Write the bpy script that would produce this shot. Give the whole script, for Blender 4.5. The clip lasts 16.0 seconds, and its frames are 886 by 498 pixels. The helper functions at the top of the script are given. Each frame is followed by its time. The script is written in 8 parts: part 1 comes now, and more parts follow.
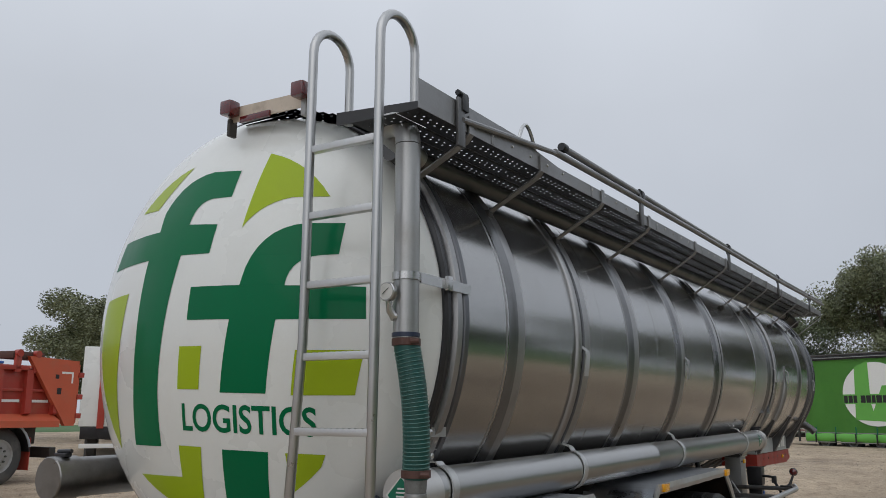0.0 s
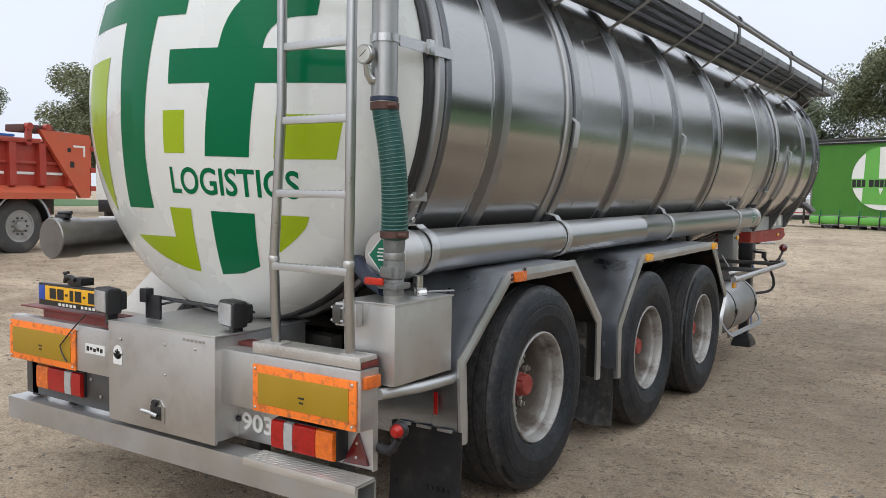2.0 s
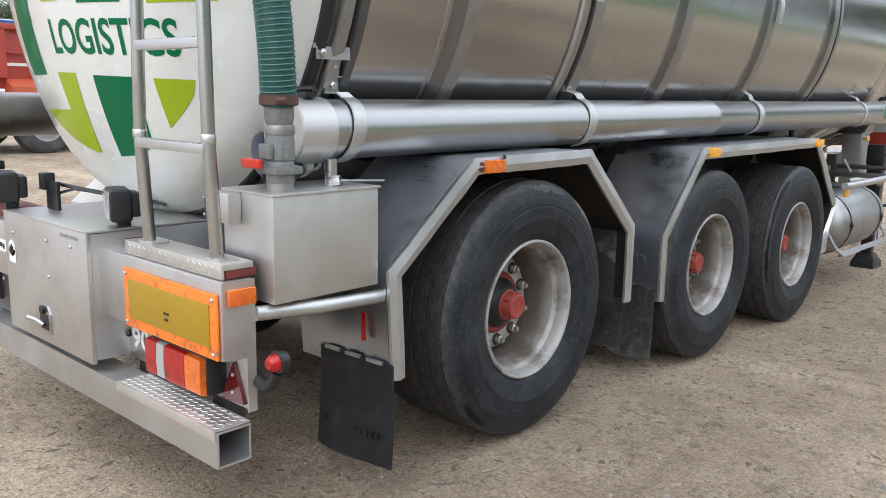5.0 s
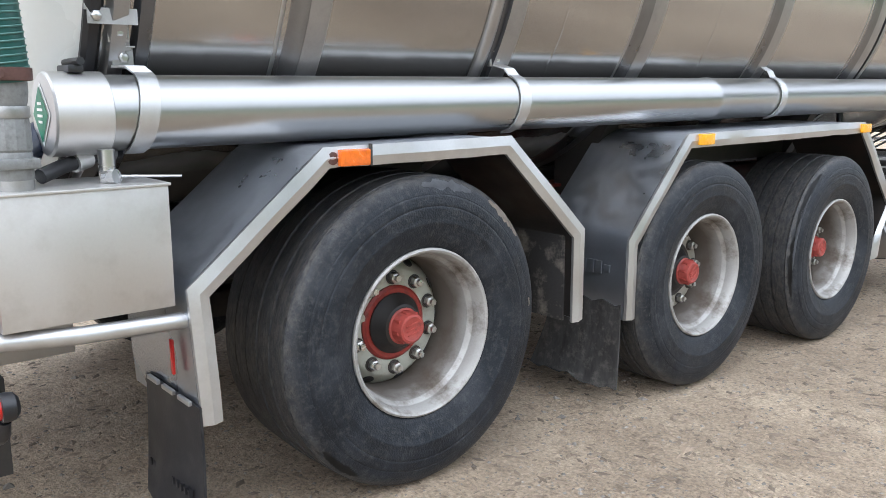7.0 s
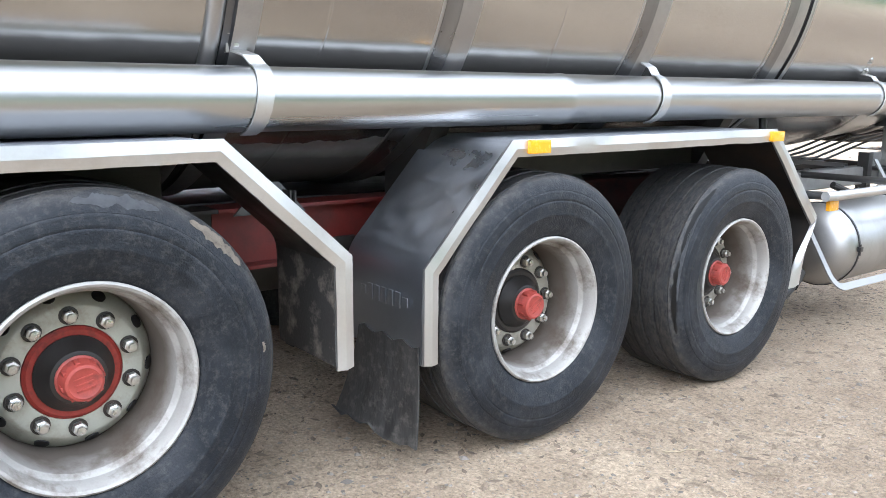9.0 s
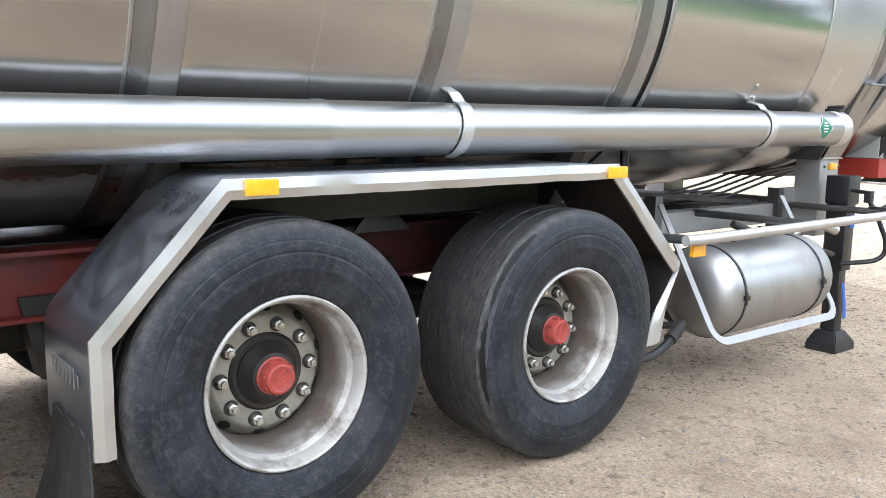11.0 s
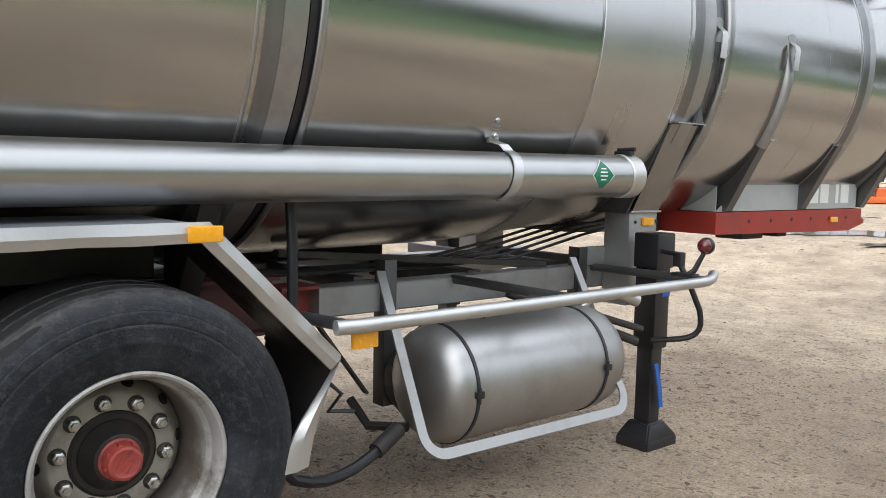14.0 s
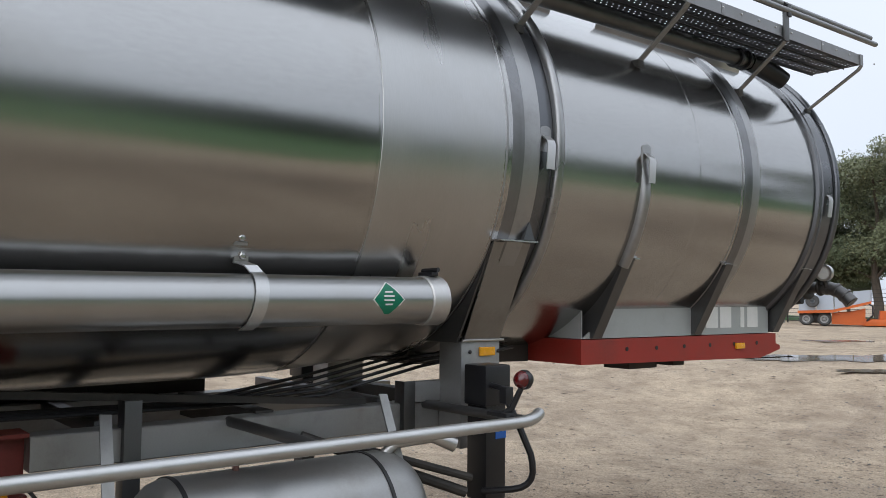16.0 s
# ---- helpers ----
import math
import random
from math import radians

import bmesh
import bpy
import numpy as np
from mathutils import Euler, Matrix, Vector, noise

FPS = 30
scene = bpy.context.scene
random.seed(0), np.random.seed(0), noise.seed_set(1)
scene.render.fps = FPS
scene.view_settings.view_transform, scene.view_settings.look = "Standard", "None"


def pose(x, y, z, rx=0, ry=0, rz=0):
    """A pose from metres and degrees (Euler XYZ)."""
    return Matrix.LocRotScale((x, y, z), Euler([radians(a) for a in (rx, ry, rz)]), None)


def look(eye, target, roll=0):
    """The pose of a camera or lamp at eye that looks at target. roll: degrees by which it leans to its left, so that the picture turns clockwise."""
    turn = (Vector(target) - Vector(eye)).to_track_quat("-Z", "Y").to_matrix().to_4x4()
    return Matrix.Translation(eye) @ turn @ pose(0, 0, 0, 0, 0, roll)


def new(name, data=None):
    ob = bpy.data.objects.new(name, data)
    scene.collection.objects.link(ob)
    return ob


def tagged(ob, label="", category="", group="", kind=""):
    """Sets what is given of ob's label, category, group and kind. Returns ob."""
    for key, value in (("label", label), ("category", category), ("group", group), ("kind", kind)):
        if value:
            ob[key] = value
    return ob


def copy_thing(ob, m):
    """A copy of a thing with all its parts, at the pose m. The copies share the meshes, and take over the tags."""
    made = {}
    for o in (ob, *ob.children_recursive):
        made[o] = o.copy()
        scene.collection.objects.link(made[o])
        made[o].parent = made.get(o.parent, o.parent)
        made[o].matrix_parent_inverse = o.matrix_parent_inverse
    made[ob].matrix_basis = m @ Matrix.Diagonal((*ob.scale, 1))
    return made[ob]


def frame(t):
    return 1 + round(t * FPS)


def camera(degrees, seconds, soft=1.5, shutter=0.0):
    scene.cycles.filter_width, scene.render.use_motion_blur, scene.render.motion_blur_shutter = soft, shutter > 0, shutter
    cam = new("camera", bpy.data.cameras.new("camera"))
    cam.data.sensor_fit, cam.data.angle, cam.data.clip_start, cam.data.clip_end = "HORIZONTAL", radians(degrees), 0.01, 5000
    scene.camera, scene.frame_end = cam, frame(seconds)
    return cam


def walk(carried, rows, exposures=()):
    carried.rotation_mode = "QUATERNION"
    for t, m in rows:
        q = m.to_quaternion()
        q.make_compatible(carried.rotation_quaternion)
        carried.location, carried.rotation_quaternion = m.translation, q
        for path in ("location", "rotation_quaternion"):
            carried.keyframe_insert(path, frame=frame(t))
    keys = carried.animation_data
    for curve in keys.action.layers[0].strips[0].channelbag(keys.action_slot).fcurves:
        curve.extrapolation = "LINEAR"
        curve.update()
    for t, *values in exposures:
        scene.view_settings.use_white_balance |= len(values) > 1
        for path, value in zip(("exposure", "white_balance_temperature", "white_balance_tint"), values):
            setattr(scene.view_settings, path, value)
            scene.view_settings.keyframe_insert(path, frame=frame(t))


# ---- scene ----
cam = camera(56.7, 16.0, soft=0.65)
PATH = [
    (0, (3.054, -2.622, 1.662), (2.01, -0.961, 2.053), 0.2),
    (0.5, (3.132, -2.621, 1.648), (2.065, -0.955, 1.943), 0.4),
    (1, (3.156, -2.619, 1.634), (2.071, -0.946, 1.795), 0.6),
    (1.5, (3.171, -2.598, 1.622), (2.082, -0.921, 1.573), 0.8),
    (2, (3.181, -2.547, 1.596), (2.094, -0.873, 1.46), 0.9),
    (2.5, (3.136, -2.374, 1.519), (2.049, -0.702, 1.366), 0.9),
    (3, (3.147, -2.167, 1.505), (1.927, -0.593, 1.325), 0.6),
    (3.5, (3.177, -1.999, 1.491), (1.888, -0.483, 1.292), 0.6),
    (4, (3.244, -1.777, 1.491), (1.939, -0.289, 1.205), 0.9),
    (4.5, (3.262, -1.587, 1.46), (1.948, -0.121, 1.107), 1.1),
    (4.7, (3.245, -1.487, 1.449), (1.927, -0.026, 1.091), 1.1),
    (6.8, (3.356, -0.449, 1.397), (1.892, 0.858, 1.012), 0.3),
    (7, (3.363, -0.314, 1.389), (1.872, 0.964, 1.007), 0.2),
    (7.5, (3.36, -0.043, 1.387), (1.857, 1.22, 1.004), 0.6),
    (8, (3.46, 0.254, 1.389), (1.945, 1.504, 1.009), 1.1),
    (8.5, (3.504, 0.503, 1.371), (1.976, 1.738, 0.997), 0.9),
    (9, (3.478, 0.836, 1.365), (1.948, 2.068, 0.99), 0.9),
    (9.5, (3.503, 1.118, 1.358), (1.971, 2.347, 0.982), 0.7),
    (10, (3.584, 1.418, 1.37), (2.051, 2.651, 1.01), 0.5),
    (10.2, (3.601, 1.519, 1.372), (2.061, 2.748, 1.028), 0.4),
    (12.3, (3.588, 2.684, 1.371), (2.055, 3.939, 1.092), 1.3),
    (12.5, (3.564, 2.813, 1.376), (2.033, 4.068, 1.092), 1.6),
    (13, (3.485, 3.13, 1.381), (1.962, 4.404, 1.143), 1.7),
    (13.5, (3.561, 3.415, 1.381), (2.04, 4.698, 1.175), 1.9),
    (14, (3.656, 3.7, 1.383), (2.142, 4.993, 1.193), 1.3),
    (14.5, (3.69, 4.004, 1.352), (2.164, 5.296, 1.37), 1.4),
    (15, (3.715, 4.316, 1.422), (2.197, 5.615, 1.49), 1.1),
    (15.5, (3.879, 4.609, 1.451), (2.344, 5.888, 1.537), 1.0),
    (16, (3.952, 4.852, 1.385), (2.406, 6.115, 1.505), 0.6),
]
EXPOSURES = [(0, -0.44, 6250, 10), (0.5, -0.42, 6250, 10), (1.0, -0.14, 6250, 10), (1.5, 0.12, 6250, 10), (2.0, 0.28, 6250, 10), (3.5, 0.17, 6350, 10), (4.5, 0.66, 6150, 10), (7.0, 1.42, 5900, 10), (8.0, 1.96, 5800, 10), (9.5, 1.93, 5800, 10), (12.5, 1.40, 6150, 10), (13.0, 1.12, 6180, 10), (14.0, 0.93, 6250, 10), (14.5, 0.72, 6200, 10), (15.0, 0.27, 6150, 10), (16.0, 0.22, 6100, 10)]
walk(cam, [(t, look(eye, target, roll)) for t, eye, target, roll in PATH], EXPOSURES)

from mathutils import geometry

# ---- world and light: an even overcast sky ----
world = bpy.data.worlds.new("overcast")
scene.world = world
world.use_nodes = True
wn, wl = world.node_tree.nodes, world.node_tree.links
wn.clear()
SUN_ELEV, SUN_ROT = radians(42), radians(163)
w_out = wn.new("ShaderNodeOutputWorld")
w_bg = wn.new("ShaderNodeBackground")
w_sky = wn.new("ShaderNodeTexSky")
w_sky.sky_type, w_sky.sun_disc = "NISHITA", False
w_sky.sun_elevation, w_sky.sun_rotation = SUN_ELEV, SUN_ROT
w_sky.air_density, w_sky.dust_density = 1.0, 4.0
w_dim = wn.new("ShaderNodeMix")
w_dim.data_type, w_dim.blend_type = "RGBA", "MULTIPLY"
w_dim.inputs["Factor"].default_value = 1.0
w_dim.inputs[7].default_value = (0.08, 0.08, 0.08, 1)
w_co = wn.new("ShaderNodeTexCoord")
w_sep = wn.new("ShaderNodeSeparateXYZ")
w_ramp = wn.new("ShaderNodeValToRGB")
w_ramp.color_ramp.elements[0].position, w_ramp.color_ramp.elements[0].color = 0.0, (0.70, 0.735, 0.80, 1)
w_ramp.color_ramp.elements[1].position, w_ramp.color_ramp.elements[1].color = 1.0, (1.24, 1.28, 1.34, 1)
e = w_ramp.color_ramp.elements.new(0.35)
e.color = (0.84, 0.87, 0.92, 1)
e = w_ramp.color_ramp.elements.new(0.62)
e.color = (1.10, 1.14, 1.20, 1)
w_cloud = wn.new("ShaderNodeTexNoise")
w_cloud.inputs["Scale"].default_value, w_cloud.inputs["Detail"].default_value = 2.2, 4.0
w_cr = wn.new("ShaderNodeMapRange")
w_cr.inputs["To Min"].default_value, w_cr.inputs["To Max"].default_value = 0.86, 1.12
w_mul = wn.new("ShaderNodeMix")
w_mul.data_type, w_mul.blend_type = "RGBA", "MULTIPLY"
w_mul.inputs["Factor"].default_value = 1.0
w_mix = wn.new("ShaderNodeMix")
w_mix.data_type = "RGBA"
w_mix.inputs["Factor"].default_value = 0.9
wl.new(w_co.outputs["Generated"], w_sep.inputs[0])
wl.new(w_sep.outputs["Z"], w_ramp.inputs[0])
wl.new(w_co.outputs["Generated"], w_cloud.inputs["Vector"])
wl.new(w_cloud.outputs["Fac"], w_cr.inputs["Value"])
wl.new(w_ramp.outputs["Color"], w_mul.inputs[6])
wl.new(w_cr.outputs["Result"], w_mul.inputs[7])
wl.new(w_sky.outputs["Color"], w_dim.inputs[6])
wl.new(w_dim.outputs[2], w_mix.inputs[6])
wl.new(w_mul.outputs[2], w_mix.inputs[7])
wl.new(w_mix.outputs[2], w_bg.inputs["Color"])
w_bg.inputs["Strength"].default_value = 1.0
wl.new(w_bg.outputs[0], w_out.inputs[0])

sun = new("sun", bpy.data.lights.new("sun", "SUN"))
sun.data.energy, sun.data.angle, sun.data.color = 0.7, radians(75), (1.0, 0.98, 0.95)
sun.matrix_world = look((5, -16, 15), (0, 0, 0))


# ---- materials ----
def material(name, color, rough=0.5, metal=0.0, vary=0.12, scale=6.0, grain=120.0, bump=0.1, dirt=None, dirt_amount=0.0,
             stretch=(1, 1, 1), rough_vary=0.1, coat=0.0, dist=0.002, dirt_scale=3.0, spec=0.5, island=False):
    """A procedural surface: colour drifting at two scales, fine relief, uneven gloss and optional dirt in blotches."""
    m = bpy.data.materials.new(name)
    m.use_nodes = True
    n, l = m.node_tree.nodes, m.node_tree.links
    p = n["Principled BSDF"]
    p.inputs["Metallic"].default_value = metal
    p.inputs["Coat Weight"].default_value = coat
    p.inputs["Coat Roughness"].default_value = 0.06
    p.inputs["Specular IOR Level"].default_value = spec
    co = n.new("ShaderNodeTexCoord")
    mp = n.new("ShaderNodeMapping")
    mp.inputs["Scale"].default_value = stretch
    l.new(co.outputs["Object"], mp.inputs["Vector"])
    big, fine = n.new("ShaderNodeTexNoise"), n.new("ShaderNodeTexNoise")
    big.inputs["Scale"].default_value, big.inputs["Detail"].default_value = scale, 5.0
    fine.inputs["Scale"].default_value, fine.inputs["Detail"].default_value = grain, 4.0
    for t in (big, fine):
        l.new(mp.outputs[0], t.inputs["Vector"])
    add = n.new("ShaderNodeMath")
    add.operation = "MULTIPLY_ADD"
    add.inputs[1].default_value = 0.4
    l.new(fine.outputs["Fac"], add.inputs[0])
    l.new(big.outputs["Fac"], add.inputs[2])
    rng = n.new("ShaderNodeMapRange")
    rng.inputs["From Min"].default_value, rng.inputs["From Max"].default_value = 0.35, 1.05
    rng.inputs["To Min"].default_value, rng.inputs["To Max"].default_value = 1 - vary, 1 + vary
    l.new(add.outputs[0], rng.inputs["Value"])
    mul = n.new("ShaderNodeMix")
    mul.data_type, mul.blend_type = "RGBA", "MULTIPLY"
    mul.inputs["Factor"].default_value = 1.0
    mul.inputs[6].default_value = (*color, 1)
    l.new(rng.outputs[0], mul.inputs[7])
    last = mul.outputs[2]
    if dirt:
        blot = n.new("ShaderNodeTexNoise")
        blot.inputs["Scale"].default_value, blot.inputs["Detail"].default_value = dirt_scale, 8.0
        blot.inputs["Roughness"].default_value = 0.65
        l.new(co.outputs["Object"], blot.inputs["Vector"])
        dr = n.new("ShaderNodeMapRange")
        dr.inputs["From Min"].default_value, dr.inputs["From Max"].default_value = 0.50, 0.68
        dr.inputs["To Max"].default_value = dirt_amount
        l.new(blot.outputs["Fac"], dr.inputs["Value"])
        mx = n.new("ShaderNodeMix")
        mx.data_type = "RGBA"
        mx.inputs[7].default_value = (*dirt, 1)
        l.new(dr.outputs[0], mx.inputs["Factor"])
        l.new(last, mx.inputs[6])
        last = mx.outputs[2]
    if island:
        geo = n.new("ShaderNodeNewGeometry")
        ir = n.new("ShaderNodeMapRange")
        ir.inputs["To Min"].default_value, ir.inputs["To Max"].default_value = 0.55, 1.45
        l.new(geo.outputs["Random Per Island"], ir.inputs["Value"])
        im = n.new("ShaderNodeMix")
        im.data_type, im.blend_type = "RGBA", "MULTIPLY"
        im.inputs["Factor"].default_value = 1.0
        l.new(last, im.inputs[6])
        l.new(ir.outputs[0], im.inputs[7])
        last = im.outputs[2]
    l.new(last, p.inputs["Base Color"])
    rr = n.new("ShaderNodeMapRange")
    rr.inputs["From Min"].default_value, rr.inputs["From Max"].default_value = 0.3, 0.7
    rr.inputs["To Min"].default_value, rr.inputs["To Max"].default_value = max(0.02, rough - rough_vary), min(1, rough + rough_vary)
    l.new(big.outputs["Fac"], rr.inputs["Value"])
    l.new(rr.outputs[0], p.inputs["Roughness"])
    if bump:
        b = n.new("ShaderNodeBump")
        b.inputs["Strength"].default_value, b.inputs["Distance"].default_value = bump, dist
        l.new(fine.outputs["Fac"], b.inputs["Height"])
        l.new(b.outputs[0], p.inputs["Normal"])
    return m


def overlaid(m, colour, rough, mask):
    """Lays a second colour over a finished surface where a mask, built by a function of its node tree, says so."""
    n, l = m.node_tree.nodes, m.node_tree.links
    p = n["Principled BSDF"]
    f = mask(n, l)
    for key, value in (("Base Color", (*colour, 1)), ("Roughness", rough), ("Metallic", 0.0)):
        mx = n.new("ShaderNodeMix")
        colourful = key == "Base Color"
        mx.data_type = "RGBA" if colourful else "FLOAT"
        ia, ib, out = (6, 7, 2) if colourful else (2, 3, 0)
        mx.inputs[ib].default_value = value
        if p.inputs[key].links:
            l.new(p.inputs[key].links[0].from_socket, mx.inputs[ia])
        else:
            mx.inputs[ia].default_value = p.inputs[key].default_value
        l.new(f, mx.inputs["Factor"])
        l.new(mx.outputs[out], p.inputs[key])
    return m


def ragged(n, l, value, lo, hi, most, scale):
    """A mask that climbs with a value, its edge broken up by noise."""
    co, t = n.new("ShaderNodeTexCoord"), n.new("ShaderNodeTexNoise")
    t.inputs["Scale"].default_value, t.inputs["Detail"].default_value = scale, 6.0
    l.new(co.outputs["Object"], t.inputs["Vector"])
    add = n.new("ShaderNodeMath")
    add.operation = "MULTIPLY_ADD"
    add.inputs[1].default_value = (hi - lo) * 1.2
    l.new(t.outputs["Fac"], add.inputs[0])
    l.new(value, add.inputs[2])
    r = n.new("ShaderNodeMapRange")
    r.inputs["From Min"].default_value, r.inputs["From Max"].default_value = lo + (hi - lo) * 0.6, hi + (hi - lo) * 0.6
    r.inputs["To Max"].default_value = most
    l.new(add.outputs[0], r.inputs["Value"])
    return r.outputs[0]


def on_top(lo, hi, most, scale=6.0):
    """Grime that settles on faces that look up."""
    def mask(n, l):
        g, sp = n.new("ShaderNodeNewGeometry"), n.new("ShaderNodeSeparateXYZ")
        l.new(g.outputs["True Normal"], sp.inputs[0])
        return ragged(n, l, sp.outputs["Z"], lo, hi, most, scale)
    return mask


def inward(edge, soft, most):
    """Darkens the tank-facing side of a long tube, so its reflection reads dark."""
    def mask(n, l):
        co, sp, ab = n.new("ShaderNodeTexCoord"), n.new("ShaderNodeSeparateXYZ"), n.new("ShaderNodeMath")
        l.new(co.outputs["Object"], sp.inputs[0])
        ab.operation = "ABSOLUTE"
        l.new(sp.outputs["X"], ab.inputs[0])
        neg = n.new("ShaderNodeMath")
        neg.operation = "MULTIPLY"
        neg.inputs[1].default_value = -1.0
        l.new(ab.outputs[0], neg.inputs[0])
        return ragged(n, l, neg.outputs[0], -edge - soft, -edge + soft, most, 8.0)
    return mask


BAND_STEEL = material("rib_band_steel", (0.37, 0.37, 0.37), 0.37, 0.95, 0.10, 3.0, 150, 0.04, (0.15, 0.14, 0.13), 0.35)
STEEL = material("brushed_stainless", (0.54, 0.54, 0.535), 0.30, 1.0, 0.05, 1.5, 90, 0.02, (0.36, 0.31, 0.26), 0.12, (1, 0.12, 1), 0.05, dirt_scale=1.2)
TANK_STEEL = material("tank_stainless", (0.425, 0.423, 0.415), 0.195, 1.0, 0.10, 0.8, 60, 0.035, (0.30, 0.27, 0.23), 0.22, (1.0, 0.35, 1.0), 0.06, dirt_scale=0.9)
TUBE_STEEL = material("tube_stainless", (0.46, 0.46, 0.455), 0.30, 1.0, 0.06, 2.0, 140, 0.02, (0.34, 0.31, 0.27), 0.18, (6, 0.15, 6), 0.03)
# band steel with the shade of the rear-facing rib shoulders in its colour
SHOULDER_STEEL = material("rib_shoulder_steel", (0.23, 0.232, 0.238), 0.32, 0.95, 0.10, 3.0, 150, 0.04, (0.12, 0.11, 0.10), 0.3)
SHEET_STEEL = material("fresh_stainless_sheet", (0.46, 0.458, 0.45), 0.29, 1.0, 0.10, 1.2, 60, 0.04, (0.36, 0.33, 0.29), 0.2, (1.0, 3.0, 0.35), 0.06, dirt_scale=1.4)
# the side next to the tank is painted dark, to darken its mirror image
HOSE_TUBE_STEEL = overlaid(material("hose_tube_stainless", (0.43, 0.43, 0.425), 0.30, 1.0, 0.06, 2.0, 140, 0.02, (0.34, 0.31, 0.27), 0.18, (6, 0.15, 6), 0.03), (0.055, 0.052, 0.050), 0.7, inward(1.035, 0.012, 0.92))
OLD_TUBE = material("weathered_tube", (0.24, 0.232, 0.222), 0.34, 0.95, 0.12, 3.0, 120, 0.04, (0.10, 0.09, 0.08), 0.45, (2, 0.4, 2), dirt_scale=3)
DULL_STEEL = material("dull_steel_sheet", (0.60, 0.59, 0.575), 0.44, 0.95, 0.06, 3.0, 150, 0.03, (0.34, 0.31, 0.28), 0.35, (1, 1, 1), 0.08, dirt_scale=4)
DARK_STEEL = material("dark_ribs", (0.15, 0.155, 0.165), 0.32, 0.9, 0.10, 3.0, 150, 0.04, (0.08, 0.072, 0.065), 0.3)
FENDER_ALU = material("fender_aluminium", (0.57, 0.57, 0.565), 0.42, 0.92, 0.08, 4.0, 120, 0.05, (0.33, 0.31, 0.28), 0.3)
FENDER_DARK = material("weathered_mudguard", (0.42, 0.445, 0.485), 0.30, 0.97, 0.10, 1.5, 120, 0.05, (0.24, 0.25, 0.265), 0.25, dirt_scale=2)
overlaid(FENDER_DARK, (0.11, 0.105, 0.098), 0.7, on_top(0.62, 0.98, 0.45, 14.0))
WHITE = material("white_tank_paint", (0.72, 0.73, 0.70), 0.30, 0.0, 0.03, 2.0, 80, 0.01, (0.50, 0.485, 0.43), 0.14, coat=0.5)
DEEP_GREEN = material("deep_green_film", (0.0, 0.135, 0.050), 0.42, 0.0, 0.05, 3.0, 80, 0.01, coat=0.18, spec=0.10)
LIME = material("lime_film", (0.33, 0.44, 0.010), 0.40, 0.0, 0.05, 3.0, 80, 0.01, coat=0.2, spec=0.15)
RIM_PAINT = material("silver_rim", (0.36, 0.350, 0.33), 0.46, 0.2, 0.18, 6.0, 150, 0.15, (0.10, 0.075, 0.053), 0.9, dirt_scale=7)
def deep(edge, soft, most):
    """Grime and painted shade deep in the wheel's barrel, measured along its x axis."""
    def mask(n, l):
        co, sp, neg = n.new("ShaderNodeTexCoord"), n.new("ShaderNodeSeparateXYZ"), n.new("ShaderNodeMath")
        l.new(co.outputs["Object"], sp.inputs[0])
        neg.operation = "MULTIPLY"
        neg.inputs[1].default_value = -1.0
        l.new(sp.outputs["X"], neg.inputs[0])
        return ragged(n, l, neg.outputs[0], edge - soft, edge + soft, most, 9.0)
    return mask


overlaid(RIM_PAINT, (0.085, 0.064, 0.048), 0.75, deep(0.095, 0.05, 0.88))
DISC_PAINT = material("grey_wheel_disc", (0.42, 0.42, 0.36), 0.45, 0.1, 0.12, 8.0, 150, 0.05, (0.18, 0.12, 0.07), 0.5, dirt_scale=12)
HUB_RED = material("hub_red", (0.25, 0.026, 0.018), 0.45, 0.0, 0.4, 9.0, 150, 0.2, (0.014, 0.011, 0.010), 1.0, dirt_scale=9)
CAP_RED = material("hub_cap_red", (0.34, 0.055, 0.042), 0.5, 0.0, 0.25, 20.0, 200, 0.2, (0.06, 0.022, 0.02), 0.7, dirt_scale=16)
DISC_DARK = material("grimy_wheel_disc", (0.33, 0.31, 0.26), 0.5, 0.1, 0.2, 9.0, 150, 0.1, (0.10, 0.075, 0.055), 0.6, dirt_scale=7)
NUT_STEEL = material("wheel_nut_steel", (0.55, 0.54, 0.51), 0.32, 0.9, 0.15, 30, 150, 0.05, (0.20, 0.14, 0.09), 0.5, dirt_scale=30)
GREASE = material("greasy_black", (0.018, 0.016, 0.015), 0.45, 0.0, 0.3, 10.0, 120, 0.2, (0.09, 0.05, 0.03), 0.3)
BLACK = material("black_plastic", (0.014, 0.014, 0.016), 0.38, 0.0, 0.15, 8.0, 150, 0.08, (0.06, 0.055, 0.048), 0.15)
FLAP = material("mud_flap_rubber", (0.016, 0.016, 0.018), 0.40, 0.0, 0.2, 6.0, 150, 0.2, (0.075, 0.07, 0.065), 0.35, dirt_scale=10, spec=0.3)
CHASSIS_RED = material("chassis_oxide_red", (0.19, 0.027, 0.021), 0.5, 0.0, 0.25, 6.0, 120, 0.08, (0.035, 0.026, 0.023), 0.7)
# chassis red with the shade behind the mudguards put into its colour
SHADED_RED = material("shaded_oxide_red", (0.075, 0.018, 0.015), 0.6, 0.0, 0.3, 6.0, 120, 0.1, (0.016, 0.013, 0.012), 0.95, dirt_scale=4)
PLATE_RED = material("coupling_red", (0.30, 0.028, 0.018), 0.5, 0.0, 0.2, 5.0, 120, 0.06, (0.14, 0.035, 0.025), 0.45)
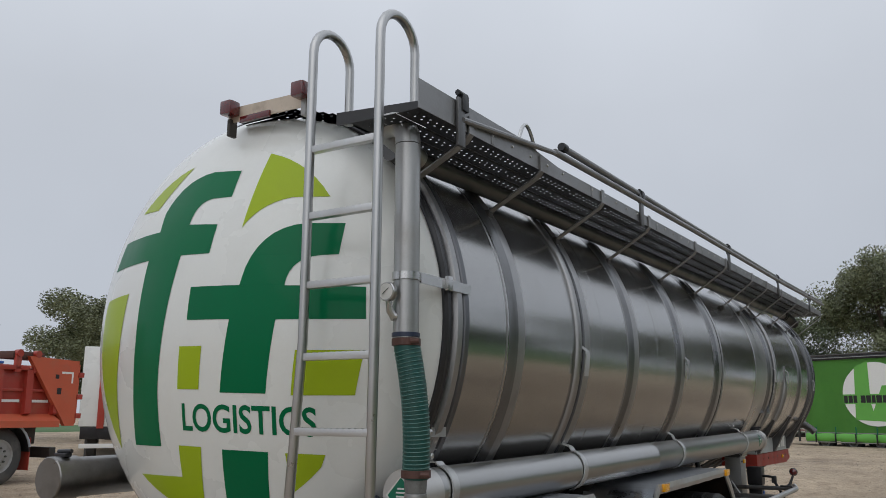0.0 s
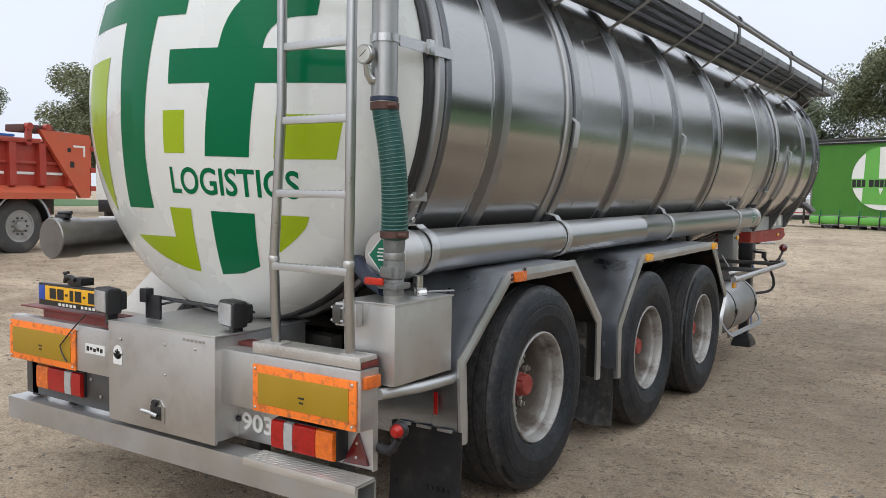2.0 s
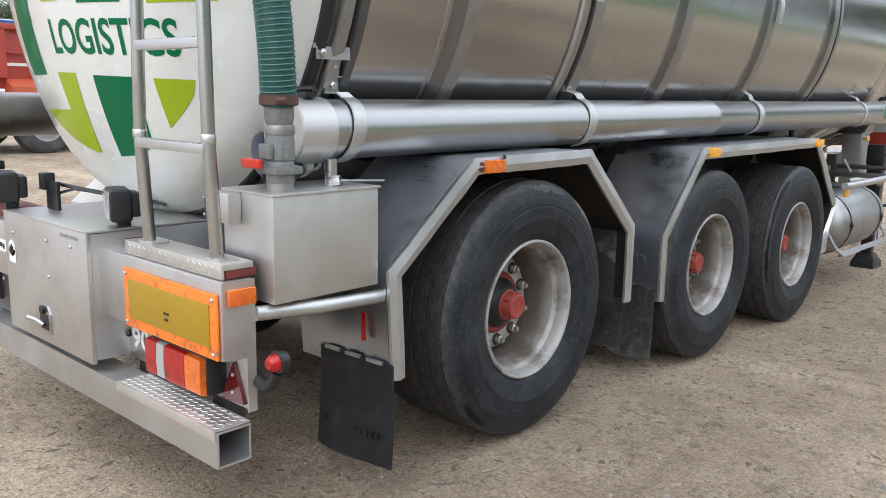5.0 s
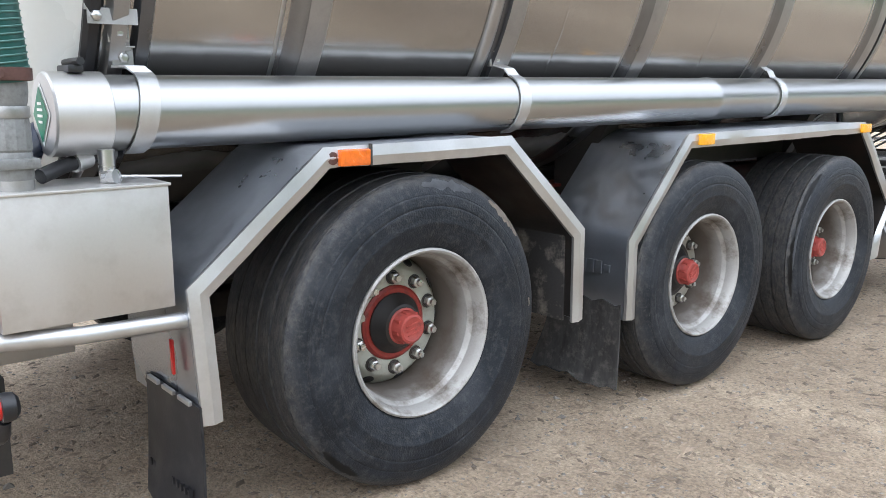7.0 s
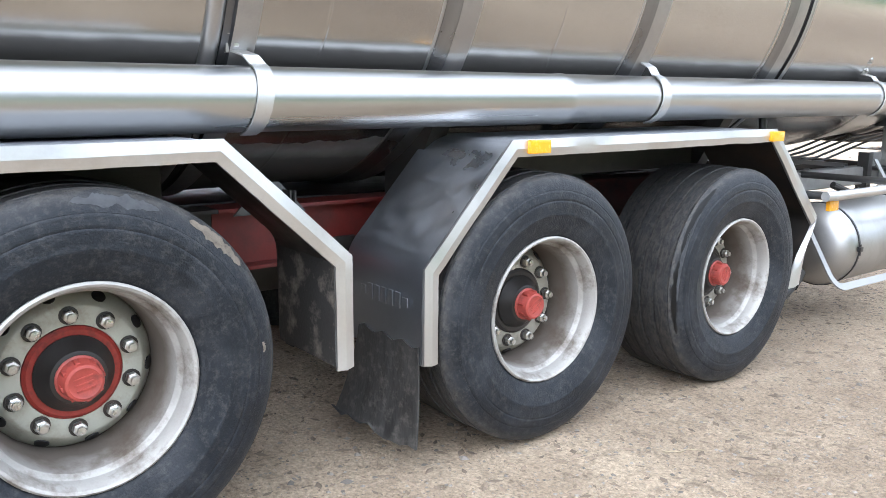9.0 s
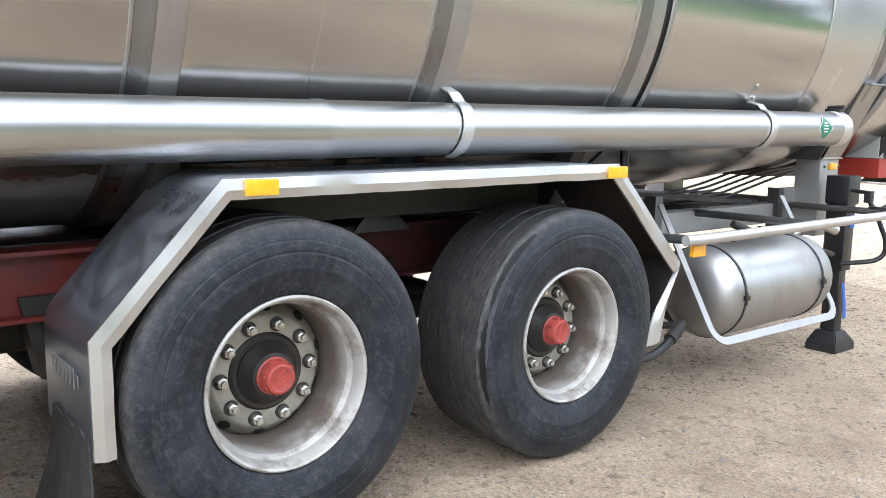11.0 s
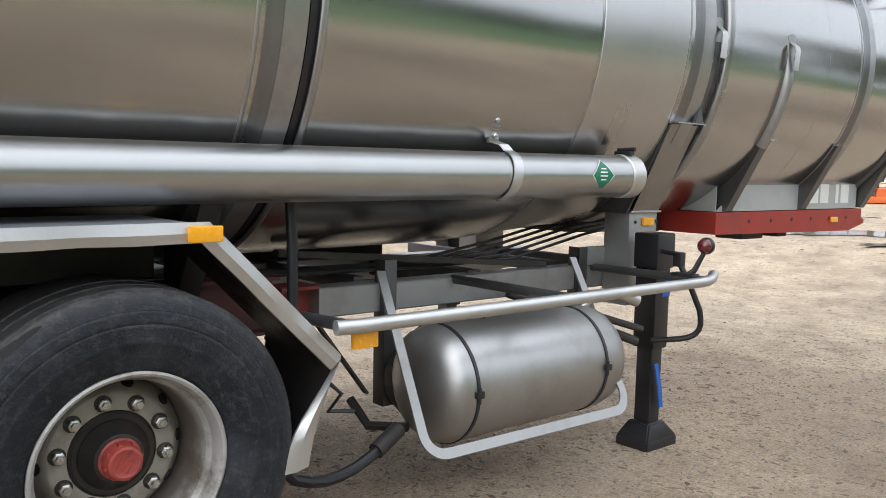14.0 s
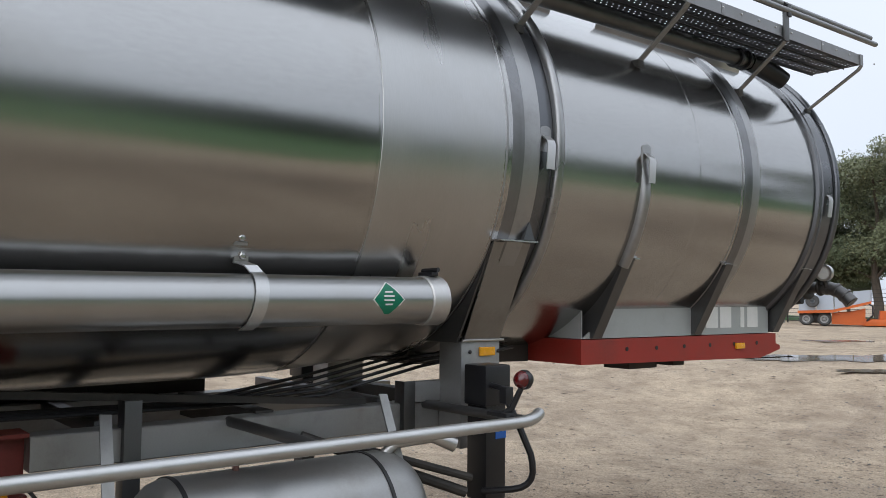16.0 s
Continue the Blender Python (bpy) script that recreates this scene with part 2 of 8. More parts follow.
UNDER = material("dirty_underframe", (0.04, 0.037, 0.034), 0.6, 0.2, 0.25, 5.0, 120, 0.1, (0.11, 0.09, 0.07), 0.4)
CHASSIS_GREY = material("chassis_grey", (0.36, 0.36, 0.355), 0.45, 0.6, 0.12, 5.0, 120, 0.06, (0.14, 0.12, 0.10), 0.4)
ORANGE_LAMP = material("amber_lens", (0.85, 0.38, 0.01), 0.22, 0.0, 0.08, 60, 200, 0.15, coat=0.6)
ORANGE_SIDE = material("orange_lens", (0.72, 0.15, 0.012), 0.2, 0.0, 0.25, 40, 200, 0.2, (0.42, 0.05, 0.01), 0.5, coat=0.6, dirt_scale=18)
RED_LAMP = material("red_lens", (0.40, 0.010, 0.007), 0.16, 0.0, 0.45, 14, 200, 0.2, (0.10, 0.004, 0.004), 0.85, coat=0.4, dirt_scale=14, spec=0.35)
DEEP_RED_LAMP = material("dark_red_lens", (0.10, 0.006, 0.007), 0.14, 0.0, 0.25, 50, 200, 0.15, coat=0.8)
CLEAR_LENS = material("clear_lens", (0.42, 0.42, 0.42), 0.12, 0.1, 0.2, 40, 160, 0.3, coat=0.8)
BOARD_ORANGE = material("fluorescent_orange", (0.95, 0.22, 0.02), 0.5, 0.0, 0.08, 6, 120, 0.03, (0.25, 0.09, 0.05), 0.9, dirt_scale=22)
BOARD_YELLOW = material("ochre_reflector", (0.36, 0.22, 0.008), 0.42, 0.0, 0.08, 8, 300, 0.1)
PLATE_YELLOW = material("plate_yellow", (0.80, 0.42, 0.01), 0.4, 0.0, 0.05, 8, 150, 0.02)
PLATE_BLUE = material("plate_blue", (0.02, 0.07, 0.38), 0.4)
INK = material("black_ink", (0.012, 0.012, 0.012), 0.5, bump=0)
WHITE_PRINT = material("white_print", (0.75, 0.75, 0.72), 0.5, 0.0, 0.06, 20, 120, 0.02)
HOSE = material("teal_hose", (0.008, 0.070, 0.060), 0.42, 0.0, 0.2, 8.0, 120, 0.1, (0.05, 0.075, 0.065), 0.3)
HOSE_RIB = material("pale_hose_rib", (0.065, 0.160, 0.140), 0.45, 0.0, 0.15, 9.0, 120, 0.05)
RUST = material("rusty_clamp", (0.10, 0.05, 0.04), 0.6, 0.3, 0.3, 30, 150, 0.2)
HANDLE_RED = material("red_handle", (0.62, 0.035, 0.015), 0.4, 0.0, 0.1, 20, 120, 0.03)
BLUE = material("blue_plastic", (0.02, 0.11, 0.42), 0.4, 0.0, 0.1, 20, 120, 0.03)
CREAM = material("weathered_cream_board", (0.55, 0.47, 0.38), 0.5, 0.1, 0.12, 8, 120, 0.05, (0.24, 0.19, 0.14), 0.5, dirt_scale=9)
GALV = material("galvanised_tread", (0.34, 0.34, 0.33), 0.45, 0.8, 0.15, 8, 200, 0.15, (0.18, 0.17, 0.15), 0.4)
# tread steel darkened in colour for the shade under the walkway
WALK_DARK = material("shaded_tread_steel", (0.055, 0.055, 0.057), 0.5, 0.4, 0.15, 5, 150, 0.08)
TREAD = material("chequer_plate", (0.68, 0.66, 0.63), 0.42, 0.85, 0.12, 8, 150, 0.05, (0.28, 0.25, 0.21), 0.3)
LABEL_GREEN = material("green_label", (0.0, 0.16, 0.085), 0.4, 0.0, 0.05, 10, 120, 0.01)
TRUCK_RED = material("tipper_red", (0.36, 0.04, 0.025), 0.45, 0.0, 0.12, 2.0, 60, 0.03, (0.30, 0.12, 0.07), 0.4, coat=0.2)
TRUCK_ORANGE = material("faded_red_orange", (0.52, 0.10, 0.045), 0.5, 0.0, 0.12, 2.0, 60, 0.03, (0.32, 0.14, 0.08), 0.3)
CURTAIN = material("green_curtain", (0.13, 0.40, 0.065), 0.5, 0.0, 0.06, 1.0, 60, 0.03, (0.09, 0.28, 0.06), 0.25)
GREY_TYRE = material("dusty_tyre", (0.06, 0.06, 0.06), 0.75, 0.0, 0.2, 6.0, 120, 0.1, (0.17, 0.155, 0.135), 0.5)
ORANGE_PAINT = material("machine_orange", (0.62, 0.13, 0.02), 0.45, 0.0, 0.1, 3.0, 60, 0.03, (0.25, 0.09, 0.04), 0.3)
PALE_BLUE = material("pale_grey_blue_panel", (0.42, 0.46, 0.52), 0.5, 0.0, 0.08, 3.0, 60, 0.03)
BARK = material("bark", (0.10, 0.08, 0.06), 0.8, 0.0, 0.3, 4.0, 40, 0.5, dist=0.02)
LEAF_A = material("oak_leaf", (0.155, 0.172, 0.090), 0.55, 0.0, 0.2, 2.0, 20, 0.0, (0.17, 0.14, 0.045), 0.35, dirt_scale=0.6, island=True)
LEAF_B = material("dark_leaf", (0.130, 0.158, 0.088), 0.55, 0.0, 0.2, 2.0, 20, 0.0, (0.14, 0.12, 0.04), 0.3, dirt_scale=0.6, island=True)
GRASS = material("grass_verge", (0.055, 0.125, 0.035), 0.8, 0.0, 0.3, 1.0, 30, 0.5, (0.14, 0.13, 0.06), 0.4, dist=0.03)
PUDDLE = material("muddy_water", (0.21, 0.17, 0.13), 0.07, 0.0, 0.2, 1.0, 8, 0.012, rough_vary=0.03, spec=0.6)
MUD_CAKED = material("mud_caked_rubber", (0.035, 0.033, 0.032), 0.8, 0.0, 0.3, 8, 90, 0.4, (0.26, 0.23, 0.19), 0.85, dirt_scale=8, dist=0.004)
STREAKED = material("mud_streaked_rubber", (0.030, 0.029, 0.028), 0.55, 0.0, 0.85, 1.4, 5.0, 0.3, (0.17, 0.155, 0.135), 0.35, (22, 22, 5), dirt_scale=26, dist=0.004)
AIR_STEEL = material("satin_air_tank", (0.42, 0.42, 0.415), 0.44, 0.97, 0.10, 3.0, 150, 0.03, (0.26, 0.24, 0.20), 0.4, (1, 0.5, 1), dirt_scale=3)
HEDGE = material("lush_leaf", (0.12, 0.185, 0.085), 0.55, 0.0, 0.2, 2.0, 20, 0.0, (0.10, 0.13, 0.05), 0.35, dirt_scale=0.6, island=True)
NAVY = material("navy_hose", (0.02, 0.03, 0.06), 0.4, 0.0, 0.2, 8, 120, 0.1, (0.08, 0.08, 0.08), 0.3)
CAST = material("cast_valve_grey", (0.20, 0.205, 0.20), 0.55, 0.3, 0.25, 25, 160, 0.3, (0.07, 0.065, 0.06), 0.6, dirt_scale=25)
RIB_STEEL = material("rib_plate_steel", (0.31, 0.305, 0.295), 0.34, 0.95, 0.1, 4, 120, 0.04, (0.16, 0.145, 0.13), 0.4)
# darker steel for shaded pipes and plates; the shade is in its colour
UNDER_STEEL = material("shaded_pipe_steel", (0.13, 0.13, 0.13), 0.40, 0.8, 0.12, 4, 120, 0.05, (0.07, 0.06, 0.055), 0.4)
WALK_GREY = material("walkway_side_steel", (0.27, 0.272, 0.276), 0.46, 0.6, 0.12, 5, 120, 0.05, (0.14, 0.13, 0.12), 0.4)
PALE_SHEET = material("pale_plastic_guard", (0.62, 0.585, 0.53), 0.5, 0.0, 0.08, 4, 120, 0.03, (0.40, 0.36, 0.31), 0.3)
SKIRT_GREY = material("pale_grey_skirt", (0.40, 0.42, 0.41), 0.5, 0.2, 0.06, 3.0, 120, 0.03, (0.28, 0.27, 0.25), 0.3)
STONE = material("gravel_stones", (0.205, 0.182, 0.155), 0.85, 0.0, 0.35, 4.0, 80, 0.3, island=True)
CHIP = material("bark_chips", (0.20, 0.152, 0.108), 0.85, 0.0, 0.35, 4.0, 80, 0.3, island=True)


# ---- mesh helpers ----
def part(name, bm, mat, parent=None, label="", smooth=35):
    me = bpy.data.meshes.new(name)
    bmesh.ops.recalc_face_normals(bm, faces=bm.faces)
    bm.to_mesh(me)
    bm.free()
    me.materials.append(mat)
    if smooth:
        me.polygons.foreach_set("use_smooth", [True] * len(me.polygons))
        me.set_sharp_from_angle(angle=radians(smooth))
    ob = new(name, me)
    if parent:
        ob.parent = parent
    return tagged(ob, label) if label else ob


def thing(name, label, category, group="", kind="", at=(0, 0, 0)):
    ob = new(name)
    ob.location = at
    ob.empty_display_size = 0.2
    return tagged(ob, label, category, group, kind)


def box(x0, x1, y0, y1, z0, z1, bev=0.0, bm=None, seg=2):
    bm2 = bmesh.new()
    bmesh.ops.create_cube(bm2, size=1, matrix=Matrix.Translation(((x0 + x1) / 2, (y0 + y1) / 2, (z0 + z1) / 2)) @ Matrix.Diagonal((x1 - x0, y1 - y0, z1 - z0, 1)))
    if bev:
        bmesh.ops.bevel(bm2, geom=bm2.edges[:], offset=bev, segments=seg, affect="EDGES", profile=0.6)
    return merge(bm, bm2)


def merge(bm, other, m=None):
    """Adds one bmesh to another and returns the sum."""
    if m is not None:
        bmesh.ops.transform(other, matrix=m, verts=other.verts)
    if bm is None:
        return other
    vs = [bm.verts.new(v.co) for v in other.verts]
    other.verts.index_update()
    for f in other.faces:
        bm.faces.new([vs[v.index] for v in f.verts])
    other.free()
    return bm


def tube(pts, r, seg=12, caps=True, bm=None, closed=False):
    """A round bar along a polyline; r may be a list."""
    bm = bm or bmesh.new()
    pts = [Vector(p) for p in pts]
    n = len(pts)
    rs = r if isinstance(r, (list, tuple)) else [r] * n
    rings, up = [], None
    for i, p in enumerate(pts):
        a = pts[(i - 1) % n] if closed else pts[max(i - 1, 0)]
        b = pts[(i + 1) % n] if closed else pts[min(i + 1, n - 1)]
        d = (b - a).normalized()
        if up is None:
            up = d.orthogonal().normalized()
        up = (up - d * up.dot(d)).normalized()
        side = d.cross(up)
        rings.append([bm.verts.new(p + rs[i] * (math.cos(t) * up + math.sin(t) * side)) for t in (2 * math.pi * k / seg for k in range(seg))])
    for i in range(n if closed else n - 1):
        a, b = rings[i], rings[(i + 1) % n]
        for k in range(seg):
            bm.faces.new((a[k], a[(k + 1) % seg], b[(k + 1) % seg], b[k]))
    if caps and not closed:
        bm.faces.new(rings[0][::-1])
        bm.faces.new(rings[-1])
    return bm


def arc(p0, p1, p2, n=6):
    """Points of a rounded corner from p0 to p2 with its handle at p1."""
    p0, p1, p2 = Vector(p0), Vector(p1), Vector(p2)
    return [(1 - t) ** 2 * p0 + 2 * t * (1 - t) * p1 + t * t * p2 for t in (k / n for k in range(n + 1))]


def lathe(profile, seg=32, axis="Y", at=(0, 0, 0), bm=None, closed=False):
    """A body of revolution: profile rows of (radius, place along the axis)."""
    bm = bm or bmesh.new()
    rings = []
    for r, h in profile:
        ring = []
        for k in range(seg):
            t = 2 * math.pi * k / seg
            c, s = r * math.cos(t), r * math.sin(t)
            v = {"Y": (c, h, s), "X": (h, c, s), "Z": (c, s, h)}[axis]
            ring.append(bm.verts.new(Vector(v) + Vector(at)))
        rings.append(ring)
    for i in range(len(rings) if closed else len(rings) - 1):
        a, b = rings[i], rings[(i + 1) % len(rings)]
        for k in range(seg):
            bm.faces.new((a[k], a[(k + 1) % seg], b[(k + 1) % seg], b[k]))
    if not closed:
        if profile[0][0] > 1e-4:
            bm.faces.new(rings[0])
        if profile[-1][0] > 1e-4:
            bm.faces.new(rings[-1][::-1])
    bmesh.ops.remove_doubles(bm, verts=bm.verts, dist=1e-5)
    return bm


def sheet(path, x0, x1, th, bm=None):
    """A bent plate: a polyline in y and z, th thick to its inner side, from x0 to x1."""
    bm = bm or bmesh.new()
    pts = [Vector((0, *p)) for p in path]
    offs = []
    for i, p in enumerate(pts):
        ds = [(pts[j + 1] - pts[j]).normalized() for j in (i - 1, i) if 0 <= j < len(pts) - 1]
        ns = [Vector((0, -d.z, d.y)) for d in ds]
        nrm = sum(ns, Vector()).normalized()
        offs.append(p - nrm * th / max(nrm.dot(ns[0]), 0.3))
    loops = []
    for p, q in zip(pts, offs):
        loops.append([bm.verts.new((x, s.y, s.z)) for x, s in ((x0, p), (x1, p), (x1, q), (x0, q))])
    for a, b in zip(loops, loops[1:]):
        for k in range(4):
            bm.faces.new((a[k], a[(k + 1) % 4], b[(k + 1) % 4], b[k]))
    bm.faces.new(loops[0][::-1])
    bm.faces.new(loops[-1])
    return bm


def prism(poly, axis, a, b, bm=None):
    """A flat outline pushed from a to b along an axis: 'X' takes (y, z), 'Y' takes (x, z), 'Z' takes (x, y)."""
    bm = bm or bmesh.new()
    put = {"X": lambda p, h: (h, p[0], p[1]), "Y": lambda p, h: (p[0], h, p[1]), "Z": lambda p, h: (p[0], p[1], h)}[axis]
    lo, hi = [bm.verts.new(put(p, a)) for p in poly], [bm.verts.new(put(p, b)) for p in poly]
    bm.faces.new(lo[::-1])
    bm.faces.new(hi)
    for k in range(len(poly)):
        bm.faces.new((lo[k], lo[(k + 1) % len(poly)], hi[(k + 1) % len(poly)], hi[k]))
    return bm


def strip(pts, wide, th, bm=None):
    """A flat bar along a polyline: wide is a vector across it, th its thickness."""
    bm = bm or bmesh.new()
    pts, wide = [Vector(p) for p in pts], Vector(wide)
    loops = []
    for i, p in enumerate(pts):
        d = (pts[min(i + 1, len(pts) - 1)] - pts[max(i - 1, 0)]).normalized()
        nrm = d.cross(wide).normalized() * th / 2
        loops.append([bm.verts.new(p + s * wide / 2 + u * nrm) for s, u in ((-1, -1), (1, -1), (1, 1), (-1, 1))])
    for a, b in zip(loops, loops[1:]):
        for k in range(4):
            bm.faces.new((a[k], a[(k + 1) % 4], b[(k + 1) % 4], b[k]))
    bm.faces.new(loops[0][::-1])
    bm.faces.new(loops[-1])
    return bm


def lettering(text, size, thick=0.0):
    """Words in the built-in font as a bmesh in the XY plane, from the origin to the right."""
    cu = bpy.data.curves.new("words", "FONT")
    cu.body, cu.size, cu.resolution_u, cu.offset = text, size, 4, thick
    ob = bpy.data.objects.new("words", cu)
    scene.collection.objects.link(ob)
    me = bpy.data.meshes.new_from_object(ob.evaluated_get(bpy.context.evaluated_depsgraph_get()))
    bm = bmesh.new()
    bm.from_mesh(me)
    bpy.data.objects.remove(ob)
    bpy.data.curves.remove(cu)
    bpy.data.meshes.remove(me)
    return bm


# ---- ground ----
def smooth_step(a, b, v):
    t = min(max((v - a) / (b - a), 0), 1)
    return t * t * (3 - 2 * t)


def hollow(x, y):
    return 1 - smooth_step(3.0, 6.5, math.hypot(x + 3.2, y - 21.7))


def ground_z(x, y):
    near = 0.03 - 0.0262 * min(max(y, -6), 14)
    far = 0.35
    k = smooth_step(7, 20, math.hypot((x - 0.5) * 1.6 if x < 0.5 else (x - 0.5) * 0.7, y - 5))
    z = near * (1 - k) + far * k
    # a level hollow that holds water
    pool = hollow(x, y)
    return z * (1 - pool) + 0.27 * pool


def ground_full(x, y):
    r = math.hypot(x, y - 4)
    rough = 0.012 * noise.noise((x * 1.3, y * 1.3, 0)) + 0.008 * noise.noise((x * 4, y * 4, 3))
    ruts = 0.02 * noise.noise((x * 0.35, y * 0.35, 7))
    swell = ruts * smooth_step(2.5, 8, r) + min(r / 40, 1) * 0.05 * noise.noise((x * 0.12, y * 0.12, 2))
    return ground_z(x, y) + rough + swell * (1 - 0.85 * hollow(x, y))


def ground_material():
    """Sandy, trodden yard: drifting tone, darker damp clods, pebbles of every shade and a fine grain."""
    m = bpy.data.materials.new("sandy_yard")
    m.use_nodes = True
    n, l = m.node_tree.nodes, m.node_tree.links
    p = n["Principled BSDF"]
    co = n.new("ShaderNodeTexCoord")

    def tex(scale, detail, rough=0.62):
        t = n.new("ShaderNodeTexNoise")
        t.inputs["Scale"].default_value, t.inputs["Detail"].default_value, t.inputs["Roughness"].default_value = scale, detail, rough
        l.new(co.outputs["Object"], t.inputs["Vector"])
        return t.outputs["Fac"]

    def span(v, a, b, c, d):
        r = n.new("ShaderNodeMapRange")
        for k, q in zip(("From Min", "From Max", "To Min", "To Max"), (a, b, c, d)):
            r.inputs[k].default_value = q
        l.new(v, r.inputs["Value"])
        return r.outputs[0]

    def mix(kind, f, a, b):
        x = n.new("ShaderNodeMix")
        x.data_type, x.blend_type = "RGBA", kind
        for v, s in ((f, 0), (a, 6), (b, 7)):
            if isinstance(v, (float, int)):
                x.inputs[s].default_value = v
            elif isinstance(v, tuple):
                x.inputs[s].default_value = v
            else:
                l.new(v, x.inputs[s])
        return x.outputs[2]

    big, mid, clod, fine = tex(0.35, 5), tex(2.3, 7), tex(11, 8, 0.7), tex(60, 6, 0.7)
    add = n.new("ShaderNodeMath")
    add.operation = "MULTIPLY_ADD"
    add.inputs[1].default_value = 0.5
    half = n.new("ShaderNodeMath")
    half.operation = "MULTIPLY"
    half.inputs[1].default_value = 0.5
    l.new(big, half.inputs[0])
    l.new(mid, add.inputs[0])
    l.new(half.outputs[0], add.inputs[2])
    ramp = n.new("ShaderNodeValToRGB")
    el = ramp.color_ramp.elements
    el[0].position, el[0].color = 0.36, (0.28, 0.21, 0.145, 1)
    el[1].position, el[1].color = 0.62, (0.58, 0.467, 0.338, 1)
    el.new(0.5).color = (0.457, 0.36, 0.258, 1)
    l.new(add.outputs[0], ramp.inputs[0])
    col = mix("MIX", span(clod, 0.53, 0.68, 0.0, 0.62), ramp.outputs["Color"], (0.105, 0.078, 0.057, 1))
    # damp, churned soil where lorries draw up, plus darkened ground out of view
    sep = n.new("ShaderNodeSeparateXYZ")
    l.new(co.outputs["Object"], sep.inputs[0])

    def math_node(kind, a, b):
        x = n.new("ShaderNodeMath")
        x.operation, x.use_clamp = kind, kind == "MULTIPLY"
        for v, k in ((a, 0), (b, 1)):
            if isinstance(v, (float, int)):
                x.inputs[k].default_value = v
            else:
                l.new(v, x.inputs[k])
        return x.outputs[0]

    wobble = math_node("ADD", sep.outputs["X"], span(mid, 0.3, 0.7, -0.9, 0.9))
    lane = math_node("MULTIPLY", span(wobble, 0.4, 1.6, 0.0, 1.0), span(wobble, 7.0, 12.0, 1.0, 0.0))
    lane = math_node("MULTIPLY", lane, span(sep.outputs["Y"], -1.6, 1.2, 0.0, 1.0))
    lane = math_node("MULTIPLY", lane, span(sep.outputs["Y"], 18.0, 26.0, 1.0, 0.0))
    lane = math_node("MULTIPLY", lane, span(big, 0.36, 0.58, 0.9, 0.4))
    # stronger on the unseen side, to dim the tank's reflection
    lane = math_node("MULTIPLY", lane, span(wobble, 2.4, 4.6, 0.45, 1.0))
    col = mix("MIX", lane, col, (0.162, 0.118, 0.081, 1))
    col = mix("MULTIPLY", 1.0, col, span(fine, 0.32, 0.68, 0.55, 1.40))
    cells = []
    for scale, lo in ((45, 0.95), (110, 0.82)):
        v = n.new("ShaderNodeTexVoronoi")
        v.inputs["Scale"].default_value = scale
        l.new(co.outputs["Object"], v.inputs["Vector"])
        cells.append(v)
        sep = n.new("ShaderNodeSeparateColor")
        l.new(v.outputs["Color"], sep.inputs[0])
        pick = span(sep.outputs[0], lo, lo + 0.03, 0.0, 0.85)
        core = span(v.outputs["Distance"], 0.30, 0.42, 1.0, 0.0)
        both = n.new("ShaderNodeMath")
        both.operation = "MULTIPLY"
        l.new(pick, both.inputs[0])
        l.new(core, both.inputs[1])
        tone = n.new("ShaderNodeValToRGB")
        tone.color_ramp.elements[0].color, tone.color_ramp.elements[1].color = (0.12, 0.10, 0.08, 1), (0.40, 0.36, 0.31, 1)
        l.new(sep.outputs[1], tone.inputs[0])
        col = mix("MIX", both.outputs[0], col, tone.outputs["Color"])
    l.new(col, p.inputs["Base Color"])
    l.new(span(big, 0.35, 0.6, 0.65, 0.95), p.inputs["Roughness"])
    p.inputs["Specular IOR Level"].default_value = 0.25
    last = None
    for h, s, d in ((clod, 0.9, 0.045), (fine, 0.8, 0.012), (cells[1].outputs["Distance"], 0.5, 0.006)):
        bp = n.new("ShaderNodeBump")
        bp.inputs["Strength"].default_value, bp.inputs["Distance"].default_value = s, d
        l.new(h, bp.inputs["Height"])
        if last:
            l.new(last, bp.inputs["Normal"])
        last = bp.outputs[0]
    l.new(last, p.inputs["Normal"])
    return m


def build_ground():
    def axis(c, near, far):
        out, v, step = [0.0], 0.0, 0.11
        while v < far:
            step = 0.11 if v < near else step * 1.09
            v += step
            out.append(v)
        return sorted({c + s * q for q in out for s in (-1, 1)})
    xs, ys = axis(0.5, 6.0, 600), axis(4.5, 7.0, 600)
    verts = [(x, y, ground_full(x, y)) for y in ys for x in xs]
    w = len(xs)
    faces = [(j * w + i, j * w + i + 1, (j + 1) * w + i + 1, (j + 1) * w + i) for j in range(len(ys) - 1) for i in range(w - 1)]
    me = bpy.data.meshes.new("ground")
    me.from_pydata(verts, [], faces)
    me.polygons.foreach_set("use_smooth", [True] * len(faces))
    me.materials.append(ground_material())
    tagged(new("ground", me), "sandy compacted gravel yard with damp patches", "ground", kind="structure")


build_ground()

# ---- the tank trailer ----
T = thing("tank_trailer", "stainless steel tank semi-trailer parked on its landing legs", "tank trailer")
R1, R2 = 1.15, 1.12


def axis_z(y):
    """Height of the tank's axis, which rises a little to the front, and steps up at the coupling end."""
    return 2.07 + 0.009 * y + 0.035 * smooth_step(6.4, 7.6, y)


def tank_r(y):
    return R1 + (R2 - R1) * smooth_step(6.6, 7.6, y)


def dish(r):
    """Depth of the rear head at a distance from its middle."""
    if r < 1.0:
        return -0.03 + 0.28 * r * r
    a = min((r - 1.0) / 0.15, 1)
    return 0.25 + 0.56 * (r - 1.0) + 0.13 * a ** 3


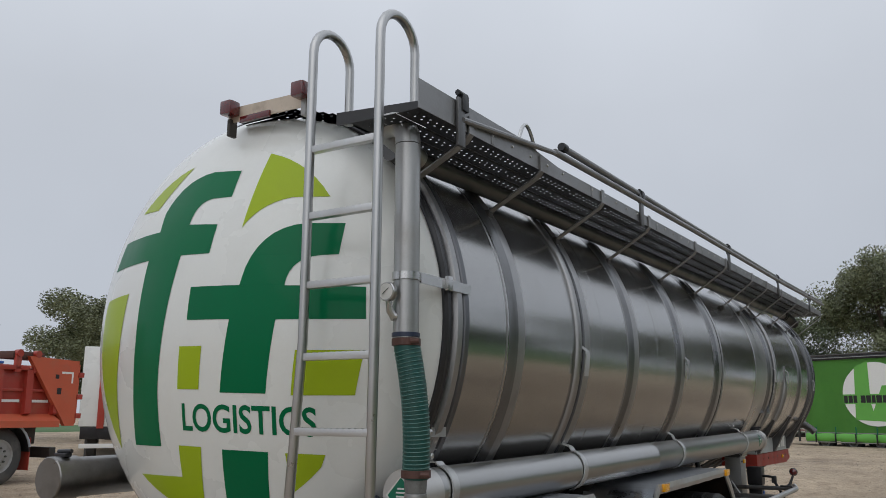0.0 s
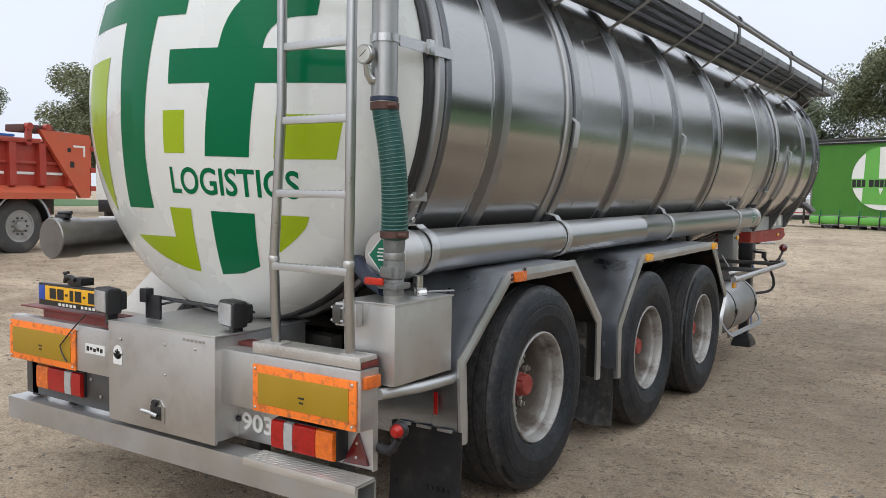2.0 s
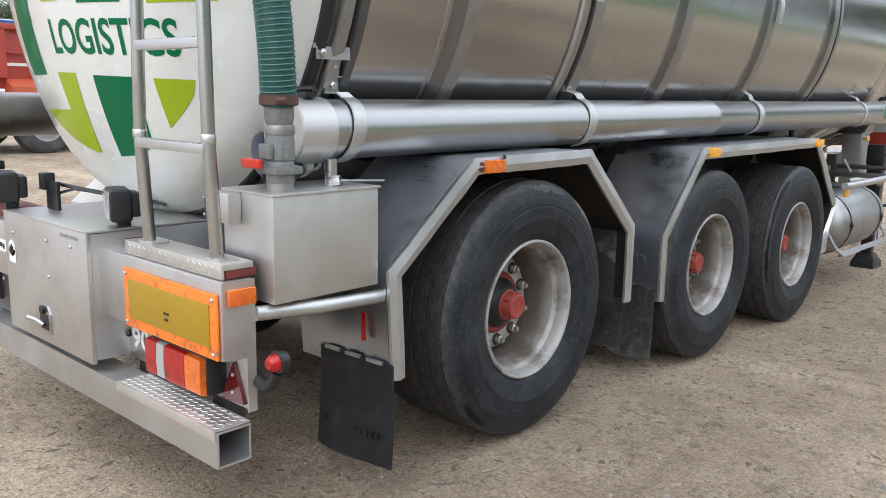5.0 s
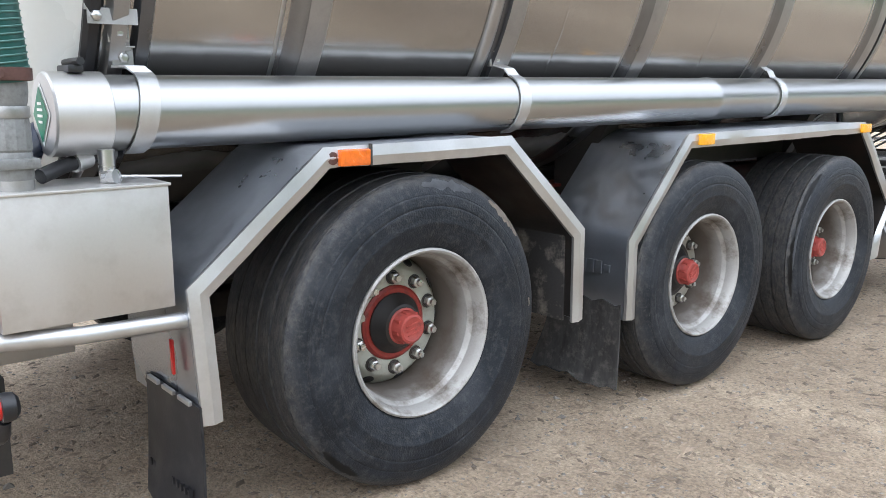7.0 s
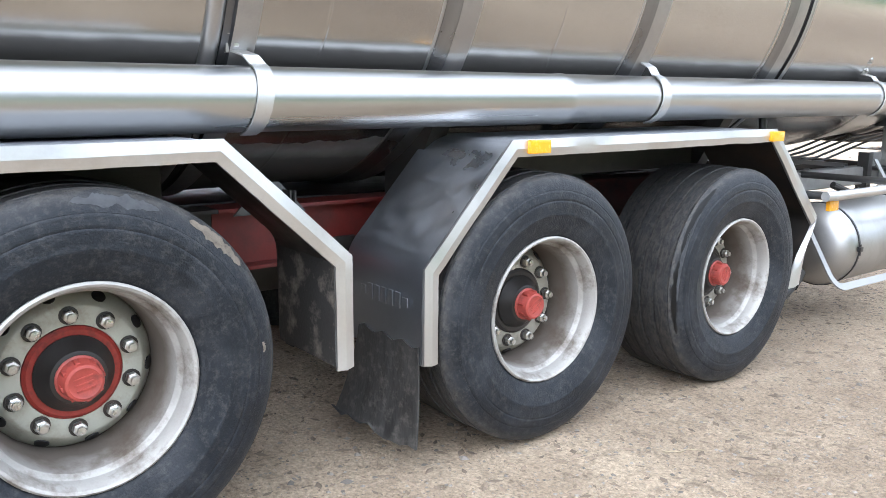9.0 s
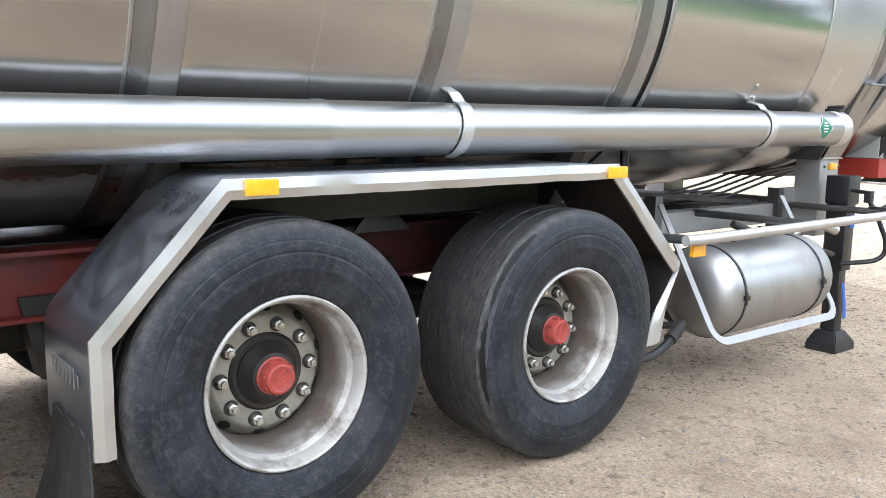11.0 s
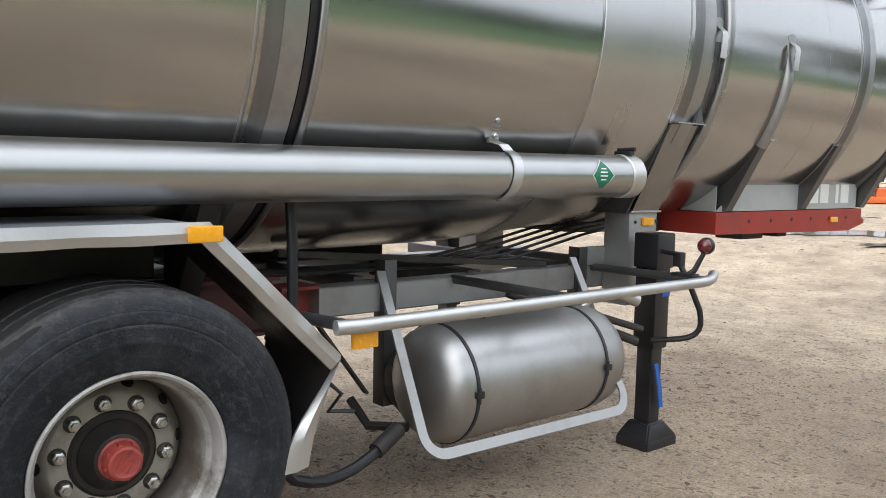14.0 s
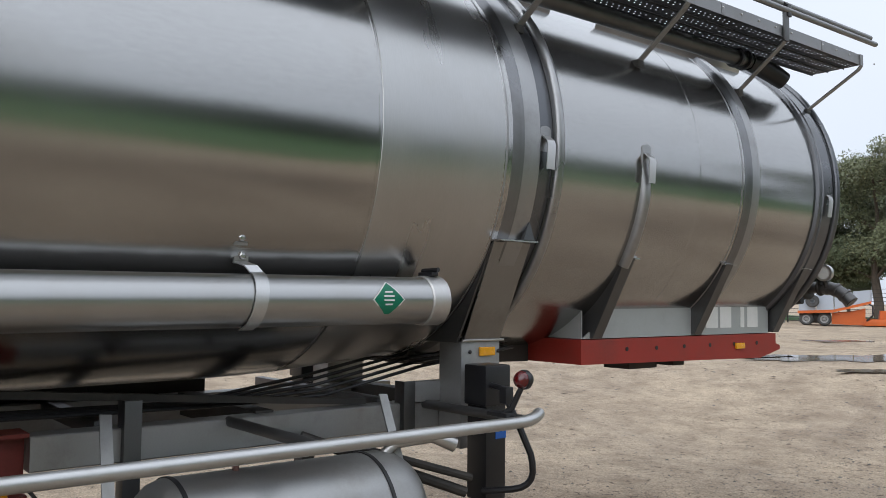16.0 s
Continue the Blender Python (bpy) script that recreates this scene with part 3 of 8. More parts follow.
def shell(profile, seg=96):
    bm = bmesh.new()
    rings = []
    for r, y in profile:
        rings.append([bm.verts.new((r * math.cos(t), y, axis_z(y) + r * math.sin(t))) for t in (2 * math.pi * k / seg for k in range(seg))])
    for a, b in zip(rings, rings[1:]):
        for k in range(seg):
            bm.faces.new((a[k], a[(k + 1) % seg], b[(k + 1) % seg], b[k]))
    return bm, rings


def belly_dark(n, l):
    """Darkens the tank's belly above the wheels, which would mirror the red rails."""
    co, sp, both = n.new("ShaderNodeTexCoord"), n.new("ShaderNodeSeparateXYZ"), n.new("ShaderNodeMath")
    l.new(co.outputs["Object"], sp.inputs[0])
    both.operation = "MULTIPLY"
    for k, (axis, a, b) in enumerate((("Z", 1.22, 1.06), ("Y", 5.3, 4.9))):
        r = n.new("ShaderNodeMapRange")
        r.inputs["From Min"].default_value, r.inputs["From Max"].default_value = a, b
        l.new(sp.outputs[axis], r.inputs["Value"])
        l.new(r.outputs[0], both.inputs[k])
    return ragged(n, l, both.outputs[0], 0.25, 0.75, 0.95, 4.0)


overlaid(TANK_STEEL, (0.045, 0.042, 0.040), 0.75, belly_dark)


def build_tank():
    ys = [0.46 + 0.2 * k for k in range(51)]
    prof = [(tank_r(y), y) for y in ys] + [(1.12, 10.62), (1.12, 10.85)] + [(1.12 * math.cos(a), 10.85 + 0.42 * math.sin(a)) for a in (0.2, 0.45, 0.7, 0.95, 1.2, 1.4)]
    bm, rings = shell(prof)
    bm.faces.new(rings[-1])
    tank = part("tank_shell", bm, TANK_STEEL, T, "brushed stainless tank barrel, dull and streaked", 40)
    prof = [(0.004 + 1.146 * k / 30, dish(0.004 + 1.146 * k / 30)) for k in range(31)]
    bm = bmesh.new()
    rings = []
    for r, y in prof:
        rings.append([bm.verts.new((r * math.cos(t), y, axis_z(0) + r * math.sin(t))) for t in (2 * math.pi * k / 96 for k in range(96))])
    for a, b in zip(rings, rings[1:]):
        for k in range(96):
            bm.faces.new((a[k], a[(k + 1) % 96], b[(k + 1) % 96], b[k]))
    bm.faces.new(rings[0])
    head = part("rear_head", bm, WHITE, T, "white painted domed tank end with green emblem", 60)
    return tank, head


TANK, HEAD = build_tank()


def ring_band(y0, y1, proud, mat, name="band", a0=0.0, a1=360.0, label="", lip=0.012):
    """A hat-shaped band round the barrel, between two angles from the near side over the top."""
    n = max(8, int((a1 - a0) / 4))
    whole = a1 - a0 >= 359.9
    prof = [(y0, 0.0), (y0 + lip, proud), (y1 - lip, proud), (y1, 0.0), (y1, -0.012), (y0, -0.012)]
    bm = bmesh.new()
    rings = []
    for k in range(n if whole else n + 1):
        t = radians(a0 + (a1 - a0) * k / n)
        rings.append([bm.verts.new(((tank_r(y) + h) * math.cos(t), y, axis_z(y) + (tank_r(y) + h) * math.sin(t))) for y, h in prof])
    m = len(prof)
    for k in range(n):
        a, b = rings[k], rings[(k + 1) % len(rings)]
        for j in range(m):
            bm.faces.new((a[j], a[(j + 1) % m], b[(j + 1) % m], b[j]))
    if not whole:
        bm.faces.new(rings[0])
        bm.faces.new(rings[-1][::-1])
    return part(name, bm, mat, TANK, label)


def on_tank(y, deg, out=0.0):
    r = tank_r(y) + out
    return Vector((r * math.cos(radians(deg)), y, axis_z(y) + r * math.sin(radians(deg))))


ring_band(0.425, 0.475, 0.012, BLACK, "seam", label="dark rubber seam")
ring_band(0.48, 0.545, 0.028, BAND_STEEL)
ring_band(0.555, 0.615, 0.022, DARK_STEEL)


def ring_profile(prof, mat, name="rib", label=""):
    """A rib rolled round the whole barrel from a drawn section: rows of (place along the tank, height over it)."""
    n, m = 120, len(prof) + 2
    rows = list(prof) + [(prof[-1][0], -0.012), (prof[0][0], -0.012)]
    bm = bmesh.new()
    rings = [[bm.verts.new(((tank_r(y) + h) * math.cos(t), y, axis_z(y) + (tank_r(y) + h) * math.sin(t))) for y, h in rows] for t in (2 * math.pi * k / n for k in range(n))]
    for k in range(n):
        a, b = rings[k], rings[(k + 1) % n]
        for j in range(m):
            bm.faces.new((a[j], a[(j + 1) % m], b[(j + 1) % m], b[j]))
    return part(name, bm, mat, TANK, label, 28)


def pressed_rib(y0, y1, y2, proud=0.020):
    """A pressed stiffener: a dark swept shoulder that rises to a flat, paler crown with a welded edge."""
    a, w = y1 - 0.048, 0.048
    ring_profile([(y0 - 0.008, 0.0), (y0 - 0.004, 0.003), (y0 + 0.004, 0.003), (y0 + 0.008, 0.0)], BAND_STEEL, "rib_weld")
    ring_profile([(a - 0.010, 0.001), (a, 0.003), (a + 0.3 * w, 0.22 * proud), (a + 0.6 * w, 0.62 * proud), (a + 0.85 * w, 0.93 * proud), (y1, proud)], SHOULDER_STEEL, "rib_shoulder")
    ring_profile([(y1 + 0.001, proud), (y1 + 0.004, proud + 0.001), (y2 - 0.004, proud + 0.001), (y2, proud - 0.003), (y2 + 0.003, 0.0)], BAND_STEEL, "rib_crown")


def round_bead(y0, y1, proud, mat):
    c, r = (y0 + y1) / 2, (y1 - y0) / 2
    ring_profile([(c - r * math.cos(a), proud * math.sin(a)) for a in (math.pi * k / 8 for k in range(9))], mat, "rib_bead")


for y0, y1, y2 in ((1.012, 1.095, 1.175), (2.765, 2.832, 2.930), (3.872, 3.942, 4.040), (5.030, 5.115, 5.213), (7.560, 7.655, 7.768), (9.640, 9.725, 9.815)):
    pressed_rib(y0, y1, y2)
ring_profile([(1.930, 0.0), (1.934, 0.006), (1.958, 0.006), (1.962, 0.020)], DARK_STEEL, "rib_groove")
round_bead(1.872, 1.930, 0.024, BAND_STEEL)
ring_profile([(1.962, 0.020), (1.966, 0.021), (2.044, 0.021), (2.050, 0.0)], BAND_STEEL, "rib_crown")
ring_profile([(5.217, 0.016), (5.220, 0.005), (5.254, 0.005), (5.257, 0.016)], BLACK, "rib_groove")
round_bead(5.256, 5.296, 0.024, BAND_STEEL)
ring_profile([(7.772, 0.003), (7.785, 0.004), (7.862, 0.004), (7.872, 0.003)], DARK_STEEL, "rib_groove")
for y0, y1, m in ((10.60, 10.66, DARK_STEEL), (10.665, 10.82, DARK_STEEL)):
    ring_band(y0, y1, 0.022, m)
ring_profile([(6.812, 0.0), (6.814, 0.003), (7.0, 0.003), (7.2, 0.003), (7.4, 0.003), (7.545, 0.003), (7.548, 0.0)], SHEET_STEEL, "shell_sheet", "paler brushed sheet of the barrel")
for y in (6.80, 9.17, 2.30, 3.40):
    ring_band(y - 0.007, y + 0.007, 0.0015, TANK_STEEL, "weld", lip=0.005)

# ---- hose tubes along both sides ----
TUBE_X, TUBE_Z, TUBE_R = 1.022, 1.320, 0.104


def hose_tube(sx, y0, y1, steel, cap_steel):
    bm = lathe([(TUBE_R, y0 + 0.02), (TUBE_R, (y0 + y1) * 0.45), (TUBE_R + 0.003, (y0 + y1) * 0.45 + 0.01), (TUBE_R + 0.003, (y0 + y1) * 0.45 + 0.05), (TUBE_R, (y0 + y1) * 0.45 + 0.06), (TUBE_R, y1 - 0.02)], 48, "Y", (sx * TUBE_X, 0, TUBE_Z))
    t = part("hose_tube", bm, steel, T, "stainless hose tube under the tank")
    for ya, yb in ((y0 - 0.01, y0 + 0.14), (y1 - 0.09, y1 + 0.01)):
        bm = lathe([(TUBE_R - 0.02, ya), (TUBE_R + 0.003, ya), (TUBE_R + 0.008, ya + 0.006), (TUBE_R + 0.008, yb - 0.004), (TUBE_R + 0.001, yb)], 48, "Y", (sx * TUBE_X, 0, TUBE_Z))
        part("end_cap", bm, cap_steel, t, "dull steel end cap")
        bm = box(sx * TUBE_X - 0.05, sx * TUBE_X + 0.05, (ya + yb) / 2 - 0.02, (ya + yb) / 2 + 0.02, TUBE_Z + TUBE_R + 0.004, TUBE_Z + TUBE_R + 0.024, 0.005)
        tube([(sx * TUBE_X - 0.04, (ya + yb) / 2, TUBE_Z + TUBE_R + 0.03), (sx * TUBE_X + 0.06, (ya + yb) / 2 + 0.01, TUBE_Z + TUBE_R + 0.034)], 0.011, 8, bm=bm)
        part("latch", bm, BLACK, t, "black latch")
    return t


def tube_straps(t, ys):
    for y, deg, steps in ys:
        lug = on_tank(y, deg, 0.004)
        foot = on_tank(y, deg - 3.6 * steps, 0.016) if steps else lug
        ring = [Vector((TUBE_X + (TUBE_R + 0.008) * math.cos(a), y + 0.03 + 0.02 * math.sin(a * 0.9), TUBE_Z + (TUBE_R + 0.008) * math.sin(a))) for a in (1.35, 1.1, 0.85, 0.6, 0.35, 0.05, -0.3, -0.65, -1.0, -1.4)]
        pts = [foot + Vector((0.014, 0.004, -0.024)), foot.lerp(ring[0], 0.6) + Vector((0.014, 0.0, 0.0))] + ring
        strap = part("strap", strip(pts, (0, 0.055, 0), 0.006), FENDER_ALU, t, "flat bright strap")
        plates = [(lug, y - 0.005)] + ([(foot, y + 0.012)] if steps else [])
        for c, yy in plates:
            bm = box(c.x - 0.014, c.x + 0.010, yy - 0.030, yy + 0.030, c.z - 0.030, c.z + 0.030, 0.004)
            merge(bm, box(c.x - 0.014, c.x + 0.026, yy - 0.030, yy + 0.030, c.z + 0.026, c.z + 0.031, 0.001))
            part("lug", bm, GALV, strap)
            part("lug_bolt", lathe([(0.015, 0), (0.015, 0.012), (0.010, 0.016), (0.001, 0.017)], 6, "X", (c.x + 0.010, yy, c.z)), STEEL, strap)
        if steps:
            part("link_plate", strip([lug + Vector((0.012, -0.005, -0.015)), foot + Vector((0.014, 0.008, 0.02))], (0, 0.050, 0), 0.006), GALV, strap)


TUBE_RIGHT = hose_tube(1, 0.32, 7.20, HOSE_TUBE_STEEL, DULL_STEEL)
TUBE_LEFT = hose_tube(-1, 0.03, 7.20, OLD_TUBE, OLD_TUBE)
for r, y, m in ((0.080, 0.3085, "pale"),):
    bm = prism([(TUBE_X - 0.012 + r * c, TUBE_Z + 1.05 * r * s) for c, s in ((1, 0), (0, 1), (-1, 0), (0, -1))], "Y", y - 0.001, y)
    part("end_label", bm, WHITE_PRINT, TUBE_RIGHT, m + " diamond border")
tube_straps(TUBE_RIGHT, [(0.52, -27.6, 1), (1.985, -31, 0), (4.0, -31, 0), (6.25, -29.2, 1)])


# clip that ties the white end to the first band
clip = part("end_clip", strip([(1.050, 0.430, 1.578), (1.056, 0.48, 1.578), (1.066, 0.53, 1.578), (1.074, 0.555, 1.578)], (0, 0, 0.042), 0.006), CHASSIS_GREY, TANK, "short flat clip bolted to the tank end")
part("clip_foot", box(1.036, 1.052, 0.424, 0.470, 1.592, 1.610, 0.003), GALV, clip)
part("clip_bolt", lathe([(0.014, 0), (0.014, 0.012), (0.009, 0.016), (0.001, 0.017)], 6, "X", (1.054, 0.45, 1.578)), STEEL, clip)


# ---- wheels ----
def tyre_material():
    """Blue-grey rubber, smeared with dust in arcs round the hub, pale and scuffed on the shoulders, with a few torn patches."""
    m = material("scuffed_tyre", (0.0085, 0.0110, 0.0155), 0.52, 0.0, 0.45, 9.0, 160, 0.7, (0.045, 0.048, 0.054), 0.40, dirt_scale=4.5, dist=0.003, spec=0.32)
    n, l = m.node_tree.nodes, m.node_tree.links
    p = n["Principled BSDF"]
    base = p.inputs["Base Color"].links[0].from_socket
    co = n.new("ShaderNodeTexCoord")
    sep = n.new("ShaderNodeSeparateXYZ")
    l.new(co.outputs["Object"], sep.inputs[0])
    flat = n.new("ShaderNodeVectorMath")
    flat.operation = "MULTIPLY"
    flat.inputs[1].default_value = (0, 1, 1)
    l.new(co.outputs["Object"], flat.inputs[0])
    rad = n.new("ShaderNodeVectorMath")
    rad.operation = "LENGTH"
    l.new(flat.outputs[0], rad.inputs[0])
    scuff = n.new("ShaderNodeTexNoise")
    scuff.inputs["Scale"].default_value, scuff.inputs["Detail"].default_value, scuff.inputs["Roughness"].default_value = 38, 9, 0.8
    l.new(co.outputs["Object"], scuff.inputs["Vector"])
    shoulder = n.new("ShaderNodeMapRange")
    shoulder.inputs["From Min"].default_value, shoulder.inputs["From Max"].default_value = 0.50, 0.555
    shoulder.inputs["To Max"].default_value = 0.45
    l.new(rad.outputs["Value"], shoulder.inputs["Value"])
    spots = n.new("ShaderNodeMapRange")
    spots.inputs["From Min"].default_value, spots.inputs["From Max"].default_value = 0.50, 0.66
    l.new(scuff.outputs["Fac"], spots.inputs["Value"])
    both = n.new("ShaderNodeMath")
    both.operation = "ADD"
    both.use_clamp = True
    half = n.new("ShaderNodeMath")
    half.operation = "MULTIPLY"
    half.inputs[1].default_value = 0.34
    l.new(spots.outputs[0], half.inputs[0])
    l.new(half.outputs[0], both.inputs[0])
    times = n.new("ShaderNodeMath")
    times.operation = "MULTIPLY"
    l.new(shoulder.outputs[0], times.inputs[0])
    l.new(scuff.outputs["Fac"], times.inputs[1])
    l.new(times.outputs[0], both.inputs[1])
    mx = n.new("ShaderNodeMix")
    mx.data_type = "RGBA"
    mx.inputs[7].default_value = (0.100, 0.097, 0.092, 1)
    l.new(both.outputs[0], mx.inputs["Factor"])
    l.new(base, mx.inputs[6])
    # faint rings left by turning
    ring = n.new("ShaderNodeTexNoise")
    ring.noise_dimensions = "1D"
    ring.inputs["Scale"].default_value, ring.inputs["Detail"].default_value = 55, 5
    l.new(rad.outputs["Value"], ring.inputs["W"])
    rr = n.new("ShaderNodeMapRange")
    rr.inputs["From Min"].default_value, rr.inputs["From Max"].default_value = 0.3, 0.7
    rr.inputs["To Min"].default_value, rr.inputs["To Max"].default_value = 0.88, 1.14
    l.new(ring.outputs["Fac"], rr.inputs["Value"])
    rm = n.new("ShaderNodeMix")
    rm.data_type, rm.blend_type = "RGBA", "MULTIPLY"
    rm.inputs["Factor"].default_value = 1.0
    l.new(mx.outputs[2], rm.inputs[6])
    l.new(rr.outputs[0], rm.inputs[7])
    # scuffs drawn out along the turn, and a ragged dusty tread
    ang = n.new("ShaderNodeMath")
    ang.operation = "ARCTAN2"
    l.new(sep.outputs["Y"], ang.inputs[0])
    l.new(sep.outputs["Z"], ang.inputs[1])
    last = rm.outputs[2]
    tread = n.new("ShaderNodeMapRange")
    tread.inputs["From Min"].default_value, tread.inputs["From Max"].default_value = 0.518, 0.546
    l.new(rad.outputs["Value"], tread.inputs["Value"])
    for sr, sa, sx, lo, hi, most, colour, where in ((30, 3.0, 14, 0.55, 0.72, 0.40, (0.075, 0.080, 0.088, 1), None), (22, 9, 60, 0.44, 0.60, 0.62, (0.085, 0.076, 0.066, 1), tread), (40, 14, 90, 0.56, 0.62, 0.8, (0.012, 0.012, 0.013, 1), tread)):
        cx = n.new("ShaderNodeCombineXYZ")
        for k, (v, s) in enumerate(((rad.outputs["Value"], sr), (ang.outputs[0], sa), (sep.outputs["X"], sx))):
            mu = n.new("ShaderNodeMath")
            mu.operation = "MULTIPLY"
            mu.inputs[1].default_value = s
            l.new(v, mu.inputs[0])
            l.new(mu.outputs[0], cx.inputs[k])
        t = n.new("ShaderNodeTexNoise")
        t.inputs["Scale"].default_value, t.inputs["Detail"].default_value, t.inputs["Roughness"].default_value = 1.0, 6, 0.75
        l.new(cx.outputs[0], t.inputs["Vector"])
        mr = n.new("ShaderNodeMapRange")
        mr.inputs["From Min"].default_value, mr.inputs["From Max"].default_value, mr.inputs["To Max"].default_value = lo, hi, most
        l.new(t.outputs["Fac"], mr.inputs["Value"])
        f = mr.outputs[0]
        if where:
            mm = n.new("ShaderNodeMath")
            mm.operation = "MULTIPLY"
            l.new(f, mm.inputs[0])
            l.new(where.outputs[0], mm.inputs[1])
            f = mm.outputs[0]
        x = n.new("ShaderNodeMix")
        x.data_type = "RGBA"
        x.inputs[7].default_value = colour
        l.new(f, x.inputs["Factor"])
        l.new(last, x.inputs[6])
        last = x.outputs[2]
    l.new(last, p.inputs["Base Color"])
    return m


TYRE = tyre_material()
RUBBED = material("rubbed_rubber", (0.10, 0.105, 0.115), 0.38, 0.0, 0.25, 14, 160, 0.2, (0.035, 0.036, 0.04), 0.6, dirt_scale=24)
PEELED = material("torn_rubber", (0.28, 0.24, 0.195), 0.75, 0.0, 0.35, 30, 160, 0.5, (0.05, 0.045, 0.04), 0.7, dirt_scale=40)


def build_wheel(disc_mat, hub_mat, hub_label):
    prof = [(0.300, -0.400), (0.34, -0.425), (0.42, -0.438), (0.50, -0.430), (0.538, -0.405)]
    for k in range(5):
        c = -0.358 + k * 0.077
        r = 0.556 - 0.005 * abs(k - 2) / 2
        prof += [(r, c - 0.037), (r, c + 0.030), (r - 0.012, c + 0.033), (r - 0.012, c + 0.037)]
    prof += [(0.549, -0.012), (0.542, 0.000), (0.530, 0.0095), (0.515, 0.0175), (0.497, 0.0245), (0.4885, 0.0270), (0.4875, 0.0264), (0.4865, 0.0276), (0.478, 0.0300), (0.458, 0.0340), (0.4485, 0.0352), (0.4475, 0.0346), (0.4465, 0.0354), (0.438, 0.0362), (0.418, 0.0365), (0.400, 0.0355), (0.393, 0.0372), (0.387, 0.0345), (0.365, 0.028), (0.345, 0.021), (0.32, 0.0105), (0.305, 0.002), (0.299, -0.006)]
    rim = [(0.290, -0.006), (0.301, -0.004), (0.301, 0.006), (0.294, 0.011), (0.286, 0.006), (0.281, -0.006), (0.276, -0.022), (0.2745, -0.048), (0.266, -0.060), (0.261, -0.066), (0.257, -0.10), (0.252, -0.14), (0.247, -0.19), (0.243, -0.25), (0.243, -0.335), (0.29, -0.34), (0.29, -0.27), (0.268, -0.10), (0.288, -0.03)]
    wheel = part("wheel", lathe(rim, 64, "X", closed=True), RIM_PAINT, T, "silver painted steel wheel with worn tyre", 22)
    part("tyre", lathe(prof, 80, "X", closed=True), TYRE, wheel, "worn blue-black tyre with scuffed sidewall", 45)
    disc = [(0.244, -0.245), (0.240, -0.232), (0.208, -0.192), (0.200, -0.183), (0.194, -0.180), (0.14, -0.180), (0.135, -0.195), (0.135, -0.27), (0.19, -0.27), (0.235, -0.255)]
    part("wheel_disc", lathe(disc, 60, "X", closed=True), disc_mat, wheel, "grey disc with grime")
    for k in range(10):
        t = 2 * math.pi * (k + 0.5) / 10
        bm = lathe([(0.001, -0.004), (0.021, -0.004), (0.021, 0.004), (0.001, 0.004)], 14, "X")
        bmesh.ops.transform(bm, matrix=Matrix.Translation((-0.212, 0.224 * math.cos(t), 0.224 * math.sin(t))) @ Matrix.Rotation(t, 4, "X") @ Matrix.Rotation(radians(51), 4, "Z"), verts=bm.verts)
        part("hand_hole", bm, BLACK, wheel, "dark hand hole")
    hub = [(0.001, -0.192), (0.138, -0.192), (0.138, -0.177), (0.128, -0.169), (0.106, -0.171), (0.101, -0.162), (0.084, -0.145), (0.076, -0.125)]
    part("hub", lathe(hub, 40, "X"), hub_mat, wheel, hub_label)
    part("hub_collar", lathe([(0.112, -0.172), (0.112, -0.164), (0.090, -0.140), (0.078, -0.120), (0.066, -0.116)], 32, "X"), GREASE, wheel, "collar black with grease")
    cap = [(0.070, -0.20), (0.067, -0.114), (0.061, -0.110), (0.060, -0.104), (0.057, -0.100), (0.056, -0.072), (0.052, -0.064), (0.044, -0.061), (0.041, -0.063), (0.001, -0.063)]
    hub_cap = part("hub_cap", lathe(cap, 28, "X"), CAP_RED, wheel, "faded red hub cap")
    bm = bmesh.new()
    for j in range(3):
        box(-0.0635, -0.0605, -0.026, 0.026, 0.014 - 0.017 * j, 0.020 - 0.017 * j, 0.001, bm)
    part("cast_mark", bm, CAP_RED, hub_cap)
    for k in range(8):
        a = 2 * math.pi * k / 8
        part("cap_lug", box(-0.106, -0.075, 0.054 * math.cos(a) - 0.007, 0.054 * math.cos(a) + 0.007, 0.054 * math.sin(a) - 0.007, 0.054 * math.sin(a) + 0.007, 0.003), CAP_RED, hub_cap)
    for k in range(10):
        t = 2 * math.pi * k / 10 + 0.12
        c = (0, 0.1695 * math.cos(t), 0.1695 * math.sin(t))
        part("washer", lathe([(0.027, -0.182), (0.027, -0.176), (0.018, -0.175), (0.018, -0.179)], 16, "X", c), GREASE, wheel)
        part("wheel_nut", lathe([(0.0205, -0.180), (0.0205, -0.154), (0.016, -0.151), (0.0125, -0.150), (0.0125, -0.138), (0.001, -0.136)], 6, "X", c), NUT_STEEL, wheel, "", 25)
    return wheel


AXLES = [(1.425, 0.556), (3.185, 0.507), (4.56, 0.464)]
wheel = build_wheel(DISC_PAINT, HUB_RED, "red hub with black grease")
inner_wheel = build_wheel(DISC_DARK, GREASE, "hub black with grease")
wheel.matrix_basis = pose(1.235, AXLES[0][0], AXLES[0][1], 12)
for k, (y, z) in enumerate(AXLES):
    if k == 1:
        inner_wheel.matrix_basis = pose(1.235, y, z, 32)
    if k == 2:
        front_wheel = copy_thing(inner_wheel, pose(1.235, y, z, 57))
    copy_thing(wheel, pose(-1.235, y, z, 0, 0, 180))
    bm = tube([(-0.95, y, z), (0.95, y, z)], 0.075, 16)
    ax = part("axle", bm, UNDER, T)
    for sx in (-1, 1):
        bm = lathe([(0.02, 0.0), (0.21, 0.0), (0.21, 0.2), (0.12, 0.24), (0.02, 0.24)], 32, "X", (0.70 if sx > 0 else -0.94, y, z))
        part("brake_drum", bm, GREASE, ax)


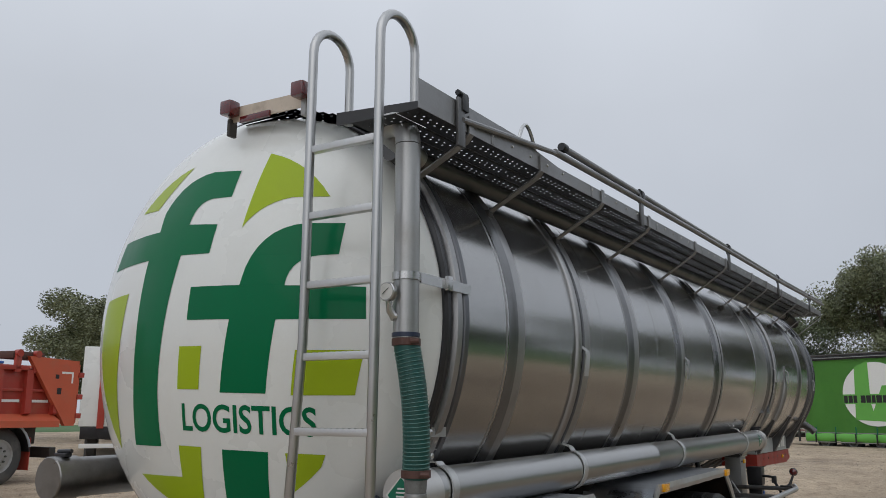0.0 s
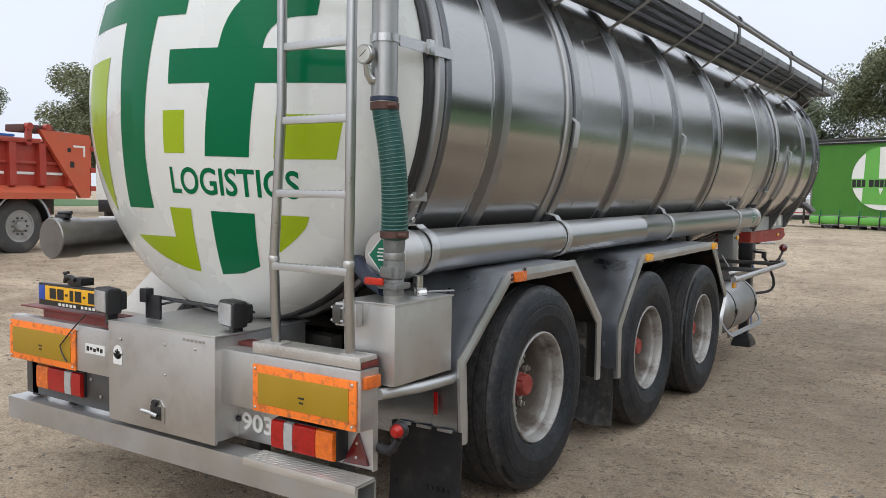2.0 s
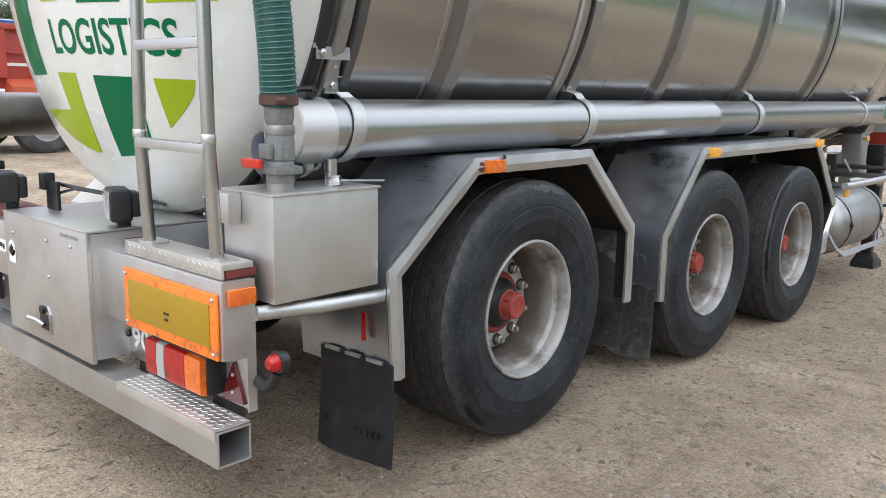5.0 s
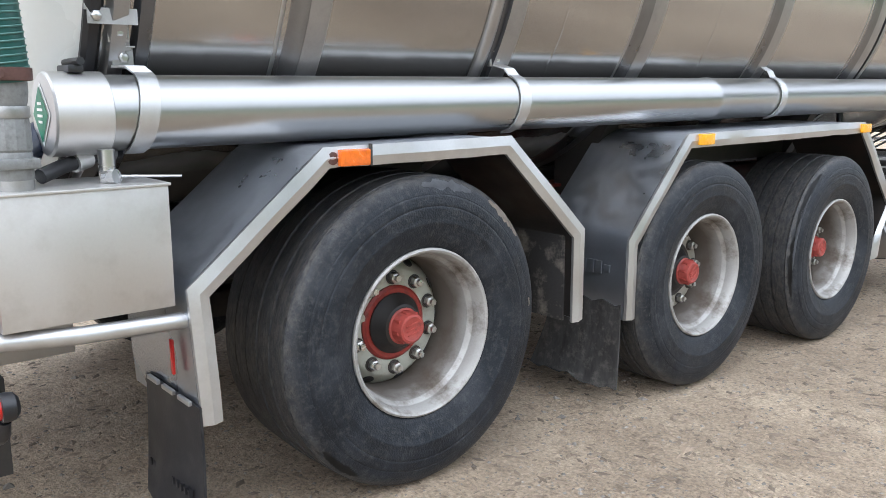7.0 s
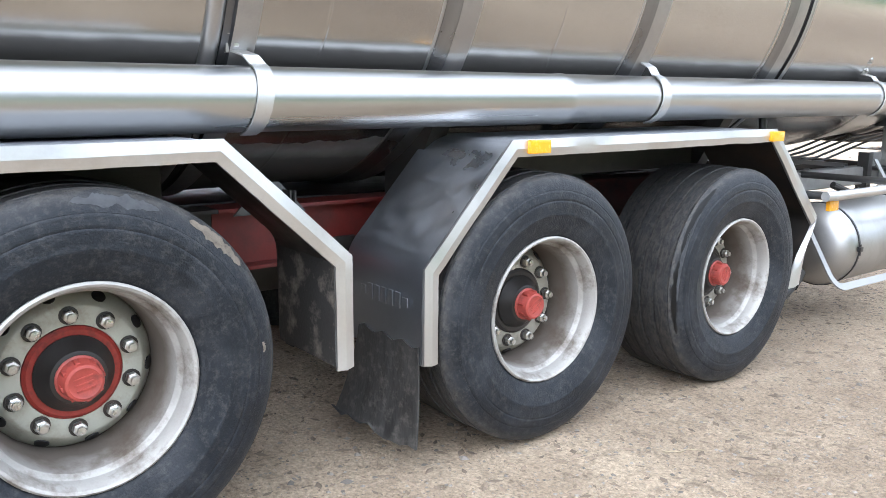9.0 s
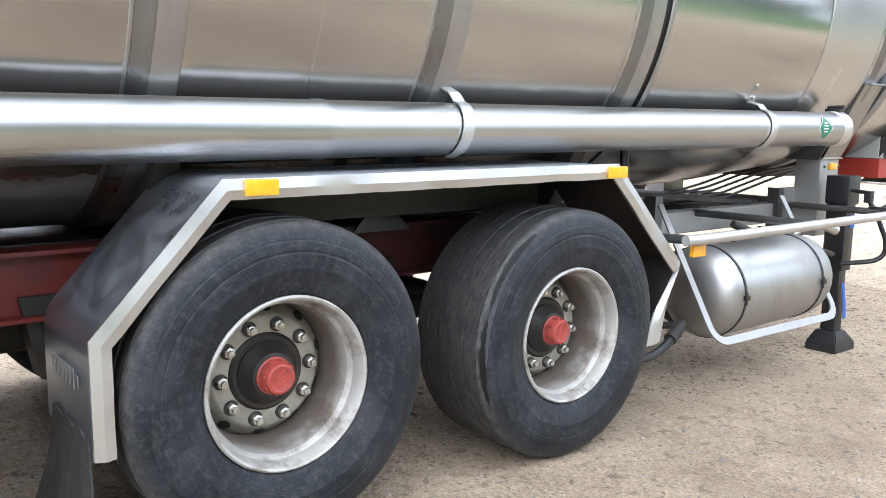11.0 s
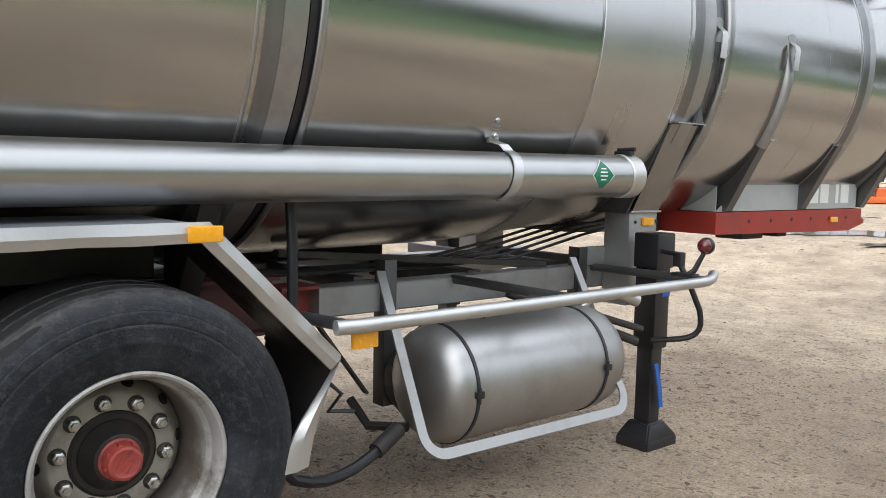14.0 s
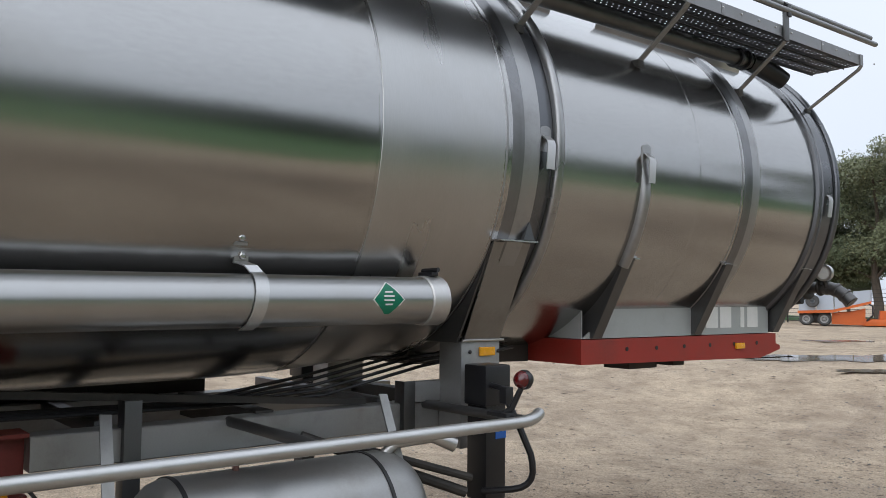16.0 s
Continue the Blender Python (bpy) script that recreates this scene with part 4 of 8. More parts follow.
# torn and rubbed patches on the shoulder of the rear tyre
def torn_patch(a0, a1, r0, r1, mat, label, seed, owner, turn):
    bm = bmesh.new()
    rows, n = [], 40
    for k in range(n + 1):
        u = k / n
        t = radians(a0 + (a1 - a0) * u)
        w = math.sin(math.pi * u) ** 0.45
        lo = (r0 + r1) / 2 - (r1 - r0) / 2 * w * (0.75 + 0.6 * noise.noise((u * 7, seed, 0)) + 0.35 * noise.noise((u * 23, seed, 4)))
        hi = (r0 + r1) / 2 + (r1 - r0) / 2 * w * (0.75 + 0.6 * noise.noise((u * 9, seed, 9)) + 0.35 * noise.noise((u * 27, seed, 2)))
        row = []
        for q in (0.0, 0.25, 0.5, 0.75, 1.0):
            r = min(lo + (hi - lo) * q, 0.547)
            x = 0.0255 - 0.36 * max(0, r - 0.497) if r < 0.522 else 0.0165 - 0.61 * (r - 0.522) if r < 0.54 else 0.0055 - 1.4 * (r - 0.54)
            row.append(bm.verts.new((x - 0.001, r * math.cos(t), r * math.sin(t))))
        rows.append(row)
    for p, q in zip(rows, rows[1:]):
        for k in range(4):
            bm.faces.new((p[k], p[k + 1], q[k + 1], q[k]))
    bmesh.ops.solidify(bm, geom=bm.faces[:], thickness=0.004)
    bmesh.ops.transform(bm, matrix=Matrix.Rotation(radians(-turn), 4, "X"), verts=bm.verts)
    part("torn_patch", bm, mat, owner, label)


torn_patch(34, 57, 0.508, 0.546, PEELED, "pale torn patch of the tyre shoulder", 3.0, wheel, 12)
torn_patch(67, 93, 0.500, 0.540, RUBBED, "rubbed grey patch of the tyre shoulder", 8.0, wheel, 12)
torn_patch(-144, -124, 0.512, 0.542, INK, "dark gouge in the tyre shoulder", 5.0, wheel, 12)
torn_patch(2, 6, 0.488, 0.512, PEELED, "small torn nick in the tyre wall", 11.0, wheel, 12)
torn_patch(118, 160, 0.516, 0.545, INK, "dark ragged edge of the tyre tread", 21.0, front_wheel, 57)
torn_patch(136, 186, 0.506, 0.530, RUBBED, "rubbed grey band of the tyre shoulder", 24.0, front_wheel, 57)
torn_patch(164, 204, 0.518, 0.546, INK, "dark ragged edge of the tyre tread", 27.0, front_wheel, 57)


# ---- mudguards ----
def soften(path, r):
    """Rounds the folds of a bent path."""
    out = [path[0]]
    for a, b, c in zip(path, path[1:], path[2:]):
        va, vb, vc = (Vector((*p, 0)) for p in (a, b, c))
        p, q = vb + (va - vb).normalized() * r, vb + (vc - vb).normalized() * r
        out += [tuple((p * (1 - f) ** 2 + vb * 2 * f * (1 - f) + q * f * f)[:2]) for f in (0, 0.25, 0.5, 0.75, 1)]
    return out + [path[-1]]


def mudguard(path, lamps, upto=None):
    bent = soften(path, 0.06)
    bm = sheet(bent, 0.74, 1.235, 0.006)
    g = part("mudguard", bm, FENDER_DARK, T, "folded metal mudguard, dusty and dented", 40)
    # a black sheet added under the guard darkens its underside
    underlay = []
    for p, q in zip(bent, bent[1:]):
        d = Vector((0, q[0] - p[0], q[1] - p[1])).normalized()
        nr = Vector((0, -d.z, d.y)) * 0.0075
        underlay += [(p[0] - nr.y + d.y * 0.003, p[1] - nr.z + d.z * 0.003), (q[0] - nr.y - d.y * 0.003, q[1] - nr.z - d.z * 0.003)]
    part("dirt_crust", sheet(underlay, 0.745, 1.236, 0.004), GREASE, g, "black sheet added under the guard to darken its underside", 40)
    # a folded flange along the outer edge, standing down from the sheet, a little dented
    dent = lambda p: 0.0035 * noise.noise((p.y * 3.5, p.z * 3.5, 5)) + 0.002 * noise.noise((p.y * 13, p.z * 13, 8))
    bm = bmesh.new()
    inner = []
    pts = []
    edge = path[:upto]
    for p, q in zip(edge, edge[1:]):
        p, q = Vector((0, *p)), Vector((0, *q))
        steps = max(2, int((q - p).length / 0.06))
        pts += [p.lerp(q, k / steps) for k in range(steps)]
    pts.append(Vector((0, *edge[-1])))
    for i, p in enumerate(pts):
        ds = [(pts[j + 1] - pts[j]).normalized() for j in (i - 1, i) if 0 <= j < len(pts) - 1]
        ns = [Vector((0, -d.z, d.y)) for d in ds]
        nr = sum(ns, Vector()).normalized()
        inner.append(p - nr * (0.062 + 0.004 * noise.noise((p.y * 6, p.z * 6, 1))) / max(nr.dot(ns[0]), 0.3))
    loops = [[bm.verts.new((x, v.y, v.z)) for x, v in ((1.238, p), (1.252 + dent(p), p + Vector((0, 0, 0.004))), (1.258 + 1.6 * dent(q), (p + q) / 2), (1.250 + dent(q), q), (1.238, q))] for p, q in zip(pts, inner)]
    for a, b in zip(loops, loops[1:]):
        for k in range(5):
            bm.faces.new((a[k], a[(k + 1) % 5], b[(k + 1) % 5], b[k]))
    bm.faces.new(loops[0])
    bm.faces.new(loops[-1][::-1])
    part("edge_flange", bm, FENDER_ALU, g, "bright aluminium edge strip", 20)
    for y, z, m in lamps:
        bm = box(1.252, 1.276, y - 0.055, y + 0.055, z - 0.026, z + 0.026, 0.006)
        part("side_lamp", bm, m, g, "amber side marker lamp")
    return g


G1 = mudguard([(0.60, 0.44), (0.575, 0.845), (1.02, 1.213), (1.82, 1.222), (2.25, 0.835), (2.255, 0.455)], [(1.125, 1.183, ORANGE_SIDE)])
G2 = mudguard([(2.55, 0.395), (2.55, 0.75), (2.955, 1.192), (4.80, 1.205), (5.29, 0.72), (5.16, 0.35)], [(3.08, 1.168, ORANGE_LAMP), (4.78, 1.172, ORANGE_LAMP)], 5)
# beyond the elbow a pale plate curls down and widens
bm = bmesh.new()
loops = []
for k in range(9):
    f = k / 8
    y, z = 5.29 - 0.13 * f - 0.02 * math.sin(math.pi * f), 0.72 - 0.37 * f
    w = 0.016 + 0.075 * smooth_step(0.05, 0.8, f)
    loops.append([bm.verts.new(c) for c in ((1.236, y, z), (1.256 + 0.004 * f, y - 0.004, z), (1.262 + 0.006 * math.sin(3 * f), y - w * 0.6, z - 0.01), (1.248, y - w, z - 0.016), (1.240, y - w, z - 0.014))])
for p, q in zip(loops, loops[1:]):
    for j in range(5):
        bm.faces.new((p[j], p[(j + 1) % 5], q[(j + 1) % 5], q[j]))
bm.faces.new(loops[0])
bm.faces.new(loops[-1][::-1])
part("curled_end", bm, FENDER_ALU, G2, "pale curled end plate", 40)



part("flange_joint", box(1.250, 1.262, 1.188, 1.196, 1.152, 1.222, 0.001), UNDER, G1)
part("rust_spot", lathe([(0.001, 0.0), (0.016, 0.0), (0.020, 0.003), (0.013, 0.005), (0.001, 0.004)], 14, "X", (1.2545, 1.052, 1.182)), RUST, G1, "rusty hole in the flange")


# ---- emblem on the rear head ----
def lay_on_head(bm, out):
    """Bends flat shapes drawn in x and z on to the domed end, a little proud of it."""
    for v in bm.verts:
        r = math.hypot(v.co.x, v.co.z - axis_z(0))
        v.co.y = dish(min(r, 1.14)) - out
    return bm


def emblem(name, outline, mat, label):
    bm = bmesh.new()
    vs = [bm.verts.new((x, 0, z)) for x, z in outline]
    for tri in geometry.tessellate_polygon([[v.co for v in vs]]):
        bm.faces.new([vs[k] for k in tri])
    for _ in range(4):
        long = [e for e in bm.edges if e.calc_length() > 0.07]
        if long:
            bmesh.ops.subdivide_edges(bm, edges=long, cuts=1)
            bm.normal_update()
            bmesh.ops.triangulate(bm, faces=[f for f in bm.faces if len(f.verts) > 3])
    lay_on_head(bm, 0.002)
    return part(name, bm, mat, HEAD, label, 60)


def curve_up(a, h, b, n=7):
    """A bowed edge from a to b, its handle at h."""
    return [((1 - t) ** 2 * a[0] + 2 * t * (1 - t) * h[0] + t * t * b[0], (1 - t) ** 2 * a[1] + 2 * t * (1 - t) * h[1] + t * t * b[1]) for t in (k / n for k in range(n + 1))]


emblem("emblem_stroke", [(0.02, 2.08), (0.025, 2.236), (0.315, 2.226)] + curve_up((0.335, 2.31), (0.40, 2.50), (0.60, 2.503)) + [(0.773, 2.495), (0.766, 2.348)]
       + curve_up((0.69, 2.347), (0.55, 2.34), (0.54, 2.214)) + [(0.89, 2.198), (0.895, 2.057), (0.509, 2.063), (0.454, 1.741), (0.218, 1.747), (0.275, 2.072)], DEEP_GREEN, "deep green hooked stroke")
emblem("emblem_stroke", [(-0.837, 2.412), (-0.771, 2.565), (-0.333, 2.556)] + curve_up((-0.34, 2.66), (-0.27, 2.84), (-0.04, 2.846)) + [(0.155, 2.823), (0.154, 2.679)]
       + curve_up((0.03, 2.685), (-0.08, 2.68), (-0.085, 2.561)) + [(0.117, 2.538), (0.108, 2.393), (-0.089, 2.402), (-0.138, 2.107), (-0.20, 1.75), (-0.223, 1.50), (-0.47, 1.50), (-0.42, 1.78), (-0.391, 2.013), (-0.372, 2.408)], DEEP_GREEN, "deep green hooked stroke")
emblem("emblem_patch", curve_up((-0.245, 2.917), (-0.46, 2.88), (-0.65, 2.716)) + [(-0.447, 2.698)], LIME, "lime green patch")
emblem("emblem_patch", curve_up((0.296, 2.901), (0.53, 2.83), (0.68, 2.631)) + curve_up((0.50, 2.64), (0.34, 2.62), (0.272, 2.505)), LIME, "lime green patch")
emblem("emblem_patch", [(-0.531, 2.254), (-0.86, 2.25)] + curve_up((-0.89, 2.22), (-1.02, 1.85), (-0.672, 1.471)) + [(-0.625, 1.80)], LIME, "lime green patch")
emblem("emblem_patch", [(-0.022, 1.96), (0.121, 1.957), (0.094, 1.762), (-0.045, 1.765)], LIME, "lime green patch")
emblem("emblem_patch", [(0.60, 1.927), (0.888, 1.924), (0.84, 1.733), (0.57, 1.733)], LIME, "lime green patch")
emblem("emblem_patch", [(-0.085, 1.508), (0.065, 1.504), (-0.008, 1.192)] + curve_up((-0.06, 1.195), (-0.30, 1.235), (-0.474, 1.358)) + [(-0.107, 1.362)], LIME, "lime green patch")
emblem("emblem_stroke", [(0.189, 1.496), (0.429, 1.489), (0.377, 1.238), (0.27, 1.20), (0.136, 1.187)], DEEP_GREEN, "deep green stem foot")
emblem("emblem_patch", [(0.51, 1.486), (0.687, 1.481)] + curve_up((0.66, 1.43), (0.60, 1.37), (0.503, 1.31)), LIME, "lime green patch")


def head_words():
    bm = lettering("LOGISTICS", 1.0, 0.018)
    xs, zs = [v.co.x for v in bm.verts], [v.co.y for v in bm.verts]
    w, h = max(xs) - min(xs), max(zs) - min(zs)
    x0, z0 = min(xs), min(zs)
    bmesh.ops.triangulate(bm, faces=bm.faces[:])
    for _ in range(2):
        long = [e for e in bm.edges if e.calc_length() > 0.25]
        if long:
            bmesh.ops.subdivide_edges(bm, edges=long, cuts=1)
            bmesh.ops.triangulate(bm, faces=[f for f in bm.faces if len(f.verts) > 3])
    for v in bm.verts:
        u, t = (v.co.x - x0) / w, (v.co.y - z0) / h
        v.co = Vector((-0.035 + 0.70 * u + 0.012 * t, 0, 1.576 - 0.020 * u + 0.126 * t))
    part("lettering", lay_on_head(bm, 0.002), DEEP_GREEN, HEAD, "deep green capital lettering reading LOGISTICS", 60)


head_words()

# ---- ladder ----
LADDER = part("ladder", box(0.555, 1.155, -0.012, 0.092, 0.915, 0.936, 0.004), TREAD, T, "steel ladder with a chequer plate foot")
bm = box(0.555, 1.155, -0.020, -0.010, 0.888, 0.936, 0.003)
for k in range(34):
    x = 0.57 + k * 0.0172
    merge(bm, box(-0.007, 0.007, -0.002, 0.002, -0.0018, 0.0018), Matrix.Translation((x, -0.0205, 0.911 + (0.010 if k % 2 else -0.010))) @ pose(0, 0, 0, 0, 45 if k % 2 else -45, 0))
part("foot_plate_lip", bm, TREAD, LADDER)
part("foot_bracket", box(1.05, 1.153, -0.004, 0.105, 0.888, 0.914, 0.004), CHASSIS_RED, LADDER)
for x0, x1 in ((0.665, 0.728), (1.077, 1.100)):
    rail = [(x0, 0.015, 0.935), (x0 + 0.004, -0.004, 1.30), (x1, -0.02, 1.95), (x1 + 0.002, -0.02, 3.16)] + [(x1 + 0.002, 0.11 - 0.13 * math.cos(math.pi * k / 12), 3.245 + 0.13 * math.sin(math.pi * k / 12)) for k in range(13)] + [(x1 + 0.002, 0.24, 2.98)]
    r = part("ladder_rail", tube(rail, 0.021, 14), TUBE_STEEL, LADDER, "round steel rail with a hooped top")
    part("rail_shoe", box(x0 - 0.035, x0 + 0.05, -0.006, 0.06, 0.936, 0.944, 0.002), DULL_STEEL, r)
    part("rail_joint", lathe([(0.0215, -0.014), (0.0235, -0.010), (0.0235, 0.010), (0.0215, 0.014)], 16, "Z", (x0 + 0.004, -0.004, 1.305)), DULL_STEEL, r)
for k, z in enumerate((1.275, 1.583, 1.886, 2.187, 2.487, 2.785)):
    xl = 0.668 + 0.06 * smooth_step(1.3, 1.95, z)
    bm = box(xl + 0.012, 1.09, -0.030, 0.004, z - 0.015, z + 0.015, 0.0025)
    for j in range(12):
        x = xl + 0.035 + j * 0.031
        merge(bm, box(x - 0.008, x + 0.008, -0.024, -0.004, z + 0.0145, z + 0.0175))
    part("rung", bm, FENDER_ALU, LADDER)

# ---- rising pipe and hose beside the ladder ----
bm = tube([(1.133, 0.15, 1.93), (1.133, 0.15, 2.785)] + arc((1.133, 0.15, 2.785), (1.133, 0.15, 2.897), (1.035, 0.154, 2.897), 9)[1:] + arc((1.035, 0.154, 2.897), (0.985, 0.156, 2.897), (0.982, 0.235, 2.885), 7)[1:] + [(0.98, 0.34, 2.865), (0.975, 0.46, 2.83)], 0.054, 24)
RISER = part("riser_pipe", bm, AIR_STEEL, T, "dull stainless pipe bent over the tank top")
part("weld_seam", lathe([(0.0535, -0.003), (0.0555, 0.0), (0.0535, 0.003)], 24, "Z", (1.133, 0.15, 2.787)), UNDER_STEEL, RISER)
part("pipe_collar", lathe([(0.054, -0.018), (0.061, -0.016), (0.061, 0.016), (0.054, 0.018)], 24, "Z", (1.133, 0.15, 2.215)), STEEL, RISER)
bm = strip([(1.17, 0.20, 2.215), (1.168, 0.42, 2.215), (1.178, 0.60, 2.212)], (0, 0, 0.045), 0.008)
merge(bm, box(1.172, 1.19, 0.39, 0.43, 2.185, 2.25, 0.003))
part("pipe_stay", bm, STEEL, RISER)
bm = lathe([(0.010, 0.0), (0.036, 0.0), (0.040, 0.004), (0.040, 0.024), (0.036, 0.028), (0.001, 0.028)], 28, "Y", (1.098, 0.055, 2.145))
gauge = part("pressure_gauge", bm, TUBE_STEEL, RISER, "round steel pressure gauge with white dial")
part("dial", lathe([(0.001, -0.001), (0.033, -0.001), (0.033, 0.001), (0.001, 0.001)], 28, "Y", (1.098, 0.054, 2.145)), WHITE_PRINT, gauge)
part("needle", strip([(1.082, 0.052, 2.135), (1.112, 0.052, 2.158)], (0, 0, 0.004), 0.001), INK, gauge)
bm = tube([(1.098, 0.075, 2.108), (1.098, 0.085, 2.07), (1.105, 0.10, 2.045), (1.125, 0.12, 2.05)], [0.012, 0.016, 0.02, 0.018], 10)
part("gauge_cock", bm, STEEL, RISER)


def hose_line(t):
    a, b = Vector((1.133, 0.15, 1.955)), Vector((1.158, 0.196, 1.405))
    return a.lerp(b, t) + Vector((0.022 * math.sin(math.pi * t), 0, 0))


hose = part("suction_hose", tube([hose_line(k / 16) for k in range(17)], 0.054, 24), HOSE, T, "teal ribbed suction hose with pale spiral")
bm = bmesh.new()
n_turn, n_seg = 32, 18
for k in range(1, n_turn):
    c = hose_line(0.04 + 0.92 * k / n_turn)
    d = (hose_line(min(1, 0.05 + 0.92 * k / n_turn)) - hose_line(0.03 + 0.92 * k / n_turn)).normalized()
    up = d.orthogonal().normalized()
    side = d.cross(up)
    tube([c + 0.055 * (math.cos(a) * up + math.sin(a) * side) + d * 0.012 * a / math.pi / 2 for a in (2 * math.pi * q / n_seg for q in range(n_seg))], 0.0024, 6, False, bm, True)
part("spiral_rib", bm, HOSE_RIB, hose, "pale green spiral rib")
for t in (0.02, 0.97):
    c = hose_line(t)
    part("hose_clamp", lathe([(0.055, -0.016), (0.060, -0.014), (0.060, 0.014), (0.055, 0.016)], 24, "Z", c), RUST, hose, "rusty hose clamp")
    part("clamp_bolt", tube([c + Vector((0.05, -0.04, 0)), c + Vector((0.085, -0.03, 0))], 0.011, 8), RUST, hose)
part("hose_cuff", lathe([(0.054, -0.010), (0.0585, -0.008), (0.0585, 0.008), (0.054, 0.010)], 24, "Z", hose_line(0.0) + Vector((0, 0, 0.018))), NAVY, hose, "dark blue hose cuff")
VX, VY = 1.158, 0.196
ridge = [(0.043, 1.236), (0.046, 1.242), (0.046, 1.300), (0.044, 1.308)]
VALVE = part("bottom_valve", lathe([(0.030, 1.234)] + ridge + [(0.044, 1.318), (0.030, 1.318)], 12, "Z", (VX, VY, 0)), CAST, T, "grey cast coupling valve on the fitting box", 20)
part("foot_pipe", lathe([(0.040, 1.138), (0.042, 1.142), (0.042, 1.168), (0.030, 1.170)], 28, "Z", (VX, VY, 0)), GALV, VALVE)
part("valve_collar", lathe([(0.030, 1.168), (0.042, 1.168), (0.044, 1.172), (0.044, 1.232), (0.042, 1.236), (0.030, 1.236)], 28, "Z", (VX, VY, 0)), CAST, VALVE)
part("union_ring", lathe([(0.030, 1.318), (0.045, 1.318), (0.046, 1.322), (0.046, 1.342), (0.045, 1.346), (0.030, 1.346)], 28, "Z", (VX, VY, 0)), GALV, VALVE, "pale union ring")
part("hose_spigot", lathe([(0.030, 1.346), (0.040, 1.346), (0.043, 1.356), (0.046, 1.380), (0.046, 1.42), (0.030, 1.42)], 28, "Z", (VX, VY, 0)), CAST, VALVE)
part("side_port", merge(box(VX - 0.052, VX + 0.052, VY - 0.05, VY + 0.05, 1.196, 1.222, 0.006), box(VX - 0.03, VX + 0.03, VY - 0.058, VY - 0.045, 1.245, 1.29, 0.004)), CAST, VALVE)
part("valve_lever", box(VX - 0.098, VX - 0.006, VY - 0.078, VY - 0.056, 1.213, 1.243, 0.009, None, 3), HANDLE_RED, VALVE, "red lever handle")
part("branch_hose", tube([(VX - 0.06, VY + 0.02, 1.19), (1.0, 0.25, 1.215)] + arc((0.96, 0.28, 1.22), (0.78, 0.36, 1.33), (0.66, 0.60, 1.22), 8), 0.036, 14), NAVY, VALVE, "dark blue branch hose")
coupler = part("air_coupler", tube([(1.09, 0.27, 1.165), (1.05, 0.34, 1.185), (1.0, 0.44, 1.205), (0.94, 0.52, 1.21)], 0.020, 12), BLACK, VALVE, "black hose with steel ferrules")
for a, b in (((1.035, 0.37, 1.191), (1.012, 0.415, 1.200)), ((0.985, 0.465, 1.206), (0.965, 0.49, 1.208))):
    part("ferrule", tube([a, b], 0.027, 14), DULL_STEEL, coupler)
bm = tube([(1.12, 0.43, 1.14), (1.12, 0.43, 1.23)], 0.022, 12)
merge(bm, tube([(1.13, 0.42, 1.155), (1.16, 0.44, 1.16)], 0.02, 10))
tube([(1.14, 0.44, 1.16), (1.20, 0.60, 1.155)], 0.004, 6, bm=bm)
part("drain_cock", bm, STEEL, VALVE)


# ---- rear frame ----
def bolt(x, y, z, r=0.008, mat=None, parent=None, axis="Y", s=-1):
    prof = [(r, 0.0), (r, s * r * 0.6), (r * 0.6, s * r), (0.0005, s * r * 1.05)]
    return part("bolt", lathe(prof, 8, axis, (x, y, z)), mat or DULL_STEEL, parent)


def hollow_bar(x0, x1, y0, y1, z0, z1, th):
    bm = bmesh.new()
    rings = [[bm.verts.new((x, y, z)) for y, z in ((y0 + d, z0 + d), (y1 - d, z0 + d), (y1 - d, z1 - d), (y0 + d, z1 - d))] for x, d in ((x0, 0), (x1, 0), (x1, th), (x0, th))]
    for a, b in zip(rings, rings[1:] + rings[:1]):
        for k in range(4):
            bm.faces.new((a[k], a[(k + 1) % 4], b[(k + 1) % 4], b[k]))
    return bm


BUMPER = part("underrun_bar", hollow_bar(-1.30, 1.19, -0.075, 0.045, 0.315, 0.432, 0.007), FENDER_ALU, T, "hollow square aluminium underrun bar")
bm = box(0.56, 1.185, -0.078, 0.046, 0.434, 0.439, 0.001)
merge(bm, box(0.56, 1.185, -0.081, -0.076, 0.405, 0.439, 0.001))
for k in range(34):
    for j in range(5):
        merge(bm, box(-0.0075, 0.0075, -0.0018, 0.0018, -0.0016, 0.0016), Matrix.Translation((0.575 + k * 0.0180, -0.062 + j * 0.0235, 0.4395)) @ pose(0, 0, 0, 0, 0, 45 if (k + j) % 2 else -45))
part("step_tread", bm, TREAD, BUMPER, "worn chequer plate tread")
for x in (-0.95, -0.45, 0.45, 0.95):
    part("bar_bracket", box(x - 0.04, x + 0.04, 0.085, 0.16, 0.34, 0.62, 0.004), UNDER, BUMPER)

bm = box(0.31, 1.163, -0.03, 0.082, 0.637, 0.885, 0.007)
BEAM = part("lamp_beam", bm, DULL_STEEL, T, "stainless lamp beam with warning boards")
part("beam_half", box(-1.30, -0.362, -0.05, 0.015, 0.648, 0.888, 0.007), DULL_STEEL, BEAM)
part("lower_plate", box(0.345, 1.160, 0.070, 0.080, 0.455, 0.640, 0.002), DULL_STEEL, BEAM)
# the left plate is painted dark for the recess behind its lamp
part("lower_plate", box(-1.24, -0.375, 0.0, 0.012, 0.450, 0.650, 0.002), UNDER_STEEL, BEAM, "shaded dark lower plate")
